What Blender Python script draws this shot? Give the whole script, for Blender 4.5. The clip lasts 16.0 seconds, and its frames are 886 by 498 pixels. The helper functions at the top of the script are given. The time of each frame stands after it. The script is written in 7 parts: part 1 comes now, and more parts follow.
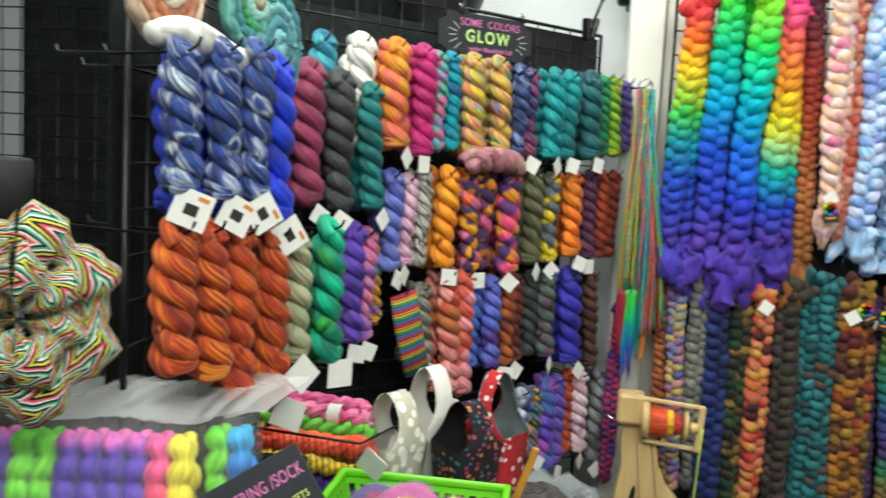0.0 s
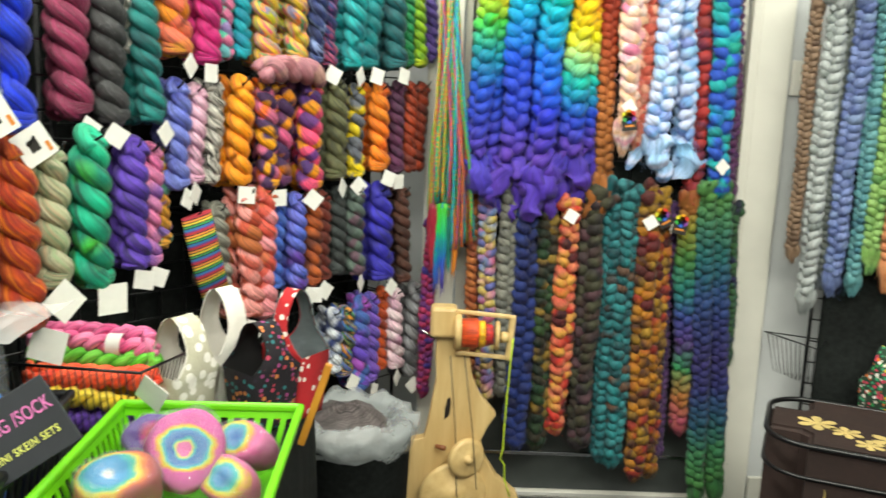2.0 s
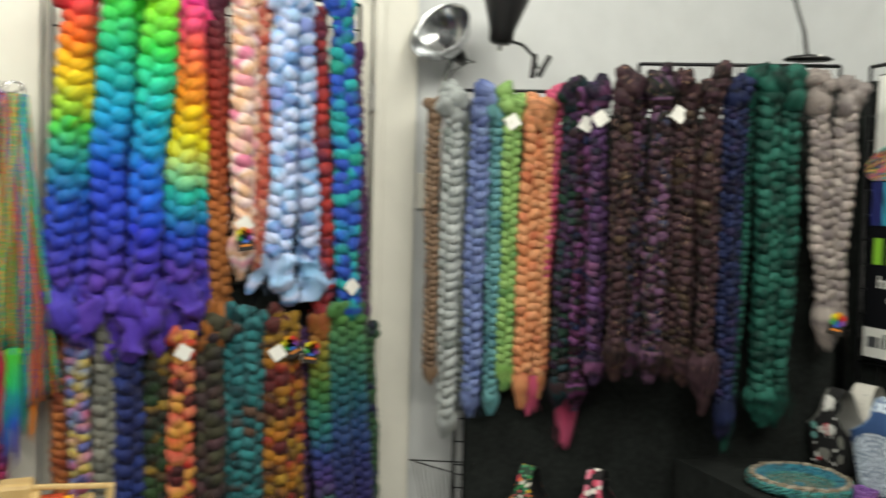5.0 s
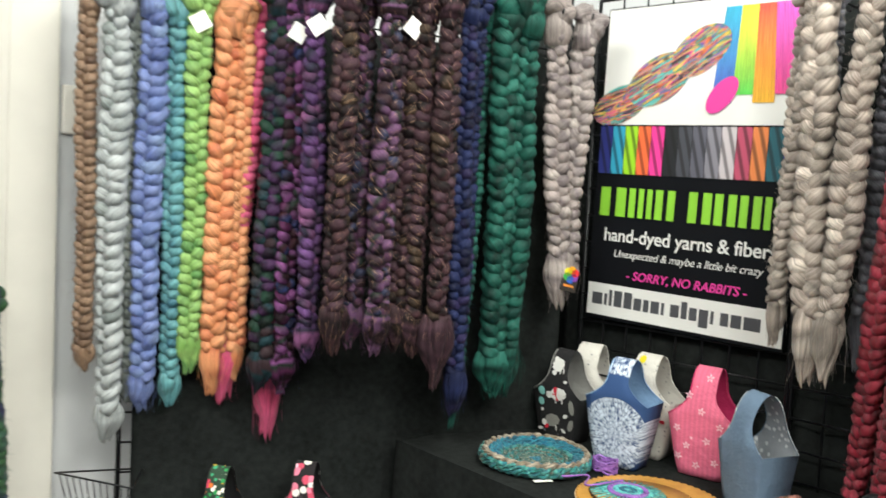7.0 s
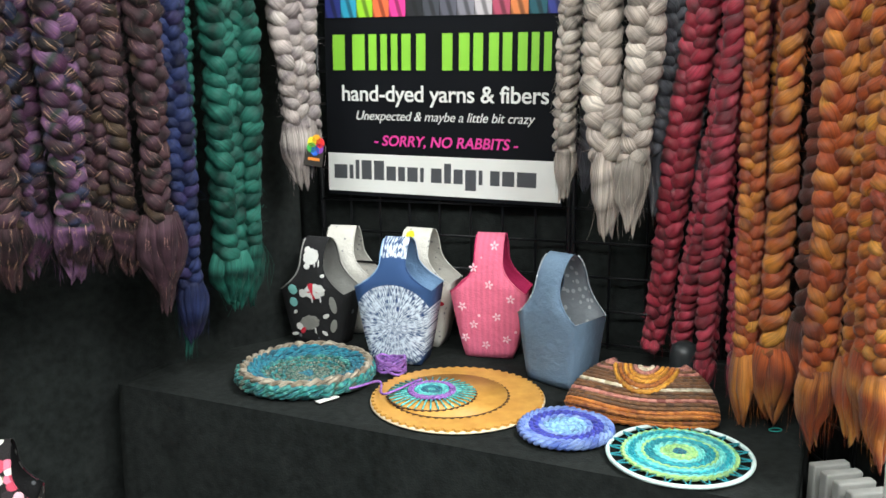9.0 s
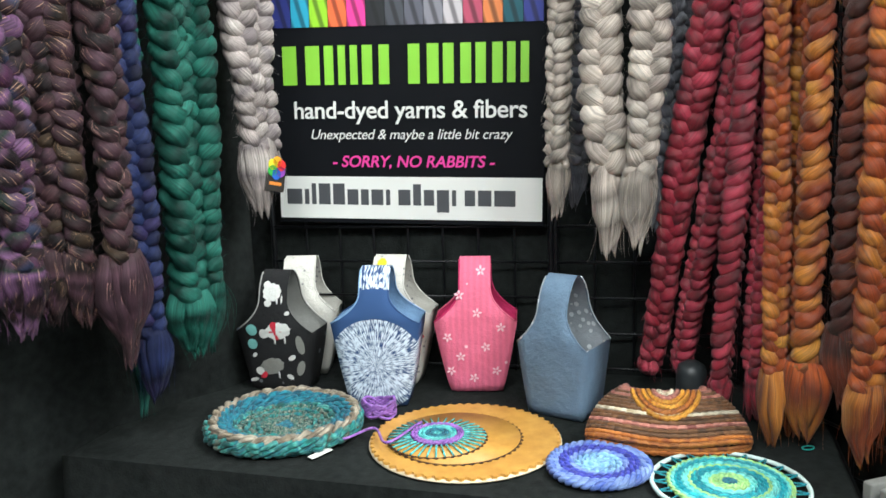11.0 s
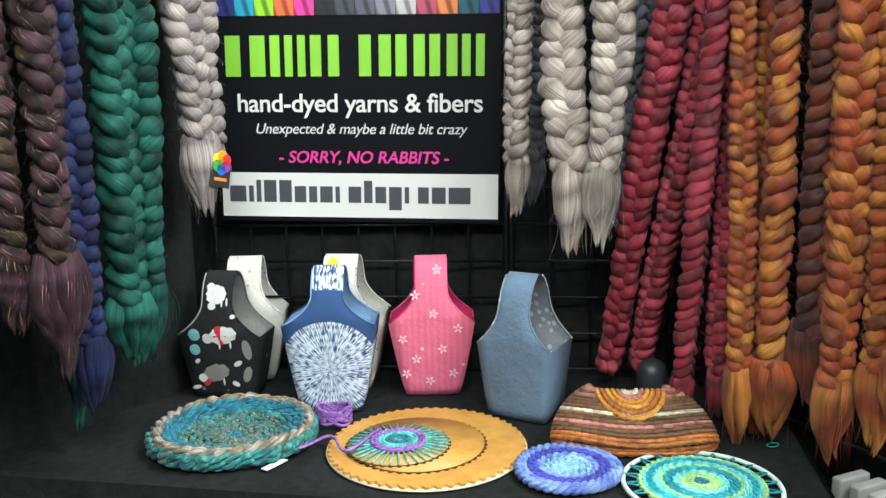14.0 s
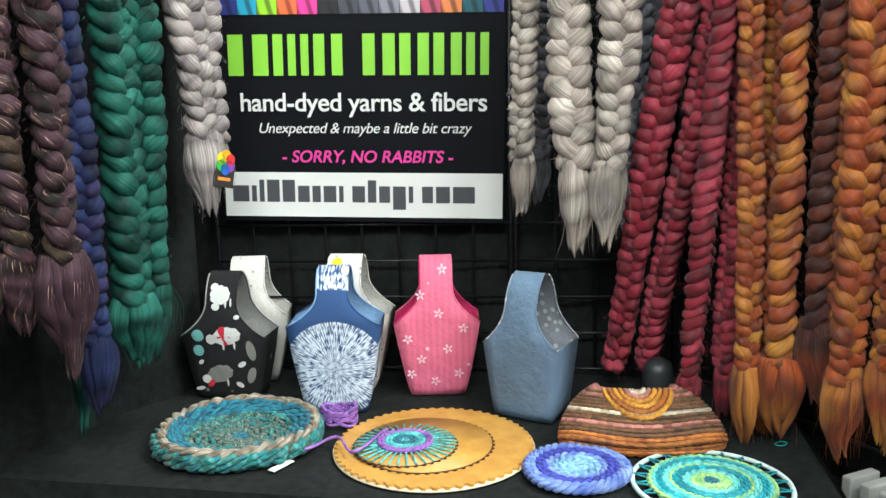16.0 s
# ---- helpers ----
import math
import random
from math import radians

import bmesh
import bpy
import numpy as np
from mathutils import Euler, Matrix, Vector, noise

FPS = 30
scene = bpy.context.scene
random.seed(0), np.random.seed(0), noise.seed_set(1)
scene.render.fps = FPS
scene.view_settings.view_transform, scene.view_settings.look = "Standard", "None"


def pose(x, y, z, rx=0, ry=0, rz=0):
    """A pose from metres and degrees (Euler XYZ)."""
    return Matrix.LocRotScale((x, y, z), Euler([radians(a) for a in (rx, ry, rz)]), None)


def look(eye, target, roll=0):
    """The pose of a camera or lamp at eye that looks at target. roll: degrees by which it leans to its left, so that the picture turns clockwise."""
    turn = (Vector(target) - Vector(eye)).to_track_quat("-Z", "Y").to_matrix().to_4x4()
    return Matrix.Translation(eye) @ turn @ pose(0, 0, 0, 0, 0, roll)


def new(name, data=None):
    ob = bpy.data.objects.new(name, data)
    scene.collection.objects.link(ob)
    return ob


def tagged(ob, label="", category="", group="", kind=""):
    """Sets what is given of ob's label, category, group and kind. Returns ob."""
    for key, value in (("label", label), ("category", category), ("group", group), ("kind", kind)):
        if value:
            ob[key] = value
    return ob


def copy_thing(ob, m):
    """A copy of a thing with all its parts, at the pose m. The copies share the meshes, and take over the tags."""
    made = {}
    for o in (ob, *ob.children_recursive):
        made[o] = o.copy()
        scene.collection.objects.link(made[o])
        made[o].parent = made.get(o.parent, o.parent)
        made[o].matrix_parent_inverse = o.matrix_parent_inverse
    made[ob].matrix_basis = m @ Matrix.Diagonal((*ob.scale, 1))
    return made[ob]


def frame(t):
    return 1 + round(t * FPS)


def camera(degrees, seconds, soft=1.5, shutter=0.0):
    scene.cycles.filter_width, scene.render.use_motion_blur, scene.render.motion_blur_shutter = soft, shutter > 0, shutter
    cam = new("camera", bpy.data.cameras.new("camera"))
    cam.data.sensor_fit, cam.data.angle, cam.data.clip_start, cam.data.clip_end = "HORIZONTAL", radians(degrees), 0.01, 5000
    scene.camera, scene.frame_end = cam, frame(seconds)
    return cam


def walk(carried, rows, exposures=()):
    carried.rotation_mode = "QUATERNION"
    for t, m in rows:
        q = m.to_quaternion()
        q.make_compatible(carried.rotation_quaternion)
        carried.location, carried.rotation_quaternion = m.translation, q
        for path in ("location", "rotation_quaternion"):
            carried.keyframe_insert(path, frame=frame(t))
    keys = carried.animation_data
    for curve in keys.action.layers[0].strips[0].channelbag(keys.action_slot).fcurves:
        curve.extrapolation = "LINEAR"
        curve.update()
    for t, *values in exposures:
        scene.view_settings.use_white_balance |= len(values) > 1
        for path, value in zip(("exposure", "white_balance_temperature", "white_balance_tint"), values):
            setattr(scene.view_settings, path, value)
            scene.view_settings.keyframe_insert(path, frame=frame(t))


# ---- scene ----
cam = camera(55.5, 16.0, shutter=0.5)
METRES, EYE, TILT, LEAN, TURN = 2.1, 1.48, 0.0, 0.0, 10.5
ROWS = [
    (0.0, 0.0, 0.0, 0.0, 0.28, -5.6, -2.9),
    (0.5, 0.0004, 0.0198, -0.0048, -5.41, -5.68, -2.88),
    (1.0, 0.0135, 0.0285, -0.0108, -9.22, -7.72, -3.07),
    (1.5, 0.0346, 0.0292, -0.0197, -9.2, -9.52, -2.48),
    (2.0, 0.0517, 0.0345, -0.0212, -10.76, -9.95, -2.23),
    (2.5, 0.0544, 0.0297, -0.021, -17.5, -7.62, -1.9),
    (3.0, 0.079, 0.0373, -0.0167, -17.7, -4.95, -1.64),
    (3.5, 0.1241, 0.0515, -0.0122, -17.67, -3.68, -1.71),
    (4.0, 0.1523, 0.0627, -0.008, -17.41, -1.76, -1.61),
    (4.5, 0.1651, 0.1016, -0.0086, -21.0, -1.96, -1.65),
    (5.0, 0.1808, 0.1635, -0.0024, -32.94, -2.17, -1.48),
    (7.5, 0.3312, 0.4354, -0.042, -62.35, -5.63, -1.83),
    (8.0, 0.3566, 0.4893, -0.0503, -71.43, -8.12, -0.08),
    (8.5, 0.4132, 0.5182, -0.0618, -76.18, -10.17, 0.54),
    (11.0, 0.502, 0.675, -0.0745, -89.32, -10.0, 1.82),
    (11.5, 0.5212, 0.6727, -0.0762, -89.67, -8.97, 1.91),
    (12.0, 0.5318, 0.6849, -0.0781, -90.39, -9.03, 1.56),
    (12.5, 0.5348, 0.6941, -0.0805, -93.26, -8.86, 1.35),
    (13.0, 0.5344, 0.7001, -0.0815, -93.8, -8.99, 1.42),
    (13.5, 0.5313, 0.7025, -0.082, -94.22, -9.62, 1.17),
    (14.0, 0.529, 0.7041, -0.0817, -94.53, -9.98, 1.22),
    (14.5, 0.5289, 0.705, -0.0823, -94.82, -9.94, 1.44),
    (15.0, 0.5309, 0.7071, -0.0829, -94.99, -10.04, 1.57),
    (15.5, 0.5326, 0.7097, -0.0831, -95.04, -10.1, 1.78),
    (16.0, 0.5328, 0.7132, -0.083, -94.92, -9.95, 1.32),
]
walk(cam, [(t, pose(0, 0, EYE, TILT, LEAN, TURN) @ pose(METRES * x, METRES * y, METRES * z, 90 + pitch, roll, yaw)) for t, x, y, z, yaw, pitch, roll in ROWS],
     [(0.0, -0.32, 6250, 0), (0.5, -0.18, 6450, 0), (1.5, 0.0, 6900, 0), (2.5, 0.17, 6550, 0), (3.0, -0.08, 6350, 2), (4.0, -0.48, 6300, 4), (5.0, -0.50, 6800, 4), (7.5, 0.44, 6350, 6), (8.5, 0.48, 6200, 6), (11.0, 0.53, 5950, 4), (16.0, 0.56, 5950, 3)])
import colorsys

# ---- light ----
world = bpy.data.worlds.new("hall_air")
scene.world = world
world.use_nodes = True
world.node_tree.nodes["Background"].inputs[0].default_value = (0.75, 0.8, 0.85, 1)
world.node_tree.nodes["Background"].inputs[1].default_value = 0.25


def area_lamp(name, eye, target, sx, sy, watts, color=(1, 1, 1)):
    data = bpy.data.lights.new(name, "AREA")
    data.shape, data.size, data.size_y, data.energy, data.color = "RECTANGLE", sx, sy, watts, color
    ob = new(name, data)
    ob.matrix_world = look(eye, target)
    return ob


# unseen lamps for the hall's fluorescent lights, under the ceiling, tilted to brighten the racks
for x, y, tx, ty, watts in ((-0.6, 1.7, 2.2, 1.5, 96), (1.7, 0.4, -0.5, 1.6, 82), (-1.9, -1.6, -0.2, 0.4, 62), (0.5, -0.9, 2.4, 2.2, 118)):
    area_lamp("hall_light", (x, y, 3.45), (tx, ty, 0), 2.2, 0.7, watts, (1.0, 0.975, 0.92))


# ---- materials ----
def lin(h):
    h = h.lstrip("#")
    c = [int(h[i:i + 2], 16) / 255 for i in (0, 2, 4)]
    return tuple([x / 12.92 if x <= 0.04045 else ((x + 0.055) / 1.055) ** 2.4 for x in c]) + (1.0,)


class Graph:
    """Small helper to write node materials."""

    def __init__(self, name, rough=0.6, metal=0.0):
        self.m = bpy.data.materials.new(name)
        self.m.use_nodes = True
        self.t = self.m.node_tree
        self.b = self.t.nodes["Principled BSDF"]
        self.b.inputs["Roughness"].default_value = rough
        self.b.inputs["Metallic"].default_value = metal

    def n(self, kind, **inputs):
        node = self.t.nodes.new(kind)
        for key, value in inputs.items():
            self.put(node.inputs[key.replace("_", " ")], value)
        return node

    def put(self, socket, value):
        if isinstance(value, bpy.types.NodeSocket):
            self.t.links.new(value, socket)
        else:
            socket.default_value = value

    def math(self, op, a, b=0.0):
        node = self.t.nodes.new("ShaderNodeMath")
        node.operation = op
        self.put(node.inputs[0], a)
        self.put(node.inputs[1], b)
        return node.outputs[0]

    def noise(self, vector, scale, detail=2.0, rough=0.5):
        return self.n("ShaderNodeTexNoise", Vector=vector, Scale=scale, Detail=detail, Roughness=rough).outputs["Fac"]

    def coords(self, which="Object"):
        return self.n("ShaderNodeTexCoord").outputs[which]

    def ramp(self, fac, stops, hard=False):
        node = self.t.nodes.new("ShaderNodeValToRGB")
        if hard:
            node.color_ramp.interpolation = "CONSTANT"
        e = node.color_ramp.elements
        while len(e) < len(stops):
            e.new(0.5)
        for el, (p, c) in zip(e, stops):
            el.position = p
        for el, (p, c) in zip(e, stops):
            el.color = c
        self.put(node.inputs[0], fac)
        return node.outputs[0]

    def mix(self, kind, fac, a, b):
        node = self.t.nodes.new("ShaderNodeMixRGB")
        node.blend_type = kind
        self.put(node.inputs[0], fac)
        self.put(node.inputs[1], a)
        self.put(node.inputs[2], b)
        return node.outputs[0]

    def bump(self, height, strength=0.3, distance=0.01):
        node = self.n("ShaderNodeBump", Height=height)
        node.inputs["Strength"].default_value = strength
        node.inputs["Distance"].default_value = distance
        self.put(self.b.inputs["Normal"], node.outputs[0])

    def color(self, value):
        self.put(self.b.inputs["Base Color"], value)


def grey(v):
    return (v, v, v, 1.0)


def plain(name, color, rough=0.6, metal=0.0, vary=0.12, scale=30.0, bump=0.05):
    """A surface with a faint mottling at two scales."""
    g = Graph(name, rough, metal)
    c = lin(color) if isinstance(color, str) else color
    p = g.coords()
    f = g.math("ADD", g.math("MULTIPLY", g.noise(p, scale, 4), 0.6), g.math("MULTIPLY", g.noise(p, scale * 0.15, 2), 0.4))
    lo = tuple(x * (1 - vary * 1.6) for x in c[:3]) + (1,)
    hi = tuple(min(1, x * (1 + vary)) for x in c[:3]) + (1,)
    g.color(g.ramp(f, [(0.3, lo), (0.7, hi)]))
    if bump:
        g.bump(g.noise(p, scale * 4, 3), bump, 0.004)
    return g.m


def spread(palette):
    """A palette of hex colours as the stops of a ramp."""
    n = len(palette)
    return [(0.37 + 0.26 * i / max(1, n - 1), lin(c)) for i, c in enumerate(palette)]


def plateaus(palette):
    """The same stops, but each colour held over a stretch, with quick changes."""
    n = len(palette)
    step = 0.26 / n
    stops = []
    for i, c in enumerate(palette):
        a = 0.37 + step * i
        stops += [(a + 0.12 * step, lin(c)), (a + 0.88 * step, lin(c))]
    return stops


def shade(palette, value=1.0, chroma=1.0):
    """A palette made lighter or darker, and more or less vivid, as a whole."""
    res = []
    for c in palette:
        h, s, v = colorsys.rgb_to_hsv(*[int(c[i:i + 2], 16) / 255 for i in (1, 3, 5)])
        r = colorsys.hsv_to_rgb(h, min(1.0, s * chroma), min(0.97, v * value))
        res.append("#" + "".join("%02x" % int(255 * x) for x in r))
    return tuple(res)


def fibre(name, palette, patch=6.0, strands=22.0, gradient=False, skew=3.0, sheen=0.08, speckle=None, depth=0.5, stripe=0.0, relief=True, hard=False, rough=0.62, grain=1.0, along=2.5, bumpy=0.65, spec=0.5):
    """Dyed wool: u runs along the piece, v round it. Fine fibres along the strand, and dye in patches or as one long gradient."""
    g = Graph(name, rough)
    uv = g.n("ShaderNodeUVMap").outputs[0]
    sep = g.n("ShaderNodeSeparateXYZ", Vector=uv)
    u, v = sep.outputs[0], sep.outputs[1]
    rnd = g.n("ShaderNodeObjectInfo").outputs["Random"]
    shift = g.math("MULTIPLY", rnd, 37.0)
    wander = g.noise(g.n("ShaderNodeCombineXYZ", X=g.math("ADD", g.math("MULTIPLY", u, 9.0), shift), Y=g.math("MULTIPLY", v, 2.0)).outputs[0], 1.0, 2)
    if gradient:
        fac = g.math("ADD", u, g.math("MULTIPLY", g.math("SUBTRACT", wander, 0.5), 0.14))
        n = len(palette)
        base = g.ramp(fac, [(i / (n - 1), lin(c)) for i, c in enumerate(palette)])
    else:
        spot = g.noise(g.n("ShaderNodeCombineXYZ", X=g.math("ADD", g.math("MULTIPLY", u, patch), shift), Y=g.math("MULTIPLY", v, 0.15 + stripe)).outputs[0], 1.6, 1.5, 0.6)
        base = g.ramp(spot, plateaus(palette) if hard else spread(palette))
    # single strands, slightly oblique to the piece, the grooves between them darkened in the colour
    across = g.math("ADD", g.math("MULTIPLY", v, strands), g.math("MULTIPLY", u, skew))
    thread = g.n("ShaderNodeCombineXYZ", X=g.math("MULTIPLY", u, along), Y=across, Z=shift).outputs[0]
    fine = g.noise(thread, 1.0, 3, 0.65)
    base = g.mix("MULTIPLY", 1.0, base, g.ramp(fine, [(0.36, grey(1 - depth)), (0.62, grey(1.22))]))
    if stripe:
        tint = g.noise(g.n("ShaderNodeCombineXYZ", X=g.math("MULTIPLY", u, 6), Y=g.math("MULTIPLY", across, 0.5), Z=shift).outputs[0], 1.0, 1)
        base = g.mix("MIX", g.ramp(tint, [(0.48, grey(0)), (0.56, grey(0.85))]), base, g.ramp(g.noise(thread, 0.4, 0), spread(palette[::-1])))
    if speckle:
        flick = g.noise(g.n("ShaderNodeCombineXYZ", X=g.math("MULTIPLY", u, 34.0 * grain), Y=g.math("ADD", g.math("MULTIPLY", v, 46.0 * grain), g.math("MULTIPLY", u, 60.0)), Z=shift).outputs[0], 1.0, 2)
        base = g.mix("MIX", g.ramp(flick, [(0.655, grey(0)), (0.70, grey(0.75))]), base, lin(speckle))
    g.color(base)
    g.b.inputs["Sheen Weight"].default_value = sheen
    g.b.inputs["Specular IOR Level"].default_value = spec
    g.b.inputs["Sheen Roughness"].default_value = 0.5
    if relief:
        g.bump(fine, bumpy, 0.004)
    return g.m


def wood(name, light, dark, scale=8.0, rough=0.45):
    g = Graph(name, rough)
    p = g.n("ShaderNodeMapping", Vector=g.coords()).outputs[0]
    g.t.nodes["Mapping"].inputs["Scale"].default_value = (1, 1, 0.12)
    f = g.noise(p, scale * 6, 6, 0.6)
    g.color(g.ramp(f, [(0.3, lin(dark)), (0.7, lin(light))]))
    g.bump(f, 0.08, 0.002)
    return g.m


WHITE_PAINT = plain("white_paint", "#cdcfd0", 0.55, vary=0.04, scale=12, bump=0.03)
CREAM_PAINT = plain("cream_door_paint", "#dcd9cf", 0.45, vary=0.05, scale=9, bump=0.03)
BLACK_CLOTH = plain("black_cloth", "#202322", 0.95, vary=0.35, scale=60, bump=0.3)
BLACK_CLOTH.node_tree.nodes["Principled BSDF"].inputs["Specular IOR Level"].default_value = 0.12
BLACK_STEEL = plain("black_steel", "#141518", 0.34, 0.3, vary=0.2, scale=60)
CARPET = plain("grey_carpet", "#3a3b3d", 0.95, vary=0.3, scale=120, bump=0.4)
CEILING = plain("ceiling_tile", "#d8d8d4", 0.9, vary=0.05, scale=20)
HALL_WALL = plain("hall_wall_paint", "#b9bcbc", 0.8, vary=0.06, scale=6)
CARD = plain("white_card", "#e8e6e0", 0.5, vary=0.04, scale=60)
CHROME = plain("chrome", "#c9c9cc", 0.18, 1.0, vary=0.03, scale=60, bump=0)
BLACK_PLASTIC = plain("black_plastic", "#101012", 0.35, vary=0.15, scale=40)


# ---- building helpers ----
def mesh_of(name, verts, faces, uvs=None, smooth=True):
    me = bpy.data.meshes.new(name)
    me.from_pydata([tuple(map(float, v)) for v in verts], [], faces)
    if uvs is not None:
        layer = me.uv_layers.new(name="UVMap")
        flat = [c for f in uvs for p in f for c in p]
        layer.data.foreach_set("uv", flat)
    if smooth:
        me.polygons.foreach_set("use_smooth", [True] * len(me.polygons))
    me.update()
    return me


class Soup:
    """Collects swept tubes, with uv, into one mesh."""

    def __init__(self):
        self.v, self.f, self.uv = [], [], []

    def tube(self, pts, radii, seg=10, flat=1.0, u0=0.0, u1=1.0, caps=True, front=(0, -1, 0), ridges=0, ridge=0.0):
        pts = np.asarray(pts, float)
        n = len(pts)
        radii = np.broadcast_to(np.asarray(radii, float), (n,)) if np.ndim(radii) < 2 else radii
        tan = np.gradient(pts, axis=0)
        tan /= np.linalg.norm(tan, axis=1)[:, None] + 1e-9
        ref = np.asarray(front, float)
        side = np.cross(tan, ref)
        bad = np.linalg.norm(side, axis=1) < 1e-3
        side[bad] = np.cross(tan[bad], (1, 0.01, 0.02))
        flatline = np.linalg.norm(side, axis=1) < 1e-6
        side[flatline] = (0.0, 0.0, 1.0)
        side /= np.linalg.norm(side, axis=1)[:, None]
        nor = np.cross(side, tan)
        base = len(self.v)
        ang = np.arange(seg) / seg * 2 * math.pi
        for i in range(n):
            rr = radii[i] * (1 + ridge * np.cos(ridges * ang)) if ridges else np.full(seg, radii[i])
            ring = pts[i] + (np.cos(ang) * rr)[:, None] * side[i] + (np.sin(ang) * rr * flat)[:, None] * nor[i]
            self.v.extend(ring)
        us = u0 + (u1 - u0) * np.arange(n) / (n - 1)
        for i in range(n - 1):
            for j in range(seg):
                k = (j + 1) % seg
                self.f.append((base + i * seg + j, base + i * seg + k, base + (i + 1) * seg + k, base + (i + 1) * seg + j))
                a, b = j / seg, (j + 1) / seg
                self.uv.append(((us[i], a), (us[i], b), (us[i + 1], b), (us[i + 1], a)))
        if caps:
            self.f.append(tuple(base + j for j in range(seg))[::-1])
            self.uv.append(((us[0], 0.5),) * seg)
            self.f.append(tuple(base + (n - 1) * seg + j for j in range(seg)))
            self.uv.append(((us[-1], 0.5),) * seg)

    def mesh(self, name):
        return mesh_of(name, self.v, self.f, self.uv)


def thing(name, me, material, m=None, label="", category="", group="", kind=""):
    ob = new(name, me)
    if material is not None and me is not None and not me.materials:
        me.materials.append(material)
    if m is not None:
        ob.matrix_world = m
    return tagged(ob, label, category, group, kind)


def piece(name, me, material, parent, m=None, label=""):
    """A mesh as a part of a thing; m is in the parent's own space."""
    ob = new(name, me)
    if material is not None and not me.materials:
        me.materials.append(material)
    ob.parent = parent
    if m is not None:
        ob.matrix_local = m
    if label:
        tagged(ob, label)
    return ob


def box(name, size, bevel=0.0, at=(0, 0, 0), segs=2):
    """A bevelled block round at."""
    bm = bmesh.new()
    bmesh.ops.create_cube(bm, size=1.0)
    bmesh.ops.scale(bm, vec=size, verts=bm.verts)
    bmesh.ops.translate(bm, vec=at, verts=bm.verts)
    if bevel:
        bmesh.ops.bevel(bm, geom=bm.edges[:], offset=bevel, segments=segs, profile=0.5, affect="EDGES")
    me = bpy.data.meshes.new(name)
    bm.to_mesh(me)
    bm.free()
    return me


def rod(name, length, r, seg=6, axis="Z"):
    s = Soup()
    d = {"X": (1, 0, 0), "Y": (0, 1, 0), "Z": (0, 0, 1)}[axis]
    s.tube([np.array(d) * length * k for k in (-0.5, 0.5)], r, seg, front=(0, -1, 0) if axis != "Y" else (0, 0, 1))
    return s.mesh(name)


def lathe(name, profile, seg=32, close=False):
    """A turned shape round z from (radius, height) pairs."""
    v, f, uv = [], [], []
    n = len(profile)
    for r, z in profile:
        for j in range(seg):
            a = 2 * math.pi * j / seg
            v.append((r * math.cos(a), r * math.sin(a), z))
    for i in range(n - 1):
        for j in range(seg):
            k = (j + 1) % seg
            f.append((i * seg + j, i * seg + k, (i + 1) * seg + k, (i + 1) * seg + j))
            uv.append(((i / n, j / seg), (i / n, (j + 1) / seg), ((i + 1) / n, (j + 1) / seg), ((i + 1) / n, j / seg)))
    return mesh_of(name, v, f, uv)


def plank(name, outline, thick):
    """A flat board in the xz plane, cut to an outline, with its thickness along y."""
    bm = bmesh.new()
    front = [bm.verts.new((x, -thick / 2, z)) for x, z in outline]
    face = bm.faces.new(front)
    made = bmesh.ops.extrude_face_region(bm, geom=[face])
    bmesh.ops.translate(bm, vec=(0, thick, 0), verts=[e for e in made["geom"] if isinstance(e, bmesh.types.BMVert)])
    bmesh.ops.recalc_face_normals(bm, faces=bm.faces[:])
    bmesh.ops.bevel(bm, geom=bm.edges[:], offset=min(0.0025, thick * 0.15), segments=1, affect="EDGES")
    me = bpy.data.meshes.new(name)
    bm.to_mesh(me)
    bm.free()
    return me


def lettering(name, text, size, material, parent, m, slant=0.0, bold=0.0, align="CENTER", space=1.0):
    cu = bpy.data.curves.new(name, "FONT")
    cu.body, cu.size, cu.align_x, cu.align_y = text, size, align, "CENTER"
    cu.shear, cu.offset, cu.extrude, cu.space_character = slant, bold, 0.0004, space
    tmp = bpy.data.objects.new(name, cu)
    scene.collection.objects.link(tmp)
    bpy.context.view_layer.update()
    me = bpy.data.meshes.new_from_object(tmp.evaluated_get(bpy.context.evaluated_depsgraph_get()))
    bpy.data.objects.remove(tmp)
    me.materials.clear()
    return piece(name, me, material, parent, m)


class Line:
    """A vertical plane in plan: s metres along from a to b; n points to the side where the shopper stands."""

    def __init__(self, a, b, side):
        self.a, self.d = Vector(a), (Vector(b) - Vector(a)).normalized()
        self.n = Vector((self.d.y, -self.d.x)) * side
        self.turn = math.degrees(math.atan2(self.n.x, -self.n.y))

    def at(self, s, out=0.0, z=0.0):
        p = self.a + self.d * s + self.n * out
        return (p.x, p.y, z)

    def stand(self, s, out=0.0, z=0.0, lean=0.0, tip=0.0):
        """A pose whose -y faces the shopper and whose z is up."""
        return pose(*self.at(s, out, z), 0, 0, self.turn) @ pose(0, 0, 0, tip, lean, 0)


NORTH = Line((0, 2.88), (2, 2.88), 1)
WEST = Line((-0.63, 1.30), (-0.66, 2.05), 1)
HOOKW = Line((-0.662, 1.075), (-0.562, 1.60), 1)
SLANT = Line((-0.75, 2.029), (0.05, 2.95), 1)
CORNER = Line((1.35, 2.80), (2.38, 2.28), 1)
EAST = Line((2.50, 2.60), (2.50, 1.20), 1)
SOUTH = Line((2.40, 1.50), (1.85, 1.18), 1)

# ---- the room ----
def wall(name, size, at, material, label):
    return thing(name, box(name, size), material, pose(*at), label, "wall", kind="structure")


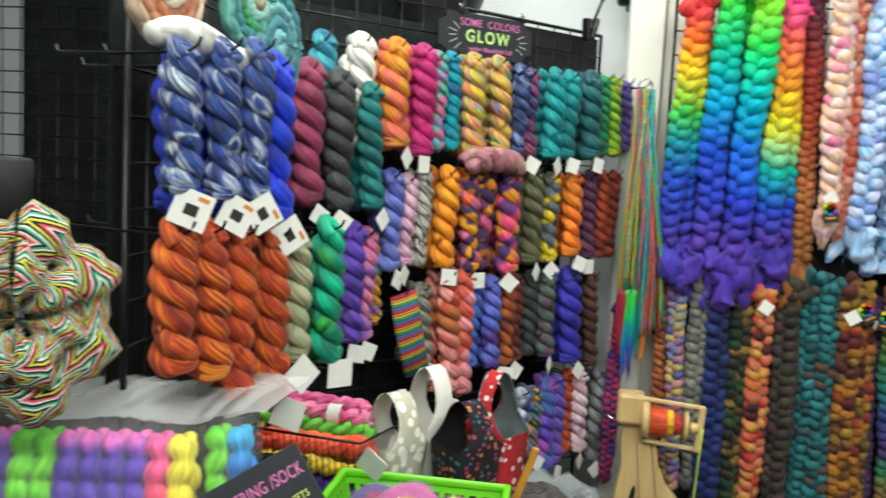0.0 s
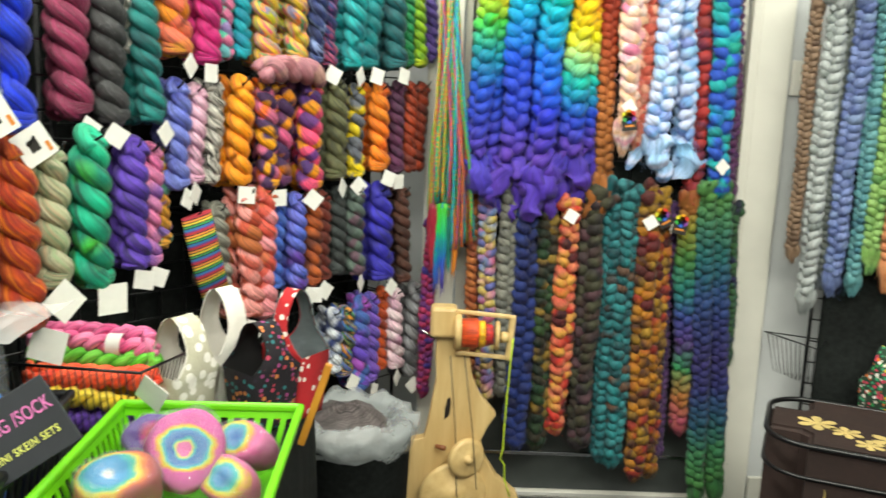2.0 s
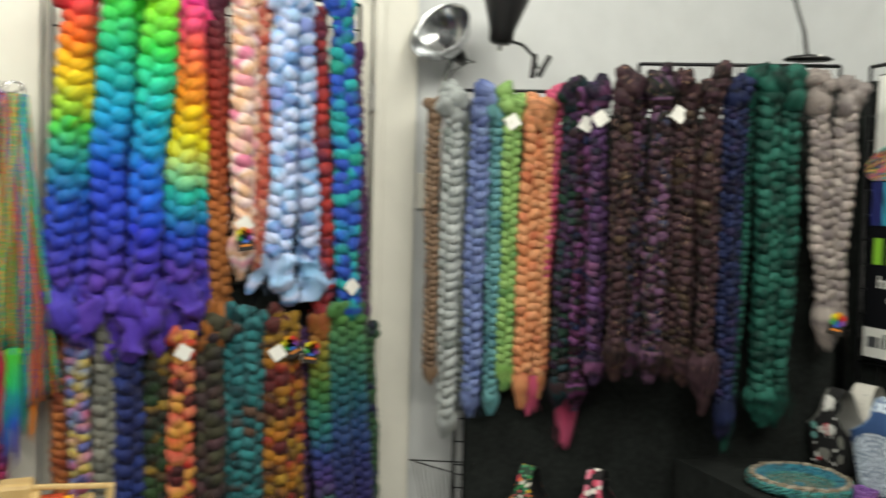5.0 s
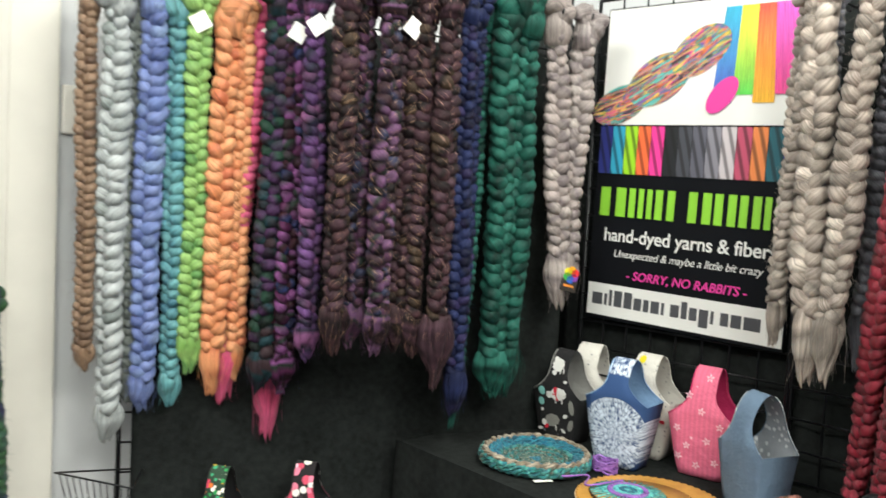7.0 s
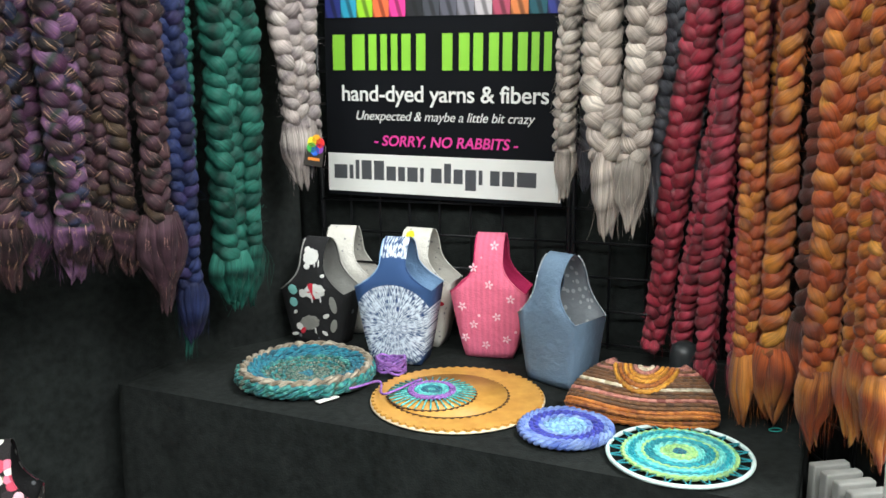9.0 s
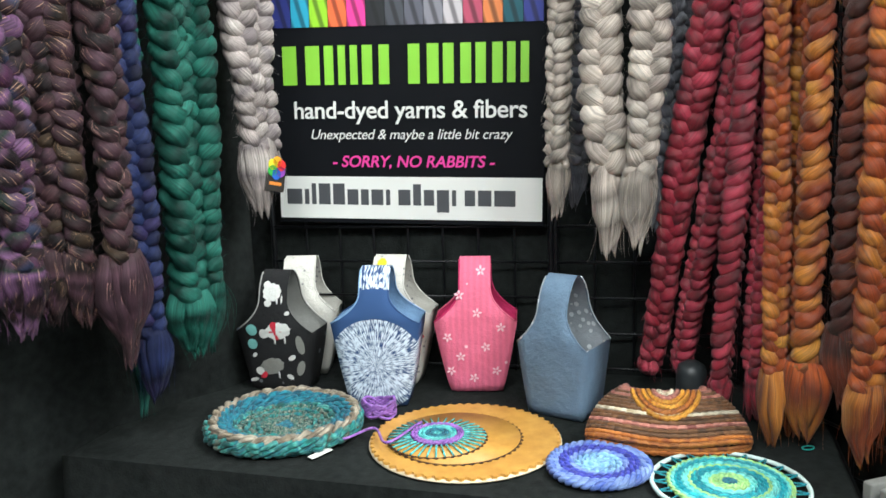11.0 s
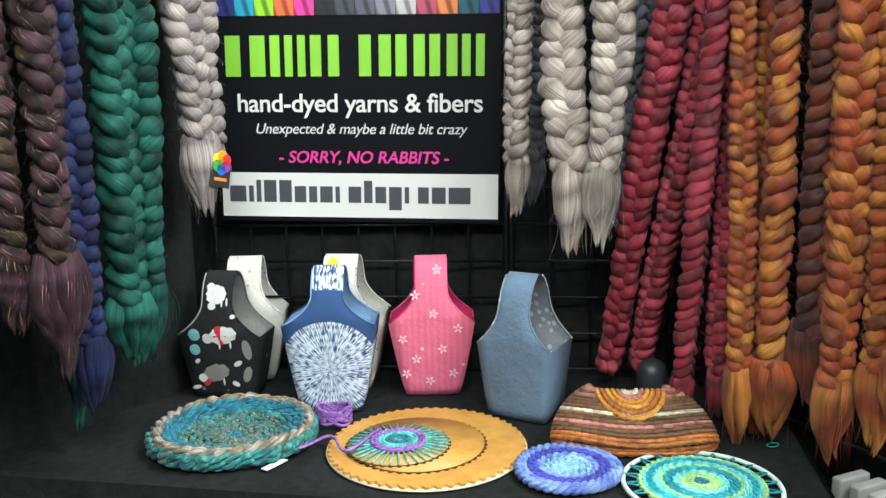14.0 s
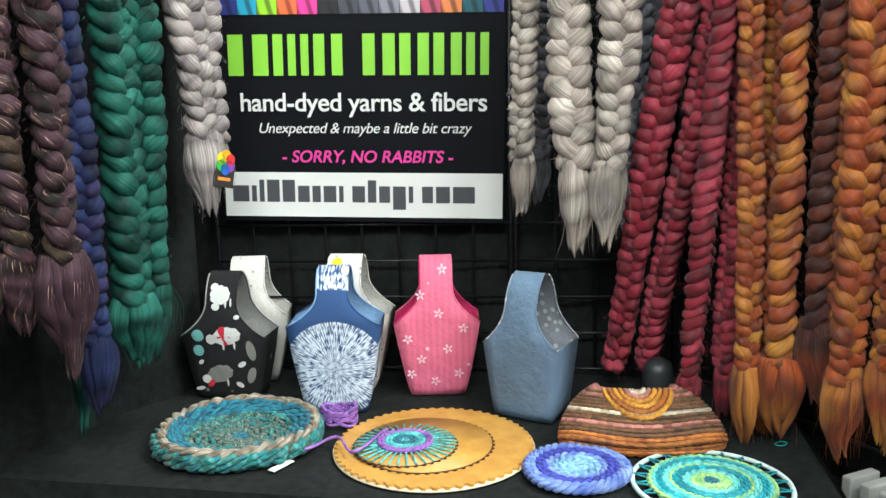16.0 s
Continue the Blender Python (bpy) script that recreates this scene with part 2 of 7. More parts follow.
thing("floor", box("floor", (9, 9, 0.1)), CARPET, pose(0.5, 0.5, -0.05), "dark grey hall carpet floor", "floor", kind="structure")
# out of view, added to close the room above the lamps
thing("ceiling", box("ceiling", (9, 9, 0.1)), CEILING, pose(0.5, 0.5, 3.65), "unseen pale ceiling added high above the booth", "ceiling", kind="structure")
DOOR0, DOOR1, DOORZ, WALLY = 0.17, 1.13, 2.17, 3.00
wall("wall_north_1", (4.17, 0.12, 3.6), (0.05 - 4.17 / 2, WALLY + 0.30, 1.8), WHITE_PAINT, "white painted wall behind the yarn racks")
wall("wall_north_4", (0.12, 0.36, 3.6), (DOOR0 - 0.06, WALLY + 0.18, 1.8), WHITE_PAINT, "white painted return of the wall beside the door")
wall("wall_north_2", (5 - DOOR1, 0.12, 3.6), ((5 + DOOR1) / 2, WALLY + 0.06, 1.8), WHITE_PAINT, "white painted wall beside the door")
wall("wall_north_3", (DOOR1 - DOOR0, 0.12, 3.6 - DOORZ), ((DOOR0 + DOOR1) / 2, WALLY + 0.06, (3.6 + DOORZ) / 2), WHITE_PAINT, "white painted wall over the door")
wall("wall_east", (0.12, 9, 3.6), (2.95, -1.5, 1.8), WHITE_PAINT, "white painted wall behind the banner rack")
# two walls out of view, added to close the room for the lamps
wall("wall_south", (9, 0.12, 3.6), (0.5, -3.5, 1.8), HALL_WALL, "unseen plain grey wall added to close the hall")
wall("wall_west", (0.12, 9, 3.6), (-3.6, 0.5, 1.8), HALL_WALL, "unseen plain grey wall added to close the hall")


# ---- grid panels ----
def grid_panel(line, s0, s1, z0, z1, out, label, pitch=0.0762):
    """A wire gridwall panel: a square tube frame with rods welded both ways."""
    w, h = s1 - s0, z1 - z0
    root = new("grid_panel")
    root.matrix_world = line.stand(s0, out, z0)
    tagged(root, label, "grid panel", "wire grid panels")
    post, beam = rod("frame_post", h, 0.006, 6, "Z"), rod("frame_bar", w, 0.006, 6, "X")
    up, across = rod("upright_wire", h, 0.0028, 5, "Z"), rod("cross_wire", w, 0.0028, 5, "X")
    for x in (0, w):
        piece("frame_post", post, BLACK_STEEL, root, pose(x, 0, h / 2))
    for z in (0, h):
        piece("frame_bar", beam, BLACK_STEEL, root, pose(w / 2, 0, z))
    for i in range(1, int(w / pitch + 0.5)):
        piece("upright_wire", up, BLACK_STEEL, root, pose(i * w / int(w / pitch + 0.5), 0.002, h / 2))
    k = int(h / pitch + 0.5)
    for i in range(1, k):
        piece("cross_wire", across, BLACK_STEEL, root, pose(w / 2, -0.003, i * h / k))
    return root


grid_panel(WEST, -0.03, 0.78, 0.0, 1.92, -0.14, "black wire grid panel hung with large skeins")
grid_panel(SLANT, 0.0, 0.61, 0.0, 2.02, -0.13, "black wire grid panel hung with skeins on hooks")
grid_panel(SLANT, 0.62, 1.23, 0.0, 1.96, -0.13, "black wire grid panel hung with skeins on hooks")
grid_panel(CORNER, 0.0, 0.54, 0.0, 1.88, -0.09, "black wire grid panel across the corner behind fibre braids")
grid_panel(CORNER, 0.55, 1.16, 0.0, 1.97, -0.09, "black wire grid panel across the corner behind fibre braids")
grid_panel(EAST, 0.28, 0.89, 0.0, 1.97, -0.012, "black wire grid panel behind the banner")
grid_panel(EAST, 0.90, 1.22, 0.0, 1.97, -0.012, "black wire grid panel beside the banner")
grid_panel(SOUTH, -0.05, 0.62, 0.0, 1.97, -0.17, "black wire grid panel at the end of the table")


# ---- hanging wool ----
def skein_mesh(length, w, turns, seed):
    """A twisted hank: two fat bundles wound round each other, with a loop at the top and a knot at the bottom."""
    rng = random.Random(seed)
    s = Soup()
    n = 52
    for k in (0, 1):
        pts, rad = [], []
        for i in range(n + 1):
            t = i / n
            a = math.pi * k + 2 * math.pi * turns * (t ** 0.95) + seed
            swell = math.sin(math.pi * min(1, t * 1.12 + 0.12)) ** 0.45 if t < 0.75 else 1.0
            close = min(1.0, t / 0.10) * min(1.0, (1 - t) / 0.07)
            r = w * 0.275 * (0.55 + 0.45 * close) * swell
            pts.append((math.cos(a) * r + 0.006 * math.sin(3 * t + seed), math.sin(a) * r * 0.9, -length * t))
            rad.append(w * 0.262 * (0.5 + 0.5 * min(1, t / 0.16) ** 0.6) * (0.35 + 0.65 * min(1, (1 - t) / 0.05)) * (0.95 + 0.1 * rng.random()))
        s.tube(pts, rad, 12, 0.95)
    # the loop that lies over the hook
    top = [(math.cos(a) * w * 0.24, -0.01 + 0.02 * math.sin(a), math.sin(a) * w * 0.30 - w * 0.12) for a in np.linspace(-0.3, math.pi + 0.3, 12)]
    s.tube(top, w * 0.20, 10, 0.9, 0.0, 0.15)
    # wraps round the lower end
    for k in range(2):
        z = -length * (0.90 + 0.035 * k)
        ring = [(math.cos(a) * w * 0.36, math.sin(a) * w * 0.33, z + 0.006 * math.sin(a + k)) for a in np.linspace(0, 2 * math.pi, 14)]
        s.tube(ring, w * 0.13, 8, 1.0, 0.8, 1.0)
    return s.mesh("skein")


def tag_card(parent, at, size=0.036, turn=0.0, tilt=35.0, printed=False):
    """A folded paper price tag with a dark print and an orange corner."""
    card = piece("tag", box("tag", (size, 0.0012, size), 0.0), CARD, parent, pose(*at, 0, tilt, turn), "white paper tag")
    if printed:
        piece("print", box("print", (size * 0.36, 0.0004, size * 0.30)), INK_DARK, card, pose(0, -0.0009, -size * 0.02))
        piece("print", box("print", (size * 0.3, 0.0004, size * 0.12)), INK_ORANGE, card, pose(size * 0.22, -0.0009, size * 0.34))
    return card


HOOKS, HAIR = {}, {}
INK_DARK = plain("tag_ink", "#26221e", 0.6, bump=0)
INK_ORANGE = plain("tag_orange", "#d88430", 0.6, bump=0)


def hook(line, s, out, z, back=-0.135):
    """A black wire display hook, fixed to the grid and turned up at its tip."""
    L = out - back
    pts = [(0, 0.0, 0.012), (0, -0.006, 0), (0, -L * 0.5, -0.002), (0, -L - 0.012, 0.0), (0, -L - 0.03, 0.010), (0, -L - 0.036, 0.022)]
    t = Soup()
    t.tube(pts, 0.0026, 6, front=(1, 0, 0))
    return thing("wire_hook", t.mesh("wire_hook"), BLACK_STEEL, line.stand(s, back, z), "black wire display hook on the grid panel", "hook", "wire display hooks")


def skein(line, s, z1, z0, w, palette, out=0.0, label="", tag=False, **look_of):
    key = (tuple(palette), tuple(sorted(look_of.items())))
    if key not in HOOKS:
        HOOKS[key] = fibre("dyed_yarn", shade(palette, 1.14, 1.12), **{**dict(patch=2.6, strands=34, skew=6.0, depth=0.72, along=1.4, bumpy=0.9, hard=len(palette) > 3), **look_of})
    sd = random.random() * 6.28
    me = skein_mesh(z1 - z0, w, 0.84 * (z1 - z0) / w + 0.35 * random.random(), sd)
    ob = thing("skein", me, HOOKS[key], line.stand(s, out, z1, random.uniform(-3, 3)), label + " twisted yarn skein hanging from a wire hook", "yarn skein", "hanging yarn skeins")
    hook(line, s, out, z1 - w * 0.02, -0.25 if line is HOOKW else -0.135)
    if line is SLANT and out > -0.015:
        # more of the same dye lot behind it on the hook
        copy_thing(ob, line.stand(s + random.uniform(-0.012, 0.016), out - 0.055, z1 - 0.004, random.uniform(-5, 5)) @ pose(0, 0, 0, 0, 0, 70))
    if tag:
        tag_card(ob, (random.uniform(-0.02, 0.02), -w * 0.45, -(z1 - z0) - 0.022), 0.058 if line is HOOKW else 0.046, random.uniform(-30, 30) - (55 if line is HOOKW else 0), random.uniform(-5, 60), line is HOOKW and z1 > 1.6)
    return ob


def strand_mesh(length, w, k, seed=0.0, seg=10, step=16, taper=0.15, sway=0.0, pitch=1.4, spin=0.0, roll=0.0):
    """One of the three fat strands of a plait that hangs from the top; it lies flatter where it crosses in front, as a puffed lobe."""
    s = Soup()
    P = w * pitch
    n = max(12, int(length / P * step))
    ph = 2 * math.pi * k / 3 + seed
    t = np.arange(n + 1) / n
    th = 2 * math.pi * t * length / P + ph + 0.5 * np.sin(4 * t + seed) + 0.22 * np.sin(length * 60 * t + 2 * seed)
    size = w * (1 - taper * (1 - np.minimum(1, t / 0.3)) - 0.12 * np.maximum(0, (t - 0.7) / 0.3)) * (1 + 0.07 * np.sin(7 * t + seed * 3) + 0.06 * np.sin(23 * t + ph))
    x = np.sin(th) * size * 0.30 + sway * np.sin(math.pi * t) + 0.05 * w * np.sin(9 * t + seed)
    y = np.sin(2 * th) * size * 0.21
    z = -length * t + P / (2 * math.pi) * 0.10 * np.cos(2 * th)
    rad = size * (0.150 + 0.050 * pitch) * (1.08 - 0.17 * np.sin(2 * th) + 0.09 * np.sin(2.3 * th + 5 * seed) + 0.05 * np.sin(5.1 * th + seed))
    a = spin + roll * t
    s.tube(np.stack([x * np.cos(a) - y * np.sin(a), x * np.sin(a) + y * np.cos(a), z], 1), rad, seg, 0.9)
    return ruffle(s, 0.0045 * w / 0.06, seed * 50, 80.0).mesh("strand")


def ruffle(s, amount, seed, fine=70.0):
    """Uneven the surface of soft wool."""
    off = Vector((seed % 17, 0, 0))
    for k, v in enumerate(s.v):
        p = Vector(v)
        a = noise.noise_vector(p * fine * 0.5 + off) * amount + noise.noise_vector(p * fine * 1.6 - off) * (amount * 0.18)
        s.v[k] = (p.x + a.x, p.y + a.y * 0.8, p.z + a.z)
    return s


def tail_mesh(length, w, seed=0, blunt=False, whole=False):
    """A loose end of roving: many soft locks that close to a ragged brush, or broad spread petals."""
    rng = random.Random(seed)
    s = Soup()
    ts = np.linspace(0, 1, 14)
    count = 6 if blunt else 13
    for k in range(count):
        a = 6.283 * k / count + rng.uniform(-0.5, 0.5)
        if blunt:
            q = 0.22 * w * rng.uniform(0.6, 1.1)
            L = length * rng.uniform(0.5, 1.4)
            b = rng.uniform(-0.75, 0.75) * w
            fat = w * 0.18 * rng.uniform(0.7, 1.25)
            pts = [(q * math.cos(a) * (0.5 + 0.9 * math.sin(2.4 * t)) + b * t * t, 0.7 * q * math.sin(a) * (0.5 + 0.9 * math.sin(2.4 * t)), -L * t + 0.006 * math.sin(9 * t + a)) for t in ts]
            rad = [fat * (0.5 + 0.75 * math.sin(2.3 * t)) * max(0.0, 1 - t ** 4) ** 0.6 + 0.0006 for t in ts]
        else:
            q = 0.27 * w * math.sqrt(rng.uniform(0.05, 1.0))
            L = length * rng.uniform(0.80, 1.08)
            b = rng.uniform(-0.16, 0.16) * w
            fat = w * rng.uniform(0.15, 0.22)
            grow = [(0.45 + 0.85 * math.sin(math.pi * min(1, 0.12 + 0.62 * t))) * (1 - 0.86 * t ** 2.2) for t in ts]
            pts = [(q * math.cos(a) * e + b * t * t + 0.03 * w * math.sin(5 * t + a * 3), 0.8 * q * math.sin(a) * e, -L * t) for t, e in zip(ts, grow)]
            rad = [fat * (0.9 + 0.35 * math.sin(math.pi * min(1, t * 1.3))) * max(0.0, 1 - t ** 2.2) ** 0.8 + 0.0004 for t in ts]
        s.tube(pts, rad, 12 if blunt else 8, 0.7, 0.0 if whole else 0.93, 1.0, ridges=5 if blunt else 0, ridge=0.07)
    return ruffle(s, 0.017 * w / 0.08 if blunt else 0.0045, seed, 52.0).mesh("tail")


def wisp_mesh(length, w, seed=0, count=26):
    """The thin hairs round a loose end."""
    rng = random.Random(seed)
    s = Soup()
    for k in range(count):
        a = rng.uniform(0, 6.28)
        L = length * rng.uniform(0.6, 1.15)
        q = rng.uniform(0.2, 0.4) * w
        dx, c = rng.uniform(-0.3, 0.3) * w, rng.uniform(0.03, 0.12) * w
        pts = [(q * math.cos(a) * (0.6 + 0.8 * math.sin(2.5 * t)) + dx * t * t + c * math.sin(6 * t + a), 0.8 * q * math.sin(a) * (0.6 + 0.8 * math.sin(2.5 * t)), -L * t) for t in np.linspace(0.05, 1, 8)]
        s.tube(pts, [0.0004, 0.0004, 0.0004, 0.0003, 0.0003, 0.0003, 0.0002, 0.0001], 3, 1, 0.9, 1.0, caps=False)
    return s.mesh("wisp")


def fuzz_mesh(length, w, seed=0, count=300):
    """Stray fibres that curl off a plait."""
    rng = random.Random(seed)
    s = Soup()
    for k in range(count):
        z0, a = -length * rng.random(), rng.uniform(0, 6.28)
        c, d = math.cos(a), math.sin(a)
        L = rng.uniform(0.008, 0.028)
        out = rng.uniform(0.15, 0.7)
        p = np.array((0.46 * w * c, 0.38 * w * d, z0))
        e = np.array((c * out + rng.uniform(-0.5, 0.5), d * out, rng.uniform(-1, 0.5)))
        side = np.array((-d, c, 0)) * rng.uniform(-0.5, 0.5) * L + np.array((0, 0, rng.uniform(-0.4, 0.2))) * L
        s.tube([p - 0.25 * L * e, p + 0.25 * L * e, p + 0.6 * L * e + side * 0.35, p + 0.85 * L * e + side], [0.0003, 0.0003, 0.0002, 0.0001], 3, 1, -z0 / length, -z0 / length + 0.01, caps=False)
    return s.mesh("fuzz")


def tuft_mesh(w, seed=0):
    """The soft puff of roving over the hook: a few uneven rounded lobes."""
    rng = random.Random(seed)
    s = Soup()
    for k in range(4):
        cx, cz = rng.uniform(-0.30, 0.30) * w, rng.uniform(-0.10, 0.34) * w
        turn, r = rng.uniform(-1.2, 1.2), w * rng.uniform(0.26, 0.40)
        ts = np.linspace(-1, 1, 10)
        pts = [(cx + t * r * math.cos(turn) * 0.9, -0.10 * w + rng.uniform(-0.03, 0.03) * w, cz + t * r * math.sin(turn) * 0.8 + 0.10 * w * math.cos(2 * t)) for t in ts]
        s.tube(pts, [r * 0.80 * max(0.0, 1 - abs(t) ** 2.6) ** 0.5 * rng.uniform(0.9, 1.1) + 0.0008 for t in ts], 10, 0.8, 0.0, 0.05, ridges=3, ridge=0.08)
    s.tube([(0, 0.0, 0.2 * w), (0.02 * w, 0, -0.2 * w), (0, 0, -0.55 * w)], [w * 0.28, w * 0.34, w * 0.30], 10, 0.8, 0.0, 0.05)
    return ruffle(s, 0.012, seed, 45.0).mesh("loop")


def braid(line, s0, z1, s1, z0, w, palette, out=0.0, label="", tail=0.06, tuft=True, tag=None, sway=0.0, tip=0.0, category="fibre braid", pitch=1.34, flare=1.0, puff=1.25, hung=None, full=False, **look_of):
    """One plait of dyed roving from (s0, z1) at its hook to (s1, z0) at its end."""
    key = (tuple(palette), tuple(sorted(look_of.items())))
    if key not in HOOKS:
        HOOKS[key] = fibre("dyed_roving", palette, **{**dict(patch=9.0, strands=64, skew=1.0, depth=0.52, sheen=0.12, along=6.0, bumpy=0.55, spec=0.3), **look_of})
        HAIR[key] = fibre("stray_wool", palette, **{**dict(patch=9.0, strands=2, skew=0.0), **look_of, "depth": 0.0, "relief": False})
    sd = random.random() * 6.28
    lean = math.degrees(math.atan2(s0 - s1, z1 - z0))
    ob = new("fibre_braid")
    ob.matrix_world = line.stand(s0, out, z1, lean, tip)
    tagged(ob, label + " braid of dyed wool roving", category, "hanging fibre braids")
    # each plait is turned and slowly twists on its way down
    spin, roll = random.choice((-1, 1)) * random.uniform(0.05, 0.75), random.uniform(-0.7, 0.7)
    for k in range(3):
        piece("strand", strand_mesh(z1 - z0, w, k, sd, sway=sway, pitch=pitch, spin=spin, roll=roll), HOOKS[key], ob)
    n = int(sd * 1000)
    if tail:
        tagged(piece("tail", tail_mesh(tail, w * 1.05 * flare, n, flare > 1.2 and not full), HOOKS[key], ob, pose(0, 0, -(z1 - z0) + 0.012)), kind="stuff")
        tagged(piece("wisp", wisp_mesh(tail * 0.95, w * min(flare, 1.2), n), HAIR[key], ob, pose(0, 0, -(z1 - z0) + 0.012)), kind="stuff")
    tagged(piece("fuzz", fuzz_mesh(z1 - z0, w, n + 1), HAIR[key], ob), kind="stuff")
    if tuft:
        piece("loop", tuft_mesh(w * puff, n), HOOKS[key], ob, pose(0, 0, 0.0))
    if hung is not None:
        hook(line, s0, out, z1 + w * 0.1, hung)
    if tag is not None:
        tag_card(ob, (0.0, -w * 0.5, -tag), 0.04, random.uniform(-25, 25), random.uniform(20, 60))
    return ob


# ---- skeins on the west racks ----
BLUEWHITE = ("#0c1840", "#1c3878", "#2854a4", "#142860", "#e0eaec", "#24489c", "#102050", "#1c3878")
for s, z1, z0 in ((0.125, 1.634, 1.418), (0.230, 1.650, 1.405), (0.325, 1.663, 1.405)):
    skein(HOOKW, s, z1, z0, 0.066, BLUEWHITE, 0.0, "blue and white variegated", True, stripe=0.9, strands=80, patch=3.4, depth=0.72, hard=False)
ROYAL = ("#1f38b8", "#2a4ad0", "#1a2a90")
skein(HOOKW, 0.18, 1.62, 1.385, 0.080, ROYAL, -0.05, "royal blue")
skein(HOOKW, 0.28, 1.63, 1.375, 0.080, ROYAL, -0.05, "royal blue")
skein(HOOKW, 0.395, 1.645, 1.362, 0.088, ROYAL, -0.01, "royal blue", True, speckle="#6c80e0", grain=3.0)
BURNT = ("#6c1c10", "#a03414", "#c8601a", "#8c2814", "#a84018", "#e08c20")
for s, z1, z0 in ((0.120, 1.357, 1.14), (0.197, 1.355, 1.11), (0.287, 1.345, 1.06), (0.392, 1.335, 1.025)):
    skein(HOOKW, s, z1, z0, 0.076, BURNT, 0.0, "burnt orange", s > 0.38, stripe=0.8, hard=False, strands=70, depth=0.62)
skein(HOOKW, 0.487, 1.322, 1.085, 0.072, ("#8a9a78", "#b4ad94", "#6d7f62", "#a08d74"), -0.01, "sage green", True, hard=False, stripe=0.8)
skein(HOOKW, 0.580, 1.342, 1.066, 0.080, ("#1d8f6c", "#27a583", "#0f6b58", "#4fb33f"), 0.01, "emerald green", True, hard=False)
skein(SLANT, 0.00, 1.70, 1.365, 0.092, ("#7c2a4c", "#8f3a5c", "#6b2242"), 0.03, "plum", True, speckle="#b0acb0", grain=3.0)
skein(SLANT, 0.09, 1.685, 1.35, 0.085, ("#1c1c1e", "#3a3a3c", "#262628"), 0.03, "charcoal black", True, speckle="#b0acb0", grain=3.0)
skein(SLANT, 0.175, 1.665, 1.355, 0.072, ("#0f5a5c", "#1a6d6a", "#0c474a"), 0.04, "dark teal", True)
skein(SLANT, 0.08, 1.79, 1.50, 0.08, ("#3a8fa0", "#56a9b4", "#2b7690"), -0.05, "sky teal")
skein(SLANT, 0.175, 1.79, 1.52, 0.09, ("#e9e6de", "#d8d4ca", "#f2f0ea"), -0.01, "undyed white")
skein(SLANT, 0.275, 1.79, 1.52, 0.085, ("#e08a1a", "#e8a53a", "#d9745c", "#cf7f12"), 0.01, "golden yellow", True)
skein(SLANT, 0.365, 1.79, 1.505, 0.072, ("#c01f78", "#a8196c", "#d23a8c"), 0.01, "magenta", True)
skein(SLANT, 0.42, 1.785, 1.52, 0.055, ("#5f9aa0", "#b86a8c", "#4fa38c", "#8a7aa8"), 0.0, "teal and pink")
skein(SLANT, 0.475, 1.79, 1.525, 0.055, ("#1d7f96", "#1c9aa8", "#1b5f88"), -0.01, "turquoise")
PASTEL = ("#c8a830", "#c8506c", "#4c9468", "#d87c3c", "#7c7490", "#a8a830")
skein(SLANT, 0.545, 1.785, 1.515, 0.077, PASTEL, 0.01, "pastel rainbow variegated", True, stripe=2.0)
skein(SLANT, 0.64, 1.79, 1.53, 0.072, PASTEL, 0.01, "pastel rainbow variegated", False, stripe=2.0)
skein(SLANT, 0.725, 1.78, 1.52, 0.06, ("#1c2752", "#2c3d74", "#8090b8", "#151d40"), 0.015, "navy blue", False, stripe=1.5)
skein(SLANT, 0.78, 1.775, 1.52, 0.06, ("#1c2752", "#31437a", "#a04a6a", "#151d40"), 0.0, "navy blue", True, stripe=1.5)
skein(SLANT, 0.875, 1.78, 1.52, 0.075, ("#12777c", "#1b8f90", "#0d5a66"), 0.015, "teal", True)
skein(SLANT, 0.945, 1.78, 1.525, 0.075, ("#12777c", "#1a8a8e", "#0d6068"), 0.01, "teal", True)
skein(SLANT, 1.045, 1.785, 1.53, 0.088, ("#124c52", "#1b5f64", "#0c3a44"), 0.01, "dark spruce", True)
skein(SLANT, 1.12, 1.79, 1.54, 0.05, ("#1f7a4c", "#2c8a56", "#156040"), 0.0, "forest green")
skein(SLANT, 1.155, 1.79, 1.54, 0.055, ("#8aa81f", "#5f8a1c", "#b4bc2a"), 0.01, "lime green")
skein(SLANT, 1.225, 1.785, 1.56, 0.05, ("#4a3a7a", "#6a559c", "#3a2c66"), 0.0, "violet")

skein(SLANT, 0.14, 1.30, 1.005, 0.08, ("#4a2f8a", "#5f44a4", "#3a2474"), 0.04, "deep purple", True)
skein(SLANT, 0.195, 1.29, 1.00, 0.06, ("#c9709c", "#d88cb0", "#8a5fa8"), 0.02, "rose pink", True)
skein(SLANT, 0.235, 1.28, 1.04, 0.05, ("#7a5fa0", "#c9943a", "#5f9a86", "#a8546a"), 0.0, "many-coloured")
skein(SLANT, 0.268, 1.445, 1.19, 0.07, ("#5d66b0", "#7a84c8", "#4a4f98"), 0.02, "periwinkle blue", True)
skein(SLANT, 0.33, 1.438, 1.20, 0.06, ("#c79ab0", "#d8b4c4", "#8a5f7a"), 0.01, "dusty pink", True, stripe=1.0)
skein(SLANT, 0.387, 1.455, 1.195, 0.06, ("#151515", "#e0dcd4", "#1a1a1a", "#c8c4bc"), 0.0, "black and white", False, stripe=4.0)
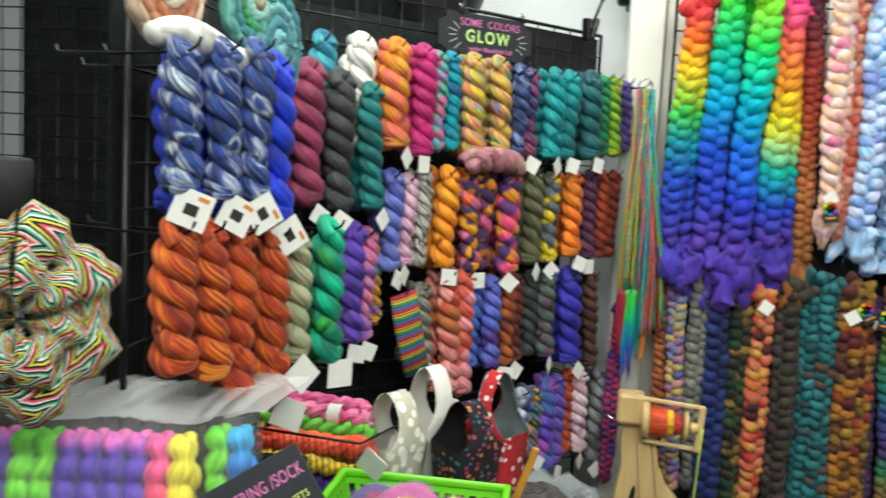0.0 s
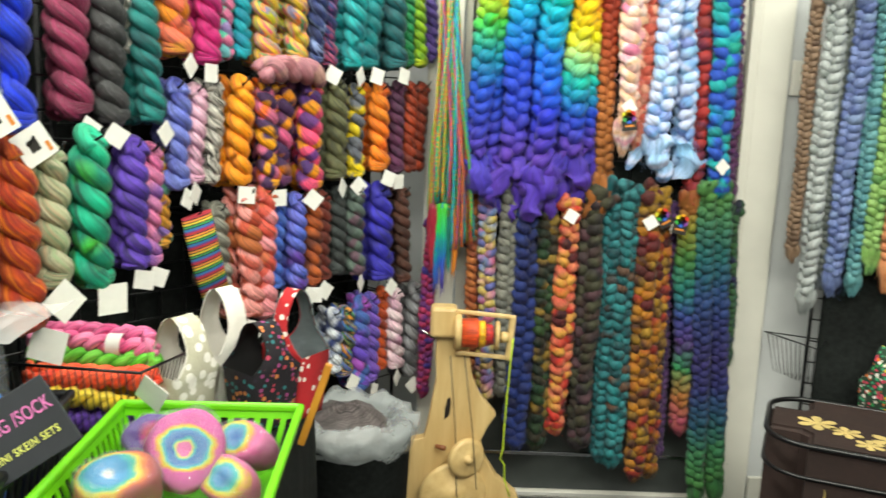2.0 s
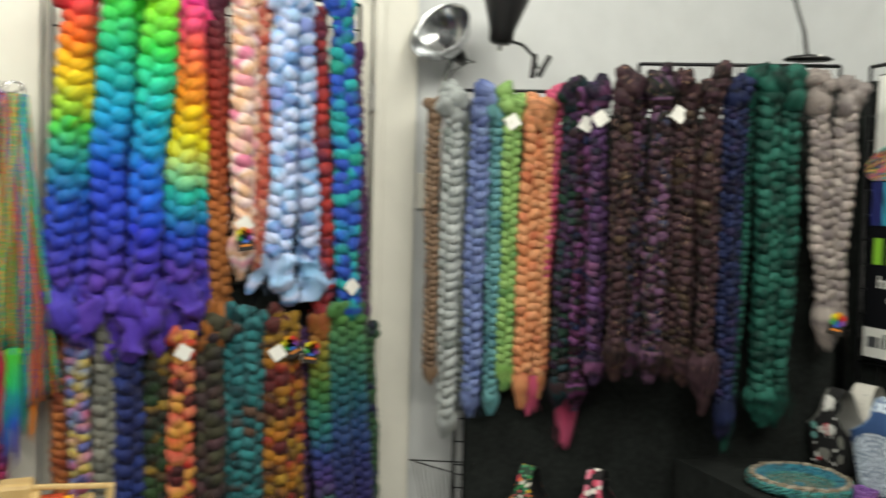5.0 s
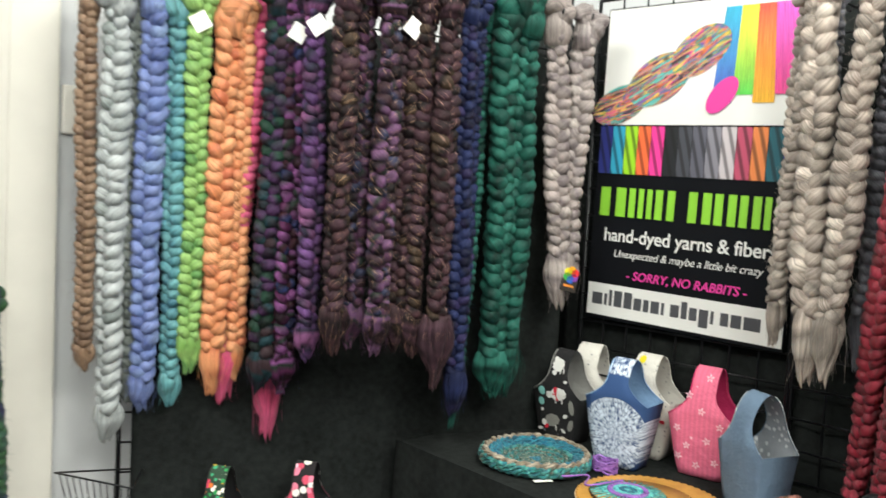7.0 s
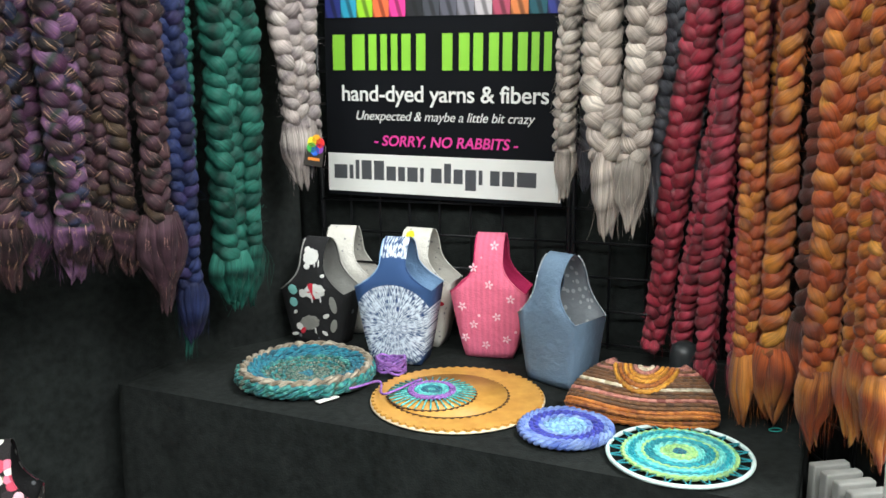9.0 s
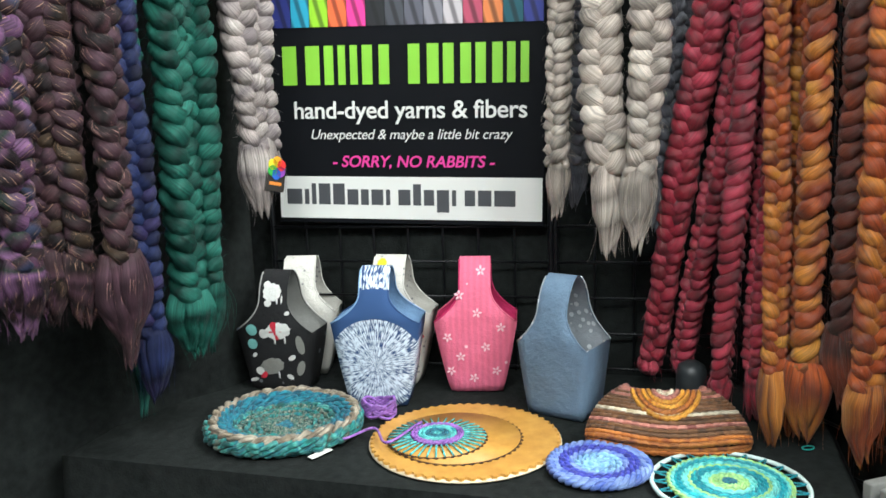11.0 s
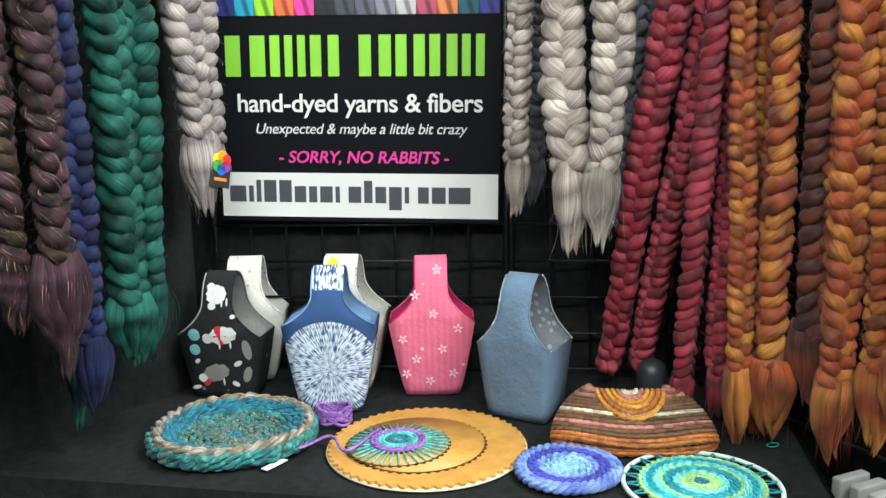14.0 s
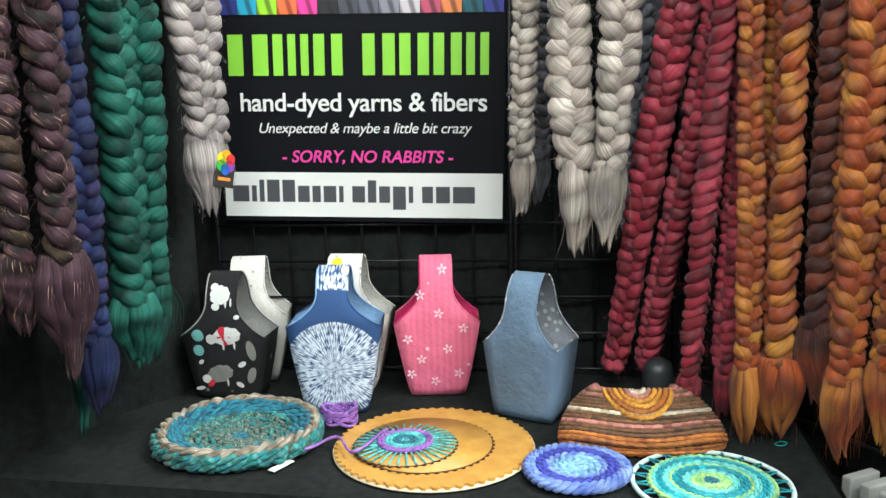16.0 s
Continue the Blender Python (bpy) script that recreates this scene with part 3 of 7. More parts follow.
skein(SLANT, 0.46, 1.46, 1.19, 0.075, ("#d88410", "#e8a01c", "#b8620c"), 0.02, "golden orange", True, stripe=1.0)
skein(SLANT, 0.545, 1.46, 1.175, 0.07, ("#4a2450", "#e0a01a", "#3a1c48", "#c06a8a", "#d86a1c"), 0.02, "purple and yellow", True)
skein(SLANT, 0.61, 1.47, 1.18, 0.07, ("#5a2c54", "#d88c1a", "#3a1c48", "#b8567c"), 0.01, "purple and yellow", False)
skein(SLANT, 0.695, 1.46, 1.165, 0.08, ("#5f3474", "#d8567a", "#f0a01c", "#4a2a68"), 0.025, "pink orange and purple", True)
skein(SLANT, 0.775, 1.47, 1.20, 0.06, ("#3c4028", "#5a5c38", "#2a2e20"), -0.02, "olive")
skein(SLANT, 0.81, 1.47, 1.19, 0.073, ("#4a4c34", "#6a6a48", "#2f3224"), 0.01, "olive green", True, stripe=1.0)
skein(SLANT, 0.897, 1.458, 1.19, 0.062, ("#3a3c44", "#d8c01c", "#5c5f68", "#7a7c84"), 0.0, "grey and yellow", True)
skein(SLANT, 0.99, 1.465, 1.21, 0.074, ("#d8741c", "#e88c2a", "#c05c10"), 0.01, "bright orange", True)
skein(SLANT, 1.083, 1.476, 1.195, 0.058, ("#43203c", "#5c2c4c", "#2c1630"), 0.0, "dark aubergine", True)
skein(SLANT, 1.145, 1.478, 1.20, 0.055, ("#7a3018", "#984020", "#5a2012"), 0.0, "rust")
skein(SLANT, 1.20, 1.478, 1.20, 0.055, ("#7a3018", "#943c1e", "#5a2012"), 0.0, "rust")

skein(SLANT, 0.40, 1.125, 0.915, 0.068, ("#6a6a62", "#85847a", "#53544e"), 0.0, "stone grey", True, stripe=1.0)
skein(SLANT, 0.47, 1.165, 0.82, 0.075, ("#c86a5c", "#e09a94", "#b0503c", "#a8643c"), 0.03, "coral pink", True)
skein(SLANT, 0.535, 1.165, 0.81, 0.075, ("#d87a88", "#e89aa0", "#c0584c", "#b8684a"), 0.03, "coral pink", False)
skein(SLANT, 0.60, 1.14, 0.88, 0.06, ("#3a5cb0", "#5a7ac8", "#2c4490"), 0.0, "cornflower blue")
skein(SLANT, 0.65, 1.14, 0.875, 0.065, ("#4a64b8", "#6a70c0", "#5a3c90"), 0.02, "blue and violet", True)
skein(SLANT, 0.715, 1.14, 0.875, 0.062, ("#8a4420", "#b06030", "#5a2a1a"), 0.01, "rust and brown", True)
skein(SLANT, 0.765, 1.14, 0.88, 0.06, ("#4a1c14", "#6a2a1c", "#38140e"), 0.0, "oxblood", True)
skein(SLANT, 0.84, 1.145, 0.89, 0.062, ("#2c3030", "#3c4242", "#1e2222"), -0.01, "charcoal green")
skein(SLANT, 0.895, 1.145, 0.885, 0.068, ("#3f4a48", "#54625a", "#5a4450", "#2c3634"), 0.01, "grey green", True)
skein(SLANT, 1.00, 1.145, 0.855, 0.09, ("#2a248c", "#3a34a4", "#1c1868"), 0.01, "indigo", True)
skein(SLANT, 1.115, 1.135, 0.825, 0.062, ("#3c241a", "#543226", "#2a1812"), 0.0, "dark brown")
skein(SLANT, 0.80, 0.775, 0.59, 0.06, ("#22407c", "#d8dce0", "#1c2c5c"), 0.02, "blue and white")
skein(SLANT, 0.85, 0.77, 0.57, 0.07, ("#151518", "#4a8a5c", "#c88a3c", "#1a1a1e", "#3c5ca0"), 0.02, "black with rainbow flecks", True, stripe=3.0)
skein(SLANT, 0.92, 0.79, 0.50, 0.075, ("#5a44a0", "#7a5cc0", "#44609c", "#8a4a9c"), 0.02, "purple", False)
skein(SLANT, 0.98, 0.79, 0.51, 0.07, ("#5a44a0", "#8060b8", "#4a50a0"), 0.0, "purple", True)
skein(SLANT, 1.055, 0.80, 0.53, 0.06, ("#8a3820", "#d0622a", "#6a2a1a"), -0.02, "rust")
skein(SLANT, 1.095, 0.795, 0.53, 0.065, ("#d8b8c4", "#e8d4d8", "#b88ca4"), 0.0, "pale pink", True)
skein(SLANT, 1.19, 0.796, 0.485, 0.075, ("#5a5a5e", "#7c7c80", "#3c3c40"), 0.0, "steel grey", True)

# ---- braids on the door ----
RAIN = ("#e0405c", "#f07a2c", "#f0d030", "#58c048", "#1f8f9c", "#2458c0", "#3c4ab8", "#5640a4")
GREEN_BLUE = ("#58d040", "#28b890", "#18a0c8", "#1c58c8", "#3848b8", "#5c3c9c")
LIME_BLUE = ("#a0e030", "#40d060", "#18b8c8", "#1c78d8", "#2c40c0", "#6040a0")
PINK_RAIN = ("#f050a0", "#f07060", "#f0a030", "#e8e020", "#28b8a0", "#2850c0", "#5c3c9c")
RAIN, GREEN_BLUE, LIME_BLUE, PINK_RAIN = [shade(p, 1.0, 1.15) for p in (RAIN, GREEN_BLUE, LIME_BLUE, PINK_RAIN)]
up = dict(category="fibre braid", tail=0.16, pitch=1.4, flare=1.5)
G = dict(gradient=True, patch=1.0)
braid(NORTH, 0.268, 2.03, 0.213, 1.27, 0.082, RAIN, 0.02, "rainbow red to blue", **up, **G)
braid(NORTH, 0.285, 2.02, 0.268, 1.27, 0.078, RAIN, -0.01, "rainbow red to blue", **up, **G)
braid(NORTH, 0.362, 2.06, 0.335, 1.26, 0.09, GREEN_BLUE, 0.02, "green to violet", **up, **G)
braid(NORTH, 0.405, 2.02, 0.400, 1.29, 0.07, GREEN_BLUE, -0.03, "green to violet", **up, **G)
braid(NORTH, 0.478, 2.06, 0.425, 1.235, 0.095, LIME_BLUE, 0.03, "lime to violet", **up, **G)
braid(NORTH, 0.49, 2.03, 0.49, 1.25, 0.075, LIME_BLUE, -0.02, "lime to violet", **up, **G)
braid(NORTH, 0.558, 2.06, 0.525, 1.27, 0.088, PINK_RAIN, 0.02, "pink to violet rainbow", **up, **G)
braid(NORTH, 0.580, 2.02, 0.588, 1.29, 0.075, PINK_RAIN, -0.01, "pink to violet rainbow", **up, **G)
braid(NORTH, 0.622, 2.05, 0.642, 1.235, 0.062, ("#4a1430", "#8a2418", "#a03c1c", "#a8642c", "#8a5220"), 0.0, "dark red to bronze", **up, **G)
PEACH = ("#e89aa8", "#f0c8b8", "#e8b890", "#f4dcd8", "#e080a0")
braid(NORTH, 0.700, 2.06, 0.700, 1.39, 0.082, PEACH, 0.03, "pink peach and cream", tag=0.62, tail=0.12, patch=9, pitch=1.4)
braid(NORTH, 0.748, 2.03, 0.755, 1.38, 0.072, ("#d07868", "#c05848", "#e0a088", "#b86a5c"), 0.0, "salmon", tail=0.12, patch=6, hard=True)
ICE = ("#88b8e0", "#a8c8f0", "#c8d0f0", "#70a0d8", "#8898d8")
braid(NORTH, 0.818, 2.07, 0.808, 1.35, 0.082, ICE, 0.03, "ice blue and lavender", tail=0.13, patch=9, pitch=1.4, flare=1.4)
braid(NORTH, 0.862, 2.04, 0.900, 1.35, 0.078, ICE, 0.01, "ice blue and lavender", tail=0.13, patch=9, pitch=1.4, flare=1.4)
braid(NORTH, 0.912, 2.04, 0.955, 1.19, 0.078, ("#8a1c28", "#b03028", "#581c38", "#a03c30"), -0.01, "dark red", tail=0.08, patch=7)
braid(NORTH, 0.986, 2.06, 1.022, 1.20, 0.082, ("#10888c", "#18a0a0", "#2050b8", "#1c40a0", "#149080"), 0.02, "teal and cobalt", tail=0.06, tag=0.80, patch=8)
braid(NORTH, 1.035, 1.95, 1.075, 1.19, 0.06, ("#3c2050", "#5a2c5c", "#4a1c40"), -0.03, "dark purple", tail=0.08)


# the lower tier, its dyes darkened for the shade below the upper tier
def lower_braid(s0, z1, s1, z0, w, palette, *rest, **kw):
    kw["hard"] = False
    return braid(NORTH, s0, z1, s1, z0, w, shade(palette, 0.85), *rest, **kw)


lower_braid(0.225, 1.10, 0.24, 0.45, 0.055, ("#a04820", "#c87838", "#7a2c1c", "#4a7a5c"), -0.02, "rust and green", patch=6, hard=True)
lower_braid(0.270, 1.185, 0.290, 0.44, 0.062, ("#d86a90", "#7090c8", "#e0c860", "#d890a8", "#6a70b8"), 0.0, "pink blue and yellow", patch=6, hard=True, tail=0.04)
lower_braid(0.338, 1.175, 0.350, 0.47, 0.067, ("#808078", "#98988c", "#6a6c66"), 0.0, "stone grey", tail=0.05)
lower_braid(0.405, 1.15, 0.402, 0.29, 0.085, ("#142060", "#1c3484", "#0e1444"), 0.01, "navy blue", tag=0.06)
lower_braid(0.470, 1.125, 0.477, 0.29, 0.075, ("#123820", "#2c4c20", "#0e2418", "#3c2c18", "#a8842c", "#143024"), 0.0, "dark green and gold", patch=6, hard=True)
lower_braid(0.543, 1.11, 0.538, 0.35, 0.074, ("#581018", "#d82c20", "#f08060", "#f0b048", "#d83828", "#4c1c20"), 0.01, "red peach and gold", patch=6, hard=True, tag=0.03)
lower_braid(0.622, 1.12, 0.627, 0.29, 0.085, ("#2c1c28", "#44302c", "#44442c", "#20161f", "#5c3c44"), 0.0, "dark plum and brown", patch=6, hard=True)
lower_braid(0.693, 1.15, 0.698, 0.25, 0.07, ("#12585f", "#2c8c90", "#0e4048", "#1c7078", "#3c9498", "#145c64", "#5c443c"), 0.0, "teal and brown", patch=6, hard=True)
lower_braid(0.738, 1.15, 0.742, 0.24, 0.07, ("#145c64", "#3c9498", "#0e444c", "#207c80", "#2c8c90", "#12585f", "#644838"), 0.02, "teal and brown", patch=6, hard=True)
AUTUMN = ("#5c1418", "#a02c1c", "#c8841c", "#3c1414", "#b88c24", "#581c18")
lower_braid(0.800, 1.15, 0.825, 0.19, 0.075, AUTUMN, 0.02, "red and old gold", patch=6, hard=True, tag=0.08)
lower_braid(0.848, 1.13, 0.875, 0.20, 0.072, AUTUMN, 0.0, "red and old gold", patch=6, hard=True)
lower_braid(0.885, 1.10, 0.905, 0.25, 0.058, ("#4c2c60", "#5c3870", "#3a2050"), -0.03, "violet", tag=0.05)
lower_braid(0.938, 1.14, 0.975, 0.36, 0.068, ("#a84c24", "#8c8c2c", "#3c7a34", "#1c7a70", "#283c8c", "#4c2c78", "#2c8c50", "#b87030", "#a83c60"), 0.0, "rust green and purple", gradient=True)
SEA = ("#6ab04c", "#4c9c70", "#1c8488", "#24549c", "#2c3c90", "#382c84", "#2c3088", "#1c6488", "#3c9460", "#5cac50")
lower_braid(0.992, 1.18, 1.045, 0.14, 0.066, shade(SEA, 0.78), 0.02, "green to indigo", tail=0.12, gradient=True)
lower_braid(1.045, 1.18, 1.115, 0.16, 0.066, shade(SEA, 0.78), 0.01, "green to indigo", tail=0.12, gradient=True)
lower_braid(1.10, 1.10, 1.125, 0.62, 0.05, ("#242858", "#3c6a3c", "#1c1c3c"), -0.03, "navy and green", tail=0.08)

# ---- braids across the corner ----
PINK = ("#e03c70", "#e85888", "#d03060")


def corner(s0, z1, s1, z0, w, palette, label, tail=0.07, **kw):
    # darker dyes past 0.33: part their own colour, part shade of that stretch
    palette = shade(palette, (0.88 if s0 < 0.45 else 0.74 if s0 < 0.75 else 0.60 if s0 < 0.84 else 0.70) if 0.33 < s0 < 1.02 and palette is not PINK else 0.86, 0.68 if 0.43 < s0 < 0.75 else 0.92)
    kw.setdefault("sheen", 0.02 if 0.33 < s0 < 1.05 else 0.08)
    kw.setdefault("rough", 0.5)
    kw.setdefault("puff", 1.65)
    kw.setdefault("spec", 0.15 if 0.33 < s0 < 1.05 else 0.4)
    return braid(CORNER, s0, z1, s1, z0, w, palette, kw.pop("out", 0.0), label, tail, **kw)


corner(-0.082, 1.80, -0.076, 1.00, 0.045, ("#7a5c44", "#98785c", "#604430"), "fawn brown", tail=0.06)
corner(-0.02, 1.82, -0.022, 0.86, 0.066, ("#a8b0b0", "#c4caca", "#8c9694"), "silver grey", tail=0.09)
corner(0.015, 1.79, 0.026, 0.91, 0.05, ("#808884", "#9aa29c", "#6a726e"), "grey", tail=0.06, out=-0.03)
corner(0.062, 1.83, 0.052, 0.93, 0.064, ("#6078b8", "#7c90cc", "#4c60a0", "#8098c8"), "periwinkle blue", tail=0.09)
corner(0.112, 1.81, 0.115, 0.93, 0.055, ("#4c94a0", "#68acb0", "#3c7c90"), "teal blue", tail=0.08, out=-0.01)
corner(0.160, 1.83, 0.156, 1.03, 0.058, ("#7cb050", "#98c868", "#5c9848"), "apple green", tail=0.10, tag=0.06)
corner(0.223, 1.81, 0.210, 1.00, 0.068, ("#e08048", "#f0a068", "#d86c40"), "orange", tail=0.12)
corner(0.263, 1.82, 0.262, 1.00, 0.055, ("#e88850", "#f0a870", "#d87448"), "orange", tail=0.09, out=-0.01)
corner(0.302, 1.84, 0.250, 1.01, 0.052, PINK, "hot pink", tail=0.16, out=-0.02, flare=1.5, full=True)
corner(0.325, 1.82, 0.348, 0.97, 0.055, PINK, "hot pink", tail=0.22, out=-0.035, tag=0.05, flare=1.6, full=True)
DARK = ("#1c0c14", "#5c2450", "#143420", "#8c4c8c", "#1c1014", "#44202c", "#2c3868", "#180c10")
DARKV = ("#1c0e12", "#5c3038", "#120a0c", "#48262e", "#5c3444", "#140c0e", "#4c3420")
far = dict(hung=-0.085, flare=1.2)
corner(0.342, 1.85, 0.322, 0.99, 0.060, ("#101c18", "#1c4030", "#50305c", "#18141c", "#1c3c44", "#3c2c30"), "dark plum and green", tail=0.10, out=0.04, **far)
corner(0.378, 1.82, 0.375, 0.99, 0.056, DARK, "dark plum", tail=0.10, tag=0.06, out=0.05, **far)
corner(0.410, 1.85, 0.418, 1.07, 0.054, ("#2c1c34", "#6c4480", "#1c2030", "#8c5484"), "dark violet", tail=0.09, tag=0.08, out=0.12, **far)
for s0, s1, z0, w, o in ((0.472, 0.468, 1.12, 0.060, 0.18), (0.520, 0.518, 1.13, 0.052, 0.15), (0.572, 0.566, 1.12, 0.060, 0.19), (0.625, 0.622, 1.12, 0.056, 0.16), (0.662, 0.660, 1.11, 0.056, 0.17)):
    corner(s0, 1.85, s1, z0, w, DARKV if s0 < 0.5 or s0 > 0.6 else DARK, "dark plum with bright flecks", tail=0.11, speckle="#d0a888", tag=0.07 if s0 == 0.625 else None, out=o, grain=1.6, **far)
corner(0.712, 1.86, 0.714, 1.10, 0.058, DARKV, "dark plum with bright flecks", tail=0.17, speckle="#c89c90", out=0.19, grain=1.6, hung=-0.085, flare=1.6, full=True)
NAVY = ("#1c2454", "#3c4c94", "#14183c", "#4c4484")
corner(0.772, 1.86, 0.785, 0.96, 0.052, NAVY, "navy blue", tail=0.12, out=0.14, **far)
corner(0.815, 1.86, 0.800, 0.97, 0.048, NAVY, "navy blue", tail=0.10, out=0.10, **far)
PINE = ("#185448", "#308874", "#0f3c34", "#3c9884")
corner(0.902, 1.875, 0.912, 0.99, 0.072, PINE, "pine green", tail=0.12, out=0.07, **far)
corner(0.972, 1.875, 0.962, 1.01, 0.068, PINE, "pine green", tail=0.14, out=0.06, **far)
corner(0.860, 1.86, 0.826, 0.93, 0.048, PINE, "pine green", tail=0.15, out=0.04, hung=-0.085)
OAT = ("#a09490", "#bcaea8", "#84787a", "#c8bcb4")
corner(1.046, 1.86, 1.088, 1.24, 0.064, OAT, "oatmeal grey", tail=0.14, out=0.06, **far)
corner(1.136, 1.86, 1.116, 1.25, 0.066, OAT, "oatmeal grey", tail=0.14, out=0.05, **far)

# ---- braids on the banner wall ----
GREYW = ("#9c9088", "#c0b2a6", "#7e756d", "#d0c4b8")
SLATE_WOOL = ("#4c4c54", "#686870", "#38383e")
braid(EAST, 0.940, 1.86, 0.915, 1.20, 0.050, GREYW, 0.15, "silver grey", tail=0.11, hung=-0.012)
braid(EAST, 0.966, 1.86, 0.946, 1.20, 0.045, SLATE_WOOL, 0.08, "slate grey", tail=0.10, hung=-0.012)
braid(EAST, 0.985, 1.86, 1.005, 1.19, 0.074, GREYW, 0.20, "silver grey", tail=0.16, hung=-0.012)
braid(EAST, 1.094, 1.86, 1.063, 1.19, 0.062, GREYW, 0.23, "silver grey", tail=0.15, hung=-0.012)
braid(EAST, 1.128, 1.86, 1.100, 1.20, 0.052, SLATE_WOOL, 0.15, "slate grey", tail=0.13, hung=-0.012)
braid(EAST, 1.185, 1.86, 1.150, 1.20, 0.050, SLATE_WOOL, 0.08, "slate grey", tail=0.12, hung=-0.012)
WINE = ("#761a28", "#a42c40", "#581420", "#bc4458", "#882030")
for s0, s1, z0, w, o, tl in ((0.235, -0.045, 0.762, 0.058, 0.0, 0.03), (0.268, 0.010, 0.775, 0.050, -0.04, 0.03), (0.253, 0.160, 0.81, 0.050, -0.02, 0.06), (0.236, 0.202, 0.845, 0.046, -0.06, 0.10), (0.246, 0.236, 0.86, 0.044, -0.09, 0.11)):
    braid(SOUTH, s0 + 0.014, 1.84, s1 + 0.010, z0, w, shade(WINE, 0.97, 1.06), o, "wine red", tail=tl, pitch=1.3, hung=-0.165, rough=0.45, spec=0.5)
COPPER = ("#843214", "#b85a20", "#6c2c12", "#cc8434", "#8c3c16", "#b05420", "#d09038")
RUSSET = ("#2c100c", "#5c2414", "#3c1810", "#7c3418", "#481c12")
for s0, s1, z0, w, o, dark in ((0.250, 0.281, 0.864, 0.042, -0.03, 0), (0.313, 0.317, 0.885, 0.056, -0.06, 0), (0.268, 0.262, 0.87, 0.042, -0.085, 0), (0.363, 0.363, 0.95, 0.056, -0.09, 1), (0.40, 0.395, 0.93, 0.046, -0.10, 0), (0.456, 0.438, 0.89, 0.052, -0.06, 0), (0.447, 0.49, 0.92, 0.046, -0.085, 0), (0.494, 0.537, 0.95, 0.046, -0.07, 0), (0.545, 0.58, 0.93, 0.046, -0.06, 0)):
    braid(SOUTH, s0 + 0.012, 1.85, s1 + 0.010, z0, w, RUSSET if dark else shade(COPPER, 0.95, 1.06), o, "dark russet brown" if dark else "copper brown", tail=0.13, patch=5, pitch=1.4, hung=-0.165, rough=0.45, spec=0.5, flare=1.45, full=True)


# ---- flower labels and loose bundles ----
def flower_label(line, s, out, z, turn=0.0):
    """A small black label with a rainbow flower, tied to a braid."""
    root = new("shop_label")
    root.matrix_world = line.stand(s, out, z, turn)
    tagged(root, "small black label with a rainbow coloured flower", "label", "flower labels")
    piece("card", box("card", (0.048, 0.0015, 0.034), 0.0005, (0, 0, -0.012)), INK_DARK, root)
    for k, c in enumerate(("#d83030", "#e8a020", "#e0d830", "#40a848", "#3060c0", "#8040a0")):
        a = math.radians(60 * k + 30)
        v = [(0.012 * math.cos(a) + 0.011 * math.cos(b), -0.0022, 0.016 + 0.012 * math.sin(a) + 0.011 * math.sin(b)) for b in np.linspace(0, 6.283, 13)[:-1]]
        piece("petal", mesh_of("petal", v + [(x, y + 0.0014, z2) for x, y, z2 in v], [tuple(range(12)), tuple(range(23, 11, -1))] + [(i, (i + 1) % 12, 12 + (i + 1) % 12, 12 + i) for i in range(12)], None, False), plain("petal_ink", c, 0.5, bump=0), root)
    piece("print", box("print", (0.03, 0.0004, 0.006)), INK_ORANGE, root, pose(0, -0.0012, -0.014))
    return root


flower_label(CORNER, 1.115, 0.085, 1.19, 12)
flower_label(NORTH, 0.70, 0.085, 1.395, -8)
flower_label(NORTH, 0.845, 0.06, 1.085, -30)
flower_label(NORTH, 0.90, 0.06, 1.065, 10)
bundle = Soup()
for k in (0, 1):
    bundle.tube([(-0.10 + 0.20 * t, 0.018 * math.cos(14 * t + math.pi * k), 0.018 * math.sin(14 * t + math.pi * k) + 0.012 * math.sin(3.14 * t)) for t in np.linspace(0, 1, 26)], 0.021, 10)
thing("yarn_hank", bundle.mesh("yarn_hank"), fibre("dusty_rose_yarn", ("#8c5058", "#b0747c", "#9c6470", "#b88c80"), patch=4, strands=30, depth=0.55), SLANT.stand(0.60, 0.055, 1.495), "dusty rose skein lying across two hooks", "yarn skein")


# ---- cloths, table, banner ----
def hanging_cloth(name, line, s0, s1, z0, z1, out, label, folds=0.012, wave=9.0):
    n, m = int((s1 - s0) * 60) + 2, 8
    v, f = [], []
    for i in range(n + 1):
        s = s0 + (s1 - s0) * i / n
        for j in range(m + 1):
            z = z0 + (z1 - z0) * j / m
            k = folds * (0.4 + 0.6 * (1 - j / m)) * (math.sin(wave * 6.28 * s + 0.6 * math.sin(5 * s)) + 0.5 * math.sin(23 * s + j * 0.2))
            v.append(line.at(s, out + k, z))
    for i in range(n):
        for j in range(m):
            f.append((i * (m + 1) + j, (i + 1) * (m + 1) + j, (i + 1) * (m + 1) + j + 1, i * (m + 1) + j + 1))
    ob = thing(name, mesh_of(name, v, f), BLACK_CLOTH, None, label, "cloth")
    mod = ob.modifiers.new("thick", "SOLIDIFY")
    mod.thickness = 0.003
    return ob


hanging_cloth("black_drape", CORNER, 0.03, 1.17, 0.01, 1.80, -0.066, "black cloth drape behind the fibre braids", 0.006, 5)
hanging_cloth("black_drape", EAST, 0.2, 1.48, 0.01, 1.93, -0.04, "black cloth drape behind the banner", 0.006, 5)
hanging_cloth("black_drape", SOUTH, -0.16, 0.63, 0.01, 1.90, -0.195, "black cloth drape behind the red and copper braids", 0.006, 5)
hanging_cloth("black_drape", SLANT, -0.02, 1.13, 0.01, 1.90, -0.165, "black cloth drape behind the yarn rack", 0.004, 4)
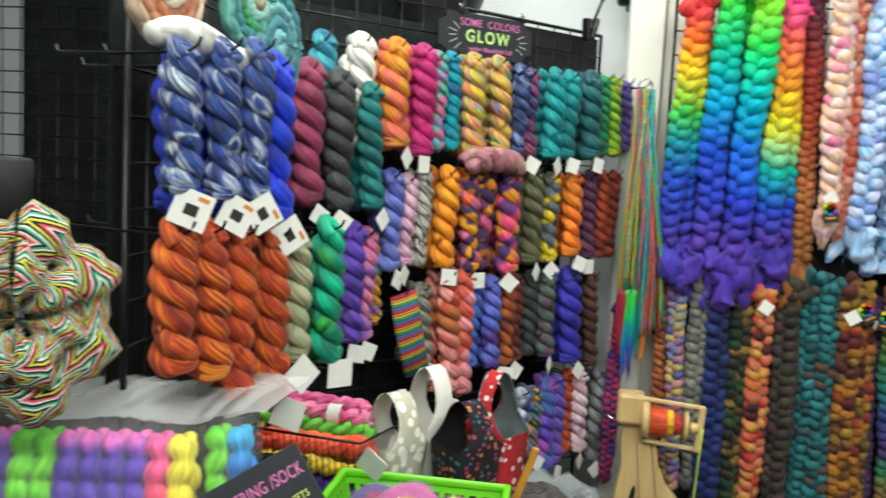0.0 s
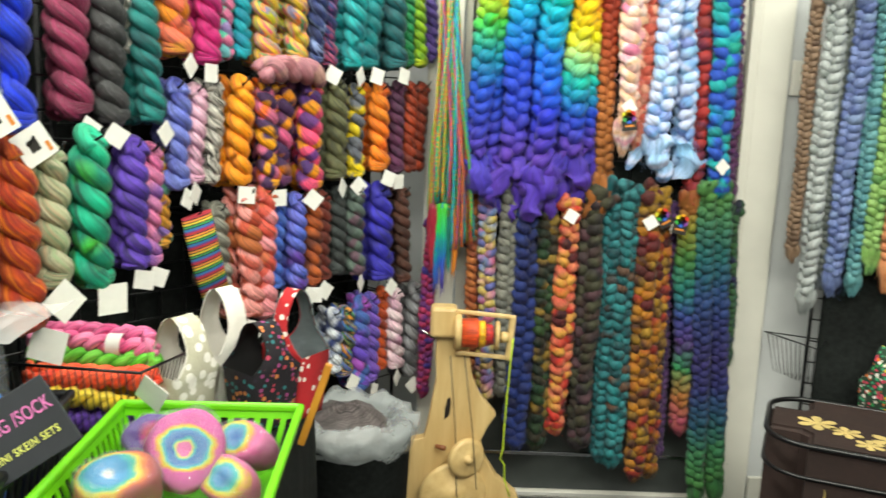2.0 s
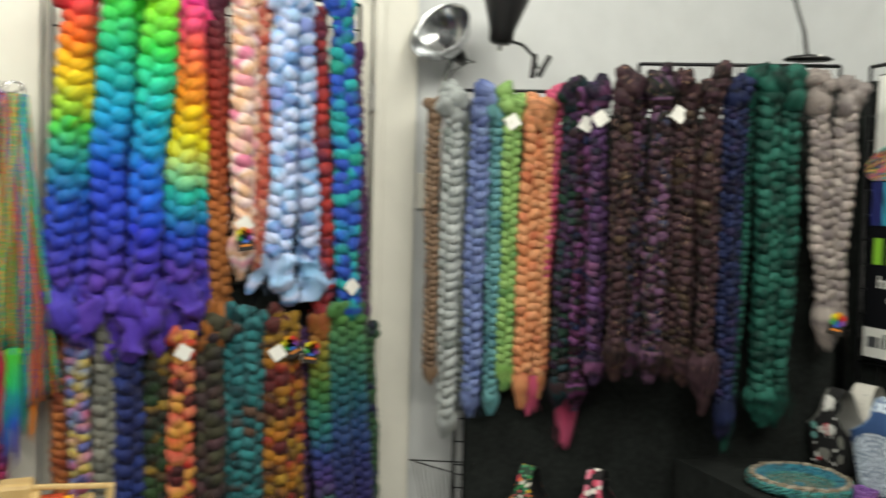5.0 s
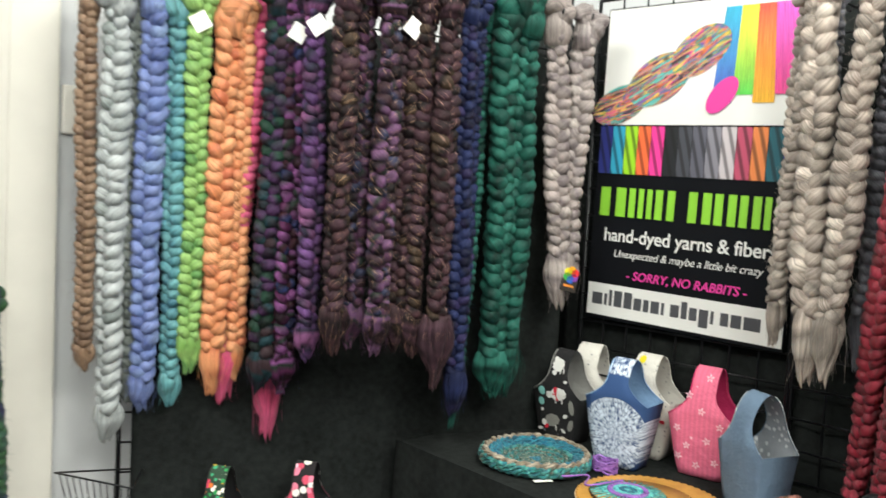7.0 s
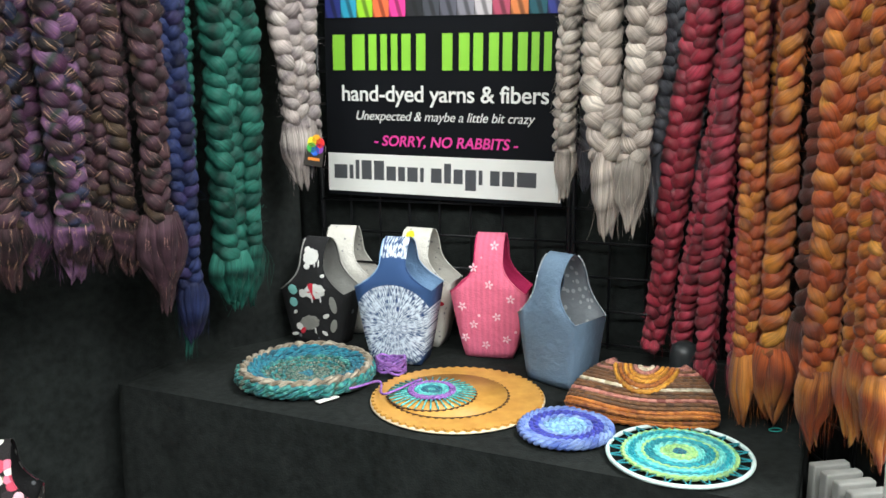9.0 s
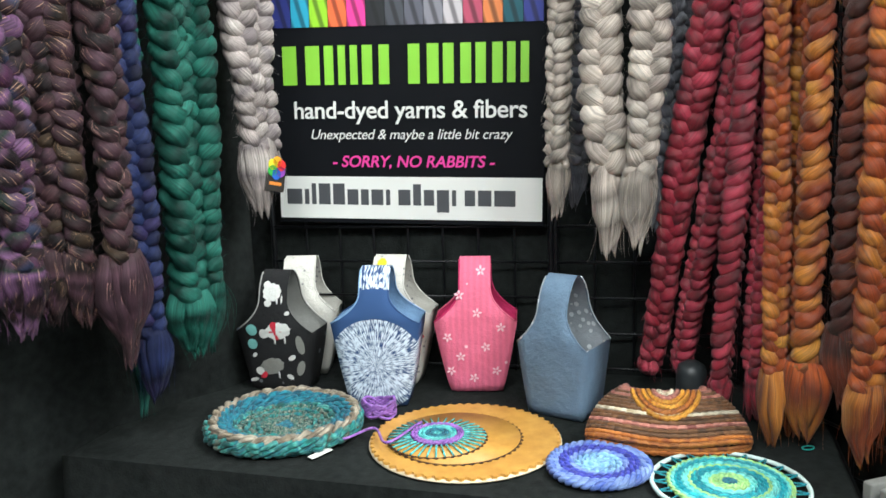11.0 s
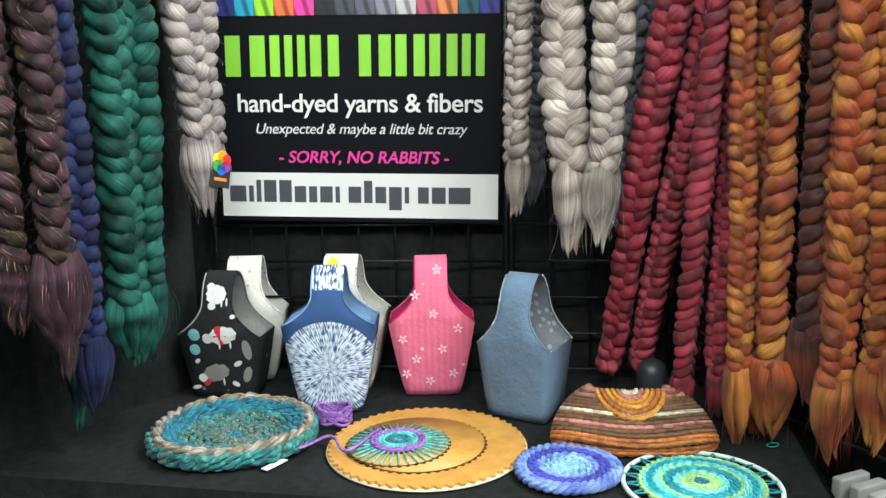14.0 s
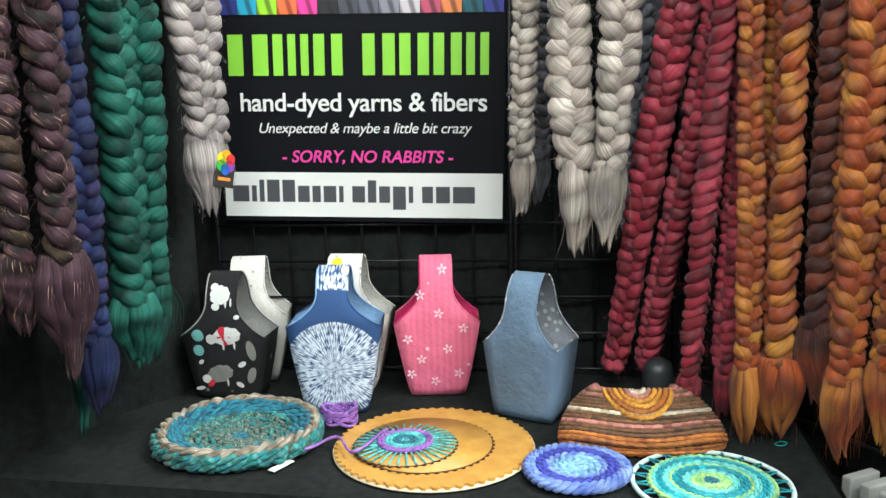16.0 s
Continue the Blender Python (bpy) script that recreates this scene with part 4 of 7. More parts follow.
hanging_cloth("black_drape", WEST, -0.02, 0.76, 0.01, 1.80, -0.175, "black cloth drape behind the yarn rack", 0.004, 4)
hanging_cloth("black_drape", NORTH, 0.22, 1.08, 0.55, 1.62, -0.06, "black cloth behind the braids on the door", 0.004, 4)
TABLE = 0.75


def draped_table(size, m, label):
    """A folding table under a black cloth whose skirt falls in folds to the floor."""
    sx, sy = size
    root = new("display_table")
    root.matrix_world = m
    tagged(root, label, "table")
    piece("tabletop", box("tabletop", (sx, sy, 0.028), 0.006, (0, 0, TABLE - 0.017)), BLACK_CLOTH, root)
    v, f = [], []
    n, rows = 220, 7
    per = 2 * (sx + sy)
    for i in range(n):
        d = per * i / n
        if d < sx: p, o = (-sx / 2 + d, -sy / 2), (0, -1)
        elif d < sx + sy: p, o = (sx / 2, -sy / 2 + d - sx), (1, 0)
        elif d < 2 * sx + sy: p, o = (sx / 2 - (d - sx - sy), sy / 2), (0, 1)
        else: p, o = (-sx / 2, sy / 2 - (d - 2 * sx - sy)), (-1, 0)
        for j in range(rows + 1):
            t = j / rows
            k = 0.003 + t * (0.016 + 0.012 * math.sin(d * 31) + 0.008 * math.sin(d * 57 + 1)) if j else 0.0
            v.append((p[0] + o[0] * k, p[1] + o[1] * k, (TABLE - 0.004) * (1 - t) + 0.006))
    for i in range(n):
        for j in range(rows):
            q = (i + 1) % n
            f.append((i * (rows + 1) + j, i * (rows + 1) + j + 1, q * (rows + 1) + j + 1, q * (rows + 1) + j))
    piece("skirt", mesh_of("skirt", v, f), BLACK_CLOTH, root, None, "pleated black cloth skirt")
    for x in (-sx / 2 + 0.05, sx / 2 - 0.05):
        for y in (-sy / 2 + 0.05, sy / 2 - 0.05):
            piece("leg", rod("leg", TABLE - 0.04, 0.012, 8), BLACK_STEEL, root, pose(x, y, (TABLE - 0.04) / 2))
    return root


draped_table((0.61, 1.26), pose(2.225, 1.85, 0, 0, 0, -4.4), "folding display table under a black cloth")
draped_table((1.06, 0.86), pose(-0.70, 1.53, 0), "low stand under a black cloth, crowded with baskets")
hanging_cloth("black_drape", Line((2.42, 2.78), (2.78, 2.42), 1), 0.0, 0.51, 0.0, 1.95, 0.0, "black cloth drape closing the corner behind the racks", 0.004, 4)


# ---- door and wall fittings ----
door = new("door_1")
door.matrix_world = pose(0, WALLY, 0)
tagged(door, "cream painted door with a dark kick plate, hung with braids", "door", kind="structure")
piece("leaf", box("leaf", (DOOR1 - DOOR0 - 0.01, 0.045, DOORZ - 0.01), 0.003, ((DOOR0 + DOOR1) / 2, 0.035, DOORZ / 2)), CREAM_PAINT, door)
piece("kick_plate", box("kick_plate", (DOOR1 - DOOR0 - 0.06, 0.004, 0.58), 0.001, ((DOOR0 + DOOR1) / 2, 0.008, 0.33)), plain("kick_plate_paint", "#3c403e", 0.5, 0.0, scale=20), door)
piece("threshold", box("threshold", (DOOR1 - DOOR0, 0.10, 0.02), 0.004, ((DOOR0 + DOOR1) / 2, -0.01, 0.01)), CHROME, door)
piece("sweep", box("sweep", (DOOR1 - DOOR0 - 0.03, 0.010, 0.014), 0.002, ((DOOR0 + DOOR1) / 2, 0.002, 0.18)), CHROME, door, None, "bright metal strip across the door foot")
for k in (0.4, 1.1, 1.85):
    piece("hinge", box("hinge", (0.014, 0.02, 0.09), 0.003, (DOOR1 - 0.004, -0.006, k)), CHROME, door)
trim = new("trim_1")
trim.matrix_world = pose(0, WALLY, 0)
tagged(trim, "cream painted wooden door casing", "trim", kind="structure")
piece("casing", box("casing", (0.03, 0.03, DOORZ + 0.03), 0.003, (DOOR1 + 0.012, -0.010, (DOORZ + 0.03) / 2)), CREAM_PAINT, trim)
piece("casing", box("casing", (0.115, 0.022, DOORZ + 0.12), 0.005, (DOOR1 + 0.085, -0.008, (DOORZ + 0.12) / 2)), CREAM_PAINT, trim)
piece("casing", box("casing", (0.115, 0.022, DOORZ + 0.12), 0.005, (DOOR0 - 0.058, -0.008, (DOORZ + 0.12) / 2)), CREAM_PAINT, trim)
piece("casing", box("casing", (DOOR1 - DOOR0, 0.022, 0.10), 0.005, ((DOOR0 + DOOR1) / 2, -0.008, DOORZ + 0.06)), CREAM_PAINT, trim)
thing("baseboard", box("baseboard", (1.6, 0.015, 0.12), 0.004, (0, 0, 0.06)), CREAM_PAINT, pose(2.08, WALLY - 0.007, 0), "cream painted baseboard", "baseboard", kind="structure")
plate = new("light_switch")
plate.matrix_world = pose(1.318, WALLY, 1.558)
tagged(plate, "white plastic light switch on the wall by the door", "light switch")
WHITE_PLASTIC = plain("white_plastic", "#dedbd2", 0.35, vary=0.03)
piece("cover", box("cover", (0.072, 0.012, 0.118), 0.004, (0, -0.005, 0)), WHITE_PLASTIC, plate)
piece("toggle", box("toggle", (0.011, 0.016, 0.024), 0.003, (0, -0.016, 0.003)), WHITE_PLASTIC, plate)
for z in (-0.03, 0.03):
    piece("screw", lathe("screw", [(0, -0.0), (0.0035, -0.0), (0.0035, -0.002)], 10), CHROME, plate, pose(0, -0.0125, z, 90, 0, 0))
# wire grid hooked over the door
grid_panel(NORTH, 0.20, 1.06, 0.95, 2.12, -0.05, "black wire grid hung over the door behind the braids")


# ---- banner ----
def flat(name, parent, x0, z0, x1, z1, material, lift, skew=0.0):
    v = [(x0, -lift, z0), (x1, -lift, z0), (x1 + skew, -lift, z1), (x0 + skew, -lift, z1)]
    return piece(name, mesh_of(name, v, [(0, 1, 2, 3)], [((0, 0), (0, 1), (1, 1), (1, 0))], False), material, parent)


def oval(name, parent, cx, cz, rx, rz, material, lift, turn=0.0, n=28):
    c, s = math.cos(math.radians(turn)), math.sin(math.radians(turn))
    v, uv = [], []
    for i in range(n):
        a = 2 * math.pi * i / n
        x, z = rx * math.cos(a), rz * math.sin(a)
        v.append((cx + x * c - z * s, -lift, cz + x * s + z * c))
        uv.append((0.5 + 0.5 * math.cos(a), 0.5 + 0.5 * math.sin(a)))
    return piece(name, mesh_of(name, v, [tuple(range(n))], [tuple(uv)], False), material, parent)


INK_BLACK = plain("banner_black", "#0b0d12", 0.7, vary=0.15, scale=10, bump=0)
INK_BLACK.node_tree.nodes["Principled BSDF"].inputs["Specular IOR Level"].default_value = 0.15
INK_WHITE = plain("ink_white", "#e4e4e0", 0.5, vary=0.03, scale=10, bump=0)
INK_GREEN = plain("ink_green", "#8fce3c", 0.5, vary=0.08, scale=10, bump=0)
INK_PINK = plain("ink_pink", "#e0409c", 0.5, vary=0.06, scale=10, bump=0)
INK_GREY = plain("ink_grey", "#4a4c50", 0.5, vary=0.1, scale=10, bump=0)
banner = new("banner")
banner.matrix_world = EAST.stand(0.303, 0.0, 1.074, 1.2)
tagged(banner, "black printed shop banner with yarn photos and lettering", "banner")
BW, BH = 0.575, 0.865
piece("sheet", box("sheet", (BW, 0.004, BH), 0.0015, (BW / 2, 0, BH / 2)), INK_BLACK, banner)
flat("photo", banner, 0.004, 0.545, BW - 0.004, BH - 0.004, INK_WHITE, 0.0035)
RAINBOW_YARN = fibre("photo_yarn", ("#2a2a30", "#d8488c", "#e8c040", "#3a8a5c", "#5a4aa0", "#e07030", "#1c1c20", "#58b0a8"), patch=0.6, strands=14, skew=0.0, stripe=6.0, depth=0.2)
for cx, cz, rx, rz, a in ((0.06, 0.60, 0.09, 0.05, 20), (0.175, 0.665, 0.10, 0.062, 28), (0.29, 0.735, 0.09, 0.055, 32)):
    oval("photo_hank", banner, cx, cz, rx, rz, RAINBOW_YARN, 0.0045 + cx * 0.002, a)
for k, (c0, c1) in enumerate((("#4a50b8", "#38a8c8"), ("#58c850", "#e8e040"), ("#e8b030", "#e85040"), ("#e84890", "#c858b8"))):
    flat("photo_roving", banner, 0.33 + 0.055 * k, 0.60 + 0.02 * (k % 2), 0.385 + 0.055 * k, 0.84, fibre("photo_roving", (c0, c1), patch=2, gradient=True, depth=0.2), 0.0046 + 0.0004 * k, 0.02 - 0.012 * k)
oval("photo_roving", banner, 0.36, 0.62, 0.055, 0.03, INK_PINK, 0.0068, 50)
for k, c in enumerate(("#28307c", "#38a4c4", "#9cd428", "#f06c3c", "#f03c98", "#1c1e22", "#44464e", "#5c5c68", "#84828c", "#c4bcc0", "#b84c68", "#e08448", "#205c68", "#343c90")):
    g = Graph("photo_skein", 0.6)
    wv = g.n("ShaderNodeTexWave", Vector=g.coords("UV"), Scale=0.9)
    wv.wave_type, wv.bands_direction = "BANDS", "DIAGONAL"
    wv.inputs["Distortion"].default_value = 1.5
    cc = lin(c)
    g.color(g.ramp(wv.outputs["Fac"], [(0.1, tuple(x * 0.35 for x in cc[:3]) + (1,)), (0.6, cc)]))
    flat("photo_skein", banner, 0.004 + k * 0.0405, 0.410, 0.004 + (k + 1) * 0.0405 - 0.001, 0.541, g.m, 0.0035)
# the shop's name as plain blocks in its colour
x = 0.022
for wdt, gap in ((0.082, 0.010), (0.020, 0.010), (0.042, 0.010), (0.058, 0.040), (0.064, 0.009), (0.058, 0.009), (0.055, 0.009), (0.044, 0.0)):
    for k in (0, 1) if wdt > 0.03 else (0,):
        flat("name_bar", banner, x + k * wdt * 0.62, 0.292, x + (k * 0.62 + 0.38) * wdt if wdt > 0.03 else x + wdt, 0.372, INK_GREEN, 0.004)
    x += wdt + gap
lettering("line", "hand-dyed yarns & fibers", 0.0515, INK_WHITE, banner, pose(0.291, -0.004, 0.238, 90, 0, 0), 0.0, 0.0006, space=0.97)
lettering("line", "Unexpected & maybe a little bit crazy", 0.0296, INK_WHITE, banner, pose(0.292, -0.004, 0.188, 90, 0, 0), 0.25, space=0.96)
lettering("line", "- SORRY, NO RABBITS -", 0.0335, INK_PINK, banner, pose(0.298, -0.004, 0.131, 90, 0, 0), 0.2, 0.0006)
flat("address_strip", banner, 0.004, 0.010, BW - 0.004, 0.100, INK_WHITE, 0.0035)
x = 0.020
for wdt, tall in ((0.034, 0), (0.010, 0), (0.010, 1), (0.026, 1), (0.026, 1), (0.024, 0), (0.017, 0), (0.026, 0), (0.009, 0), (0.026, 0), (0.017, 1), (0.022, 0), (0.026, -1), (0.009, 0), (0.022, 0), (0.028, 0), (0.044, 0)):
    flat("address_block", banner, x, 0.040 - (0.014 if tall < 0 else 0), x + wdt, 0.073 + (0.012 if tall > 0 else 0), INK_GREY, 0.004)
    x += wdt + (0.018 if wdt == 0.009 else 0.006)


# ---- cloth bags ----
def cloth_bag(m, label, w0, w1, h1, h2, strap, depth, outer, inner, turn=0.0):
    """A small one-handled project bag: tapered body, sides scooped into one wide strap over the top."""
    w0, w1 = w0 * 0.95, w1 * 0.92
    def half(z):
        if z <= h1:
            return 0.5 * (w0 + (w1 - w0) * (z / h1) ** 0.8)
        t = (z - h1) / (h2 - h1)
        return 0.5 * (strap + (w1 - strap) * max(0.0, 1 - t * 1.8) ** 2.0)
    def deep(z):
        if z <= h1:
            return 0.5 * depth * (0.72 + 0.28 * z / h1)
        t = (z - h1) / (h2 - h1)
        return 0.5 * depth * max(0.0, 1 - t ** 2.4) ** 0.6 + 0.002
    def shell(name, shrink):
        bm = bmesh.new()
        cols = 8
        zs = [h1 * i / 9 for i in range(10)] + [h1 + (h2 - h1) * (i / 13) for i in range(1, 14)]
        grid = {}
        for side in (-1, 1):
            for i, z in enumerate(zs):
                for j in range(cols + 1):
                    u = -1 + 2 * j / cols
                    a, d = half(z) - shrink, max(0.0008, deep(z) - shrink)
                    bulge = 0.05 * w1 * math.cos(u * 1.57) * (math.sin(min(1, z / h1) * 3.14) * 0.35)
                    grid[side, i, j] = bm.verts.new((u * a, side * (d + bulge) * (1 - 0.10 * u ** 4), z + (shrink if z < 0.004 else 0)))
        for side in (-1, 1):
            for i in range(len(zs) - 1):
                for j in range(cols):
                    q = (grid[side, i, j], grid[side, i, j + 1], grid[side, i + 1, j + 1], grid[side, i + 1, j])
                    bm.faces.new(q if side < 0 else q[::-1])
        for j, flip in ((0, True), (cols, False)):
            for i in range(9):
                q = (grid[-1, i, j], grid[1, i, j], grid[1, i + 1, j], grid[-1, i + 1, j])
                bm.faces.new(q[::-1] if flip else q)
        for j in range(cols):
            bm.faces.new((grid[-1, 0, j], grid[1, 0, j], grid[1, 0, j + 1], grid[-1, 0, j + 1]))
            bm.faces.new((grid[-1, len(zs) - 1, j], grid[-1, len(zs) - 1, j + 1], grid[1, len(zs) - 1, j + 1], grid[1, len(zs) - 1, j]))
        me = bpy.data.meshes.new(name)
        bm.to_mesh(me)
        bm.free()
        me.polygons.foreach_set("use_smooth", [True] * len(me.polygons))
        return me
    root = new("cloth_bag")
    root.matrix_world = m @ pose(0, 0, 0, 0, 0, turn)
    tagged(root, label, "project bag", "cloth project bags")
    piece("body", shell("body", 0.0), outer, root)
    piece("lining", shell("lining", 0.0022), inner, root, None, "lining cloth showing at the scooped sides")
    # stitched hem along the scooped rim
    for side in (-1, 1):
        for s2 in (-1, 1):
            pts = [(s2 * half(z), side * deep(z) * 0.9, z) for z in np.linspace(h1, h2 * 0.985, 16)]
            t = Soup()
            t.tube(pts, 0.0016, 6)
            piece("hem", t.mesh("hem"), inner if s2 * side > 0 else outer, root)
    root_front = lambda u, z: (u, -(deep(z) + 0.05 * w1 * math.cos(u / max(half(z), 0.001) * 1.57) * math.sin(min(1, z / h1) * 3.14) * 0.35) - 0.0015, z)
    return root, root_front


def print_patch(root, front, u, z, ru, rz, material, turn=0.0, n=24, name="print", lobes=0):
    """A printed motif that lies on the front of a bag."""
    c, s = math.cos(math.radians(turn)), math.sin(math.radians(turn))
    mid = front(u, z)
    v = [(mid[0], mid[1] - 0.0006, mid[2])]
    for i in range(n):
        a = 2 * math.pi * i / n
        e = 0.86 + 0.14 * abs(math.cos(lobes * a / 2)) if lobes else 1.0
        x, y = e * ru * math.cos(a), e * rz * math.sin(a)
        v.append(front(u + x * c - y * s, z + x * s + y * c))
    return piece(name, mesh_of(name, v, [(0, i + 1, (i + 1) % n + 1) for i in range(n)]), material, root)


def shibori(name):
    """Indigo tie-dye: a white sunburst of broken rays on blue."""
    g = Graph(name, 0.85)
    p = g.n("ShaderNodeSeparateXYZ", Vector=g.coords())
    x, z = p.outputs[0], g.math("SUBTRACT", p.outputs[2], 0.084)
    r = g.math("SQRT", g.math("ADD", g.math("MULTIPLY", x, x), g.math("MULTIPLY", z, z)))
    ang = g.math("ARCTAN2", x, z)
    v = g.n("ShaderNodeCombineXYZ", X=g.math("MULTIPLY", ang, 34.0), Y=g.math("MULTIPLY", r, 60.0)).outputs[0]
    rays = g.noise(v, 1.0, 2)
    edge = g.noise(g.n("ShaderNodeCombineXYZ", X=g.math("MULTIPLY", ang, 4.0), Y=g.math("MULTIPLY", r, 30.0)).outputs[0], 1.0, 1)
    inside = g.math("LESS_THAN", r, 0.091)
    band = g.math("MULTIPLY", g.math("LESS_THAN", g.math("ABSOLUTE", g.math("SUBTRACT", r, 0.172)), 0.025), 1.0)
    on = g.math("MAXIMUM", inside, band)
    col = g.ramp(g.math("SUBTRACT", g.math("ADD", g.math("MULTIPLY", rays, 0.8), g.math("MULTIPLY", edge, 0.2)), g.math("MULTIPLY", g.math("SINE", g.math("MULTIPLY", r, 480.0)), 0.022)), [(0.43, lin("#24406e")), (0.54, lin("#d4e0ec"))])
    g.color(g.mix("MIX", on, lin("#2c4a78"), col))
    g.bump(g.noise(g.coords(), 700, 2), 0.2, 0.001)
    return g.m


def weave(name, color, vary=0.15, scale=900.0, spot=None, density=40.0, cut=0.32, stripe=0.0, cells=None):
    """Woven cotton, plain, faded, striped or with a small printed spot."""
    g = Graph(name, 0.9)
    p = g.coords()
    c = lin(color)
    f = g.math("ADD", g.math("MULTIPLY", g.noise(p, 14, 3), 0.5), g.math("MULTIPLY", g.noise(p, scale, 2), 0.5))
    col = g.ramp(f, [(0.3, tuple(x * (1 - vary) for x in c[:3]) + (1,)), (0.7, tuple(min(1, x * (1 + vary)) for x in c[:3]) + (1,))])
    if stripe:
        w = g.n("ShaderNodeTexWave", Vector=p, Scale=stripe)
        col = g.mix("MULTIPLY", 0.12, col, w.outputs["Color"])
    if spot:
        vo = g.n("ShaderNodeTexVoronoi", Vector=p, Scale=density)
        col = g.mix("MIX", g.ramp(vo.outputs["Distance"], [(cut - 0.03, grey(1)), (cut, grey(0))]), col, lin(spot))
    if cells:
        vo = g.n("ShaderNodeTexVoronoi", Vector=p, Scale=density)
        pick = g.n("ShaderNodeSeparateXYZ", Vector=vo.outputs["Color"]).outputs[0]
        patch = g.ramp(pick, [(i / len(cells), lin(c2)) for i, c2 in enumerate(cells)], True)
        col = g.mix("MIX", g.ramp(vo.outputs["Distance"], [(cut, grey(1)), (cut + 0.05, grey(0))]), col, patch)
    g.color(col)
    # fine weave over soft creases
    crease = g.math("ADD", g.math("MULTIPLY", g.noise(p, 26, 4, 0.6), 0.85), g.math("MULTIPLY", g.noise(p, scale, 2), 0.05))
    g.bump(crease, 0.55, 0.012)
    return g.m


BLOSSOM = weave("print_blossom", "#f0c4d0", 0.05)
LINEN = weave("white_linen", "#cfccc4", 0.06, spot="#8c8c8c", density=55, cut=0.16)
GREYPRINT = weave("grey_print_lining", "#8c9298", 0.1, spot="#c4c8cc", density=60, cut=0.3)
PINKC = weave("pink_cotton", "#e4708f", 0.08, spot="#f0c0cc", density=36, cut=0.13, stripe=26)
HOTPINK = weave("hot_pink_lining", "#c02860", 0.08)
DENIM = weave("grey_blue_denim", "#64798f", 0.34)
CHAMBRAY = weave("chambray_lining", "#7fa0c4", 0.08)
BLACK_COTTON = weave("black_cotton", "#141416", 0.2, spot="#707478", density=24, cut=0.14)
PATCH_GREY, PATCH_WHITE, PATCH_RED = weave("print_grey", "#84847e", 0.1), weave("print_white", "#d8d8d4", 0.06), weave("print_red", "#c4283c", 0.1)
PATCH_AQUA = weave("print_aqua", "#78b4b0", 0.1)
FACE = -90
cloth_bag(pose(2.465, 2.240, TABLE, 0, 0, FACE), "white printed cotton project bag standing at the back", 0.10, 0.165, 0.14, 0.255, 0.066, 0.09, LINEN, LINEN, 8)
bag, front = cloth_bag(pose(2.365, 2.252, TABLE, 0, 0, FACE), "black cotton project bag printed with grey sheep", 0.125, 0.18, 0.125, 0.245, 0.060, 0.09, BLACK_COTTON, weave("grey_lining", "#9a9a96", 0.1), -4)
for u, z, ru, rz, mt, a in ((0.0, 0.205, 0.021, 0.018, PATCH_WHITE, 10), (-0.008, 0.184, 0.008, 0.007, PATCH_WHITE, 0), (0.012, 0.128, 0.030, 0.018, PATCH_WHITE, 12), (0.006, 0.128, 0.013, 0.019, PATCH_RED, 12), (-0.020, 0.121, 0.010, 0.010, PATCH_WHITE, 0),
                             (-0.008, 0.052, 0.029, 0.018, PATCH_GREY, 18), (-0.036, 0.040, 0.010, 0.009, PATCH_WHITE, 0), (-0.028, 0.032, 0.010, 0.006, PATCH_RED, 50), (-0.046, 0.128, 0.012, 0.012, PATCH_AQUA, 0), (-0.047, 0.098, 0.011, 0.011, PATCH_AQUA, 0), (-0.012, 0.219, 0.008, 0.007, PATCH_WHITE, 0), (0.012, 0.190, 0.002, 0.008, PATCH_WHITE, 0), (0.022, 0.192, 0.002, 0.008, PATCH_WHITE, 0), (0.004, 0.108, 0.002, 0.008, PATCH_WHITE, 0), (0.026, 0.110, 0.002, 0.008, PATCH_WHITE, 0), (0.006, 0.034, 0.002, 0.008, PATCH_WHITE, 0), (0.038, 0.072, 0.009, 0.005, PATCH_WHITE, 30), (0.030, 0.030, 0.008, 0.005, PATCH_WHITE, -30), (-0.044, 0.075, 0.006, 0.004, PATCH_WHITE, 40), (0.034, 0.165, 0.006, 0.004, PATCH_WHITE, 20), (-0.052, 0.02, 0.010, 0.004, PATCH_WHITE, 15), (0.055, 0.05, 0.008, 0.017, PATCH_GREY, -20), (0.058, 0.10, 0.009, 0.020, PATCH_GREY, 10)):
    print_patch(bag, front, u, z, ru, rz, mt, a, lobes=9 if ru > 0.018 else 0)
bag, front = cloth_bag(pose(2.43, 2.030, TABLE, 0, 0, FACE), "cream cotton project bag with small red label", 0.11, 0.185, 0.15, 0.265, 0.066, 0.09, LINEN, LINEN, -2)
print_patch(bag, front, -0.014, 0.250, 0.010, 0.010, plain("yellow_sticker", "#e0d020", 0.5, bump=0), name="sticker")
print_patch(bag, front, 0.066, 0.105, 0.008, 0.005, PATCH_RED, name="sewn_label")
cloth_bag(pose(2.30, 2.026, TABLE, 0, 0, FACE), "indigo tie-dyed project bag with a white sunburst", 0.115, 0.184, 0.165, 0.268, 0.056, 0.10, shibori("indigo_sunburst"), CHAMBRAY, 4)
bag, front = cloth_bag(pose(2.40, 1.852, TABLE, 0, 0, FACE), "pink striped cotton project bag with blossom print", 0.108, 0.178, 0.145, 0.268, 0.060, 0.10, PINKC, HOTPINK, 6)
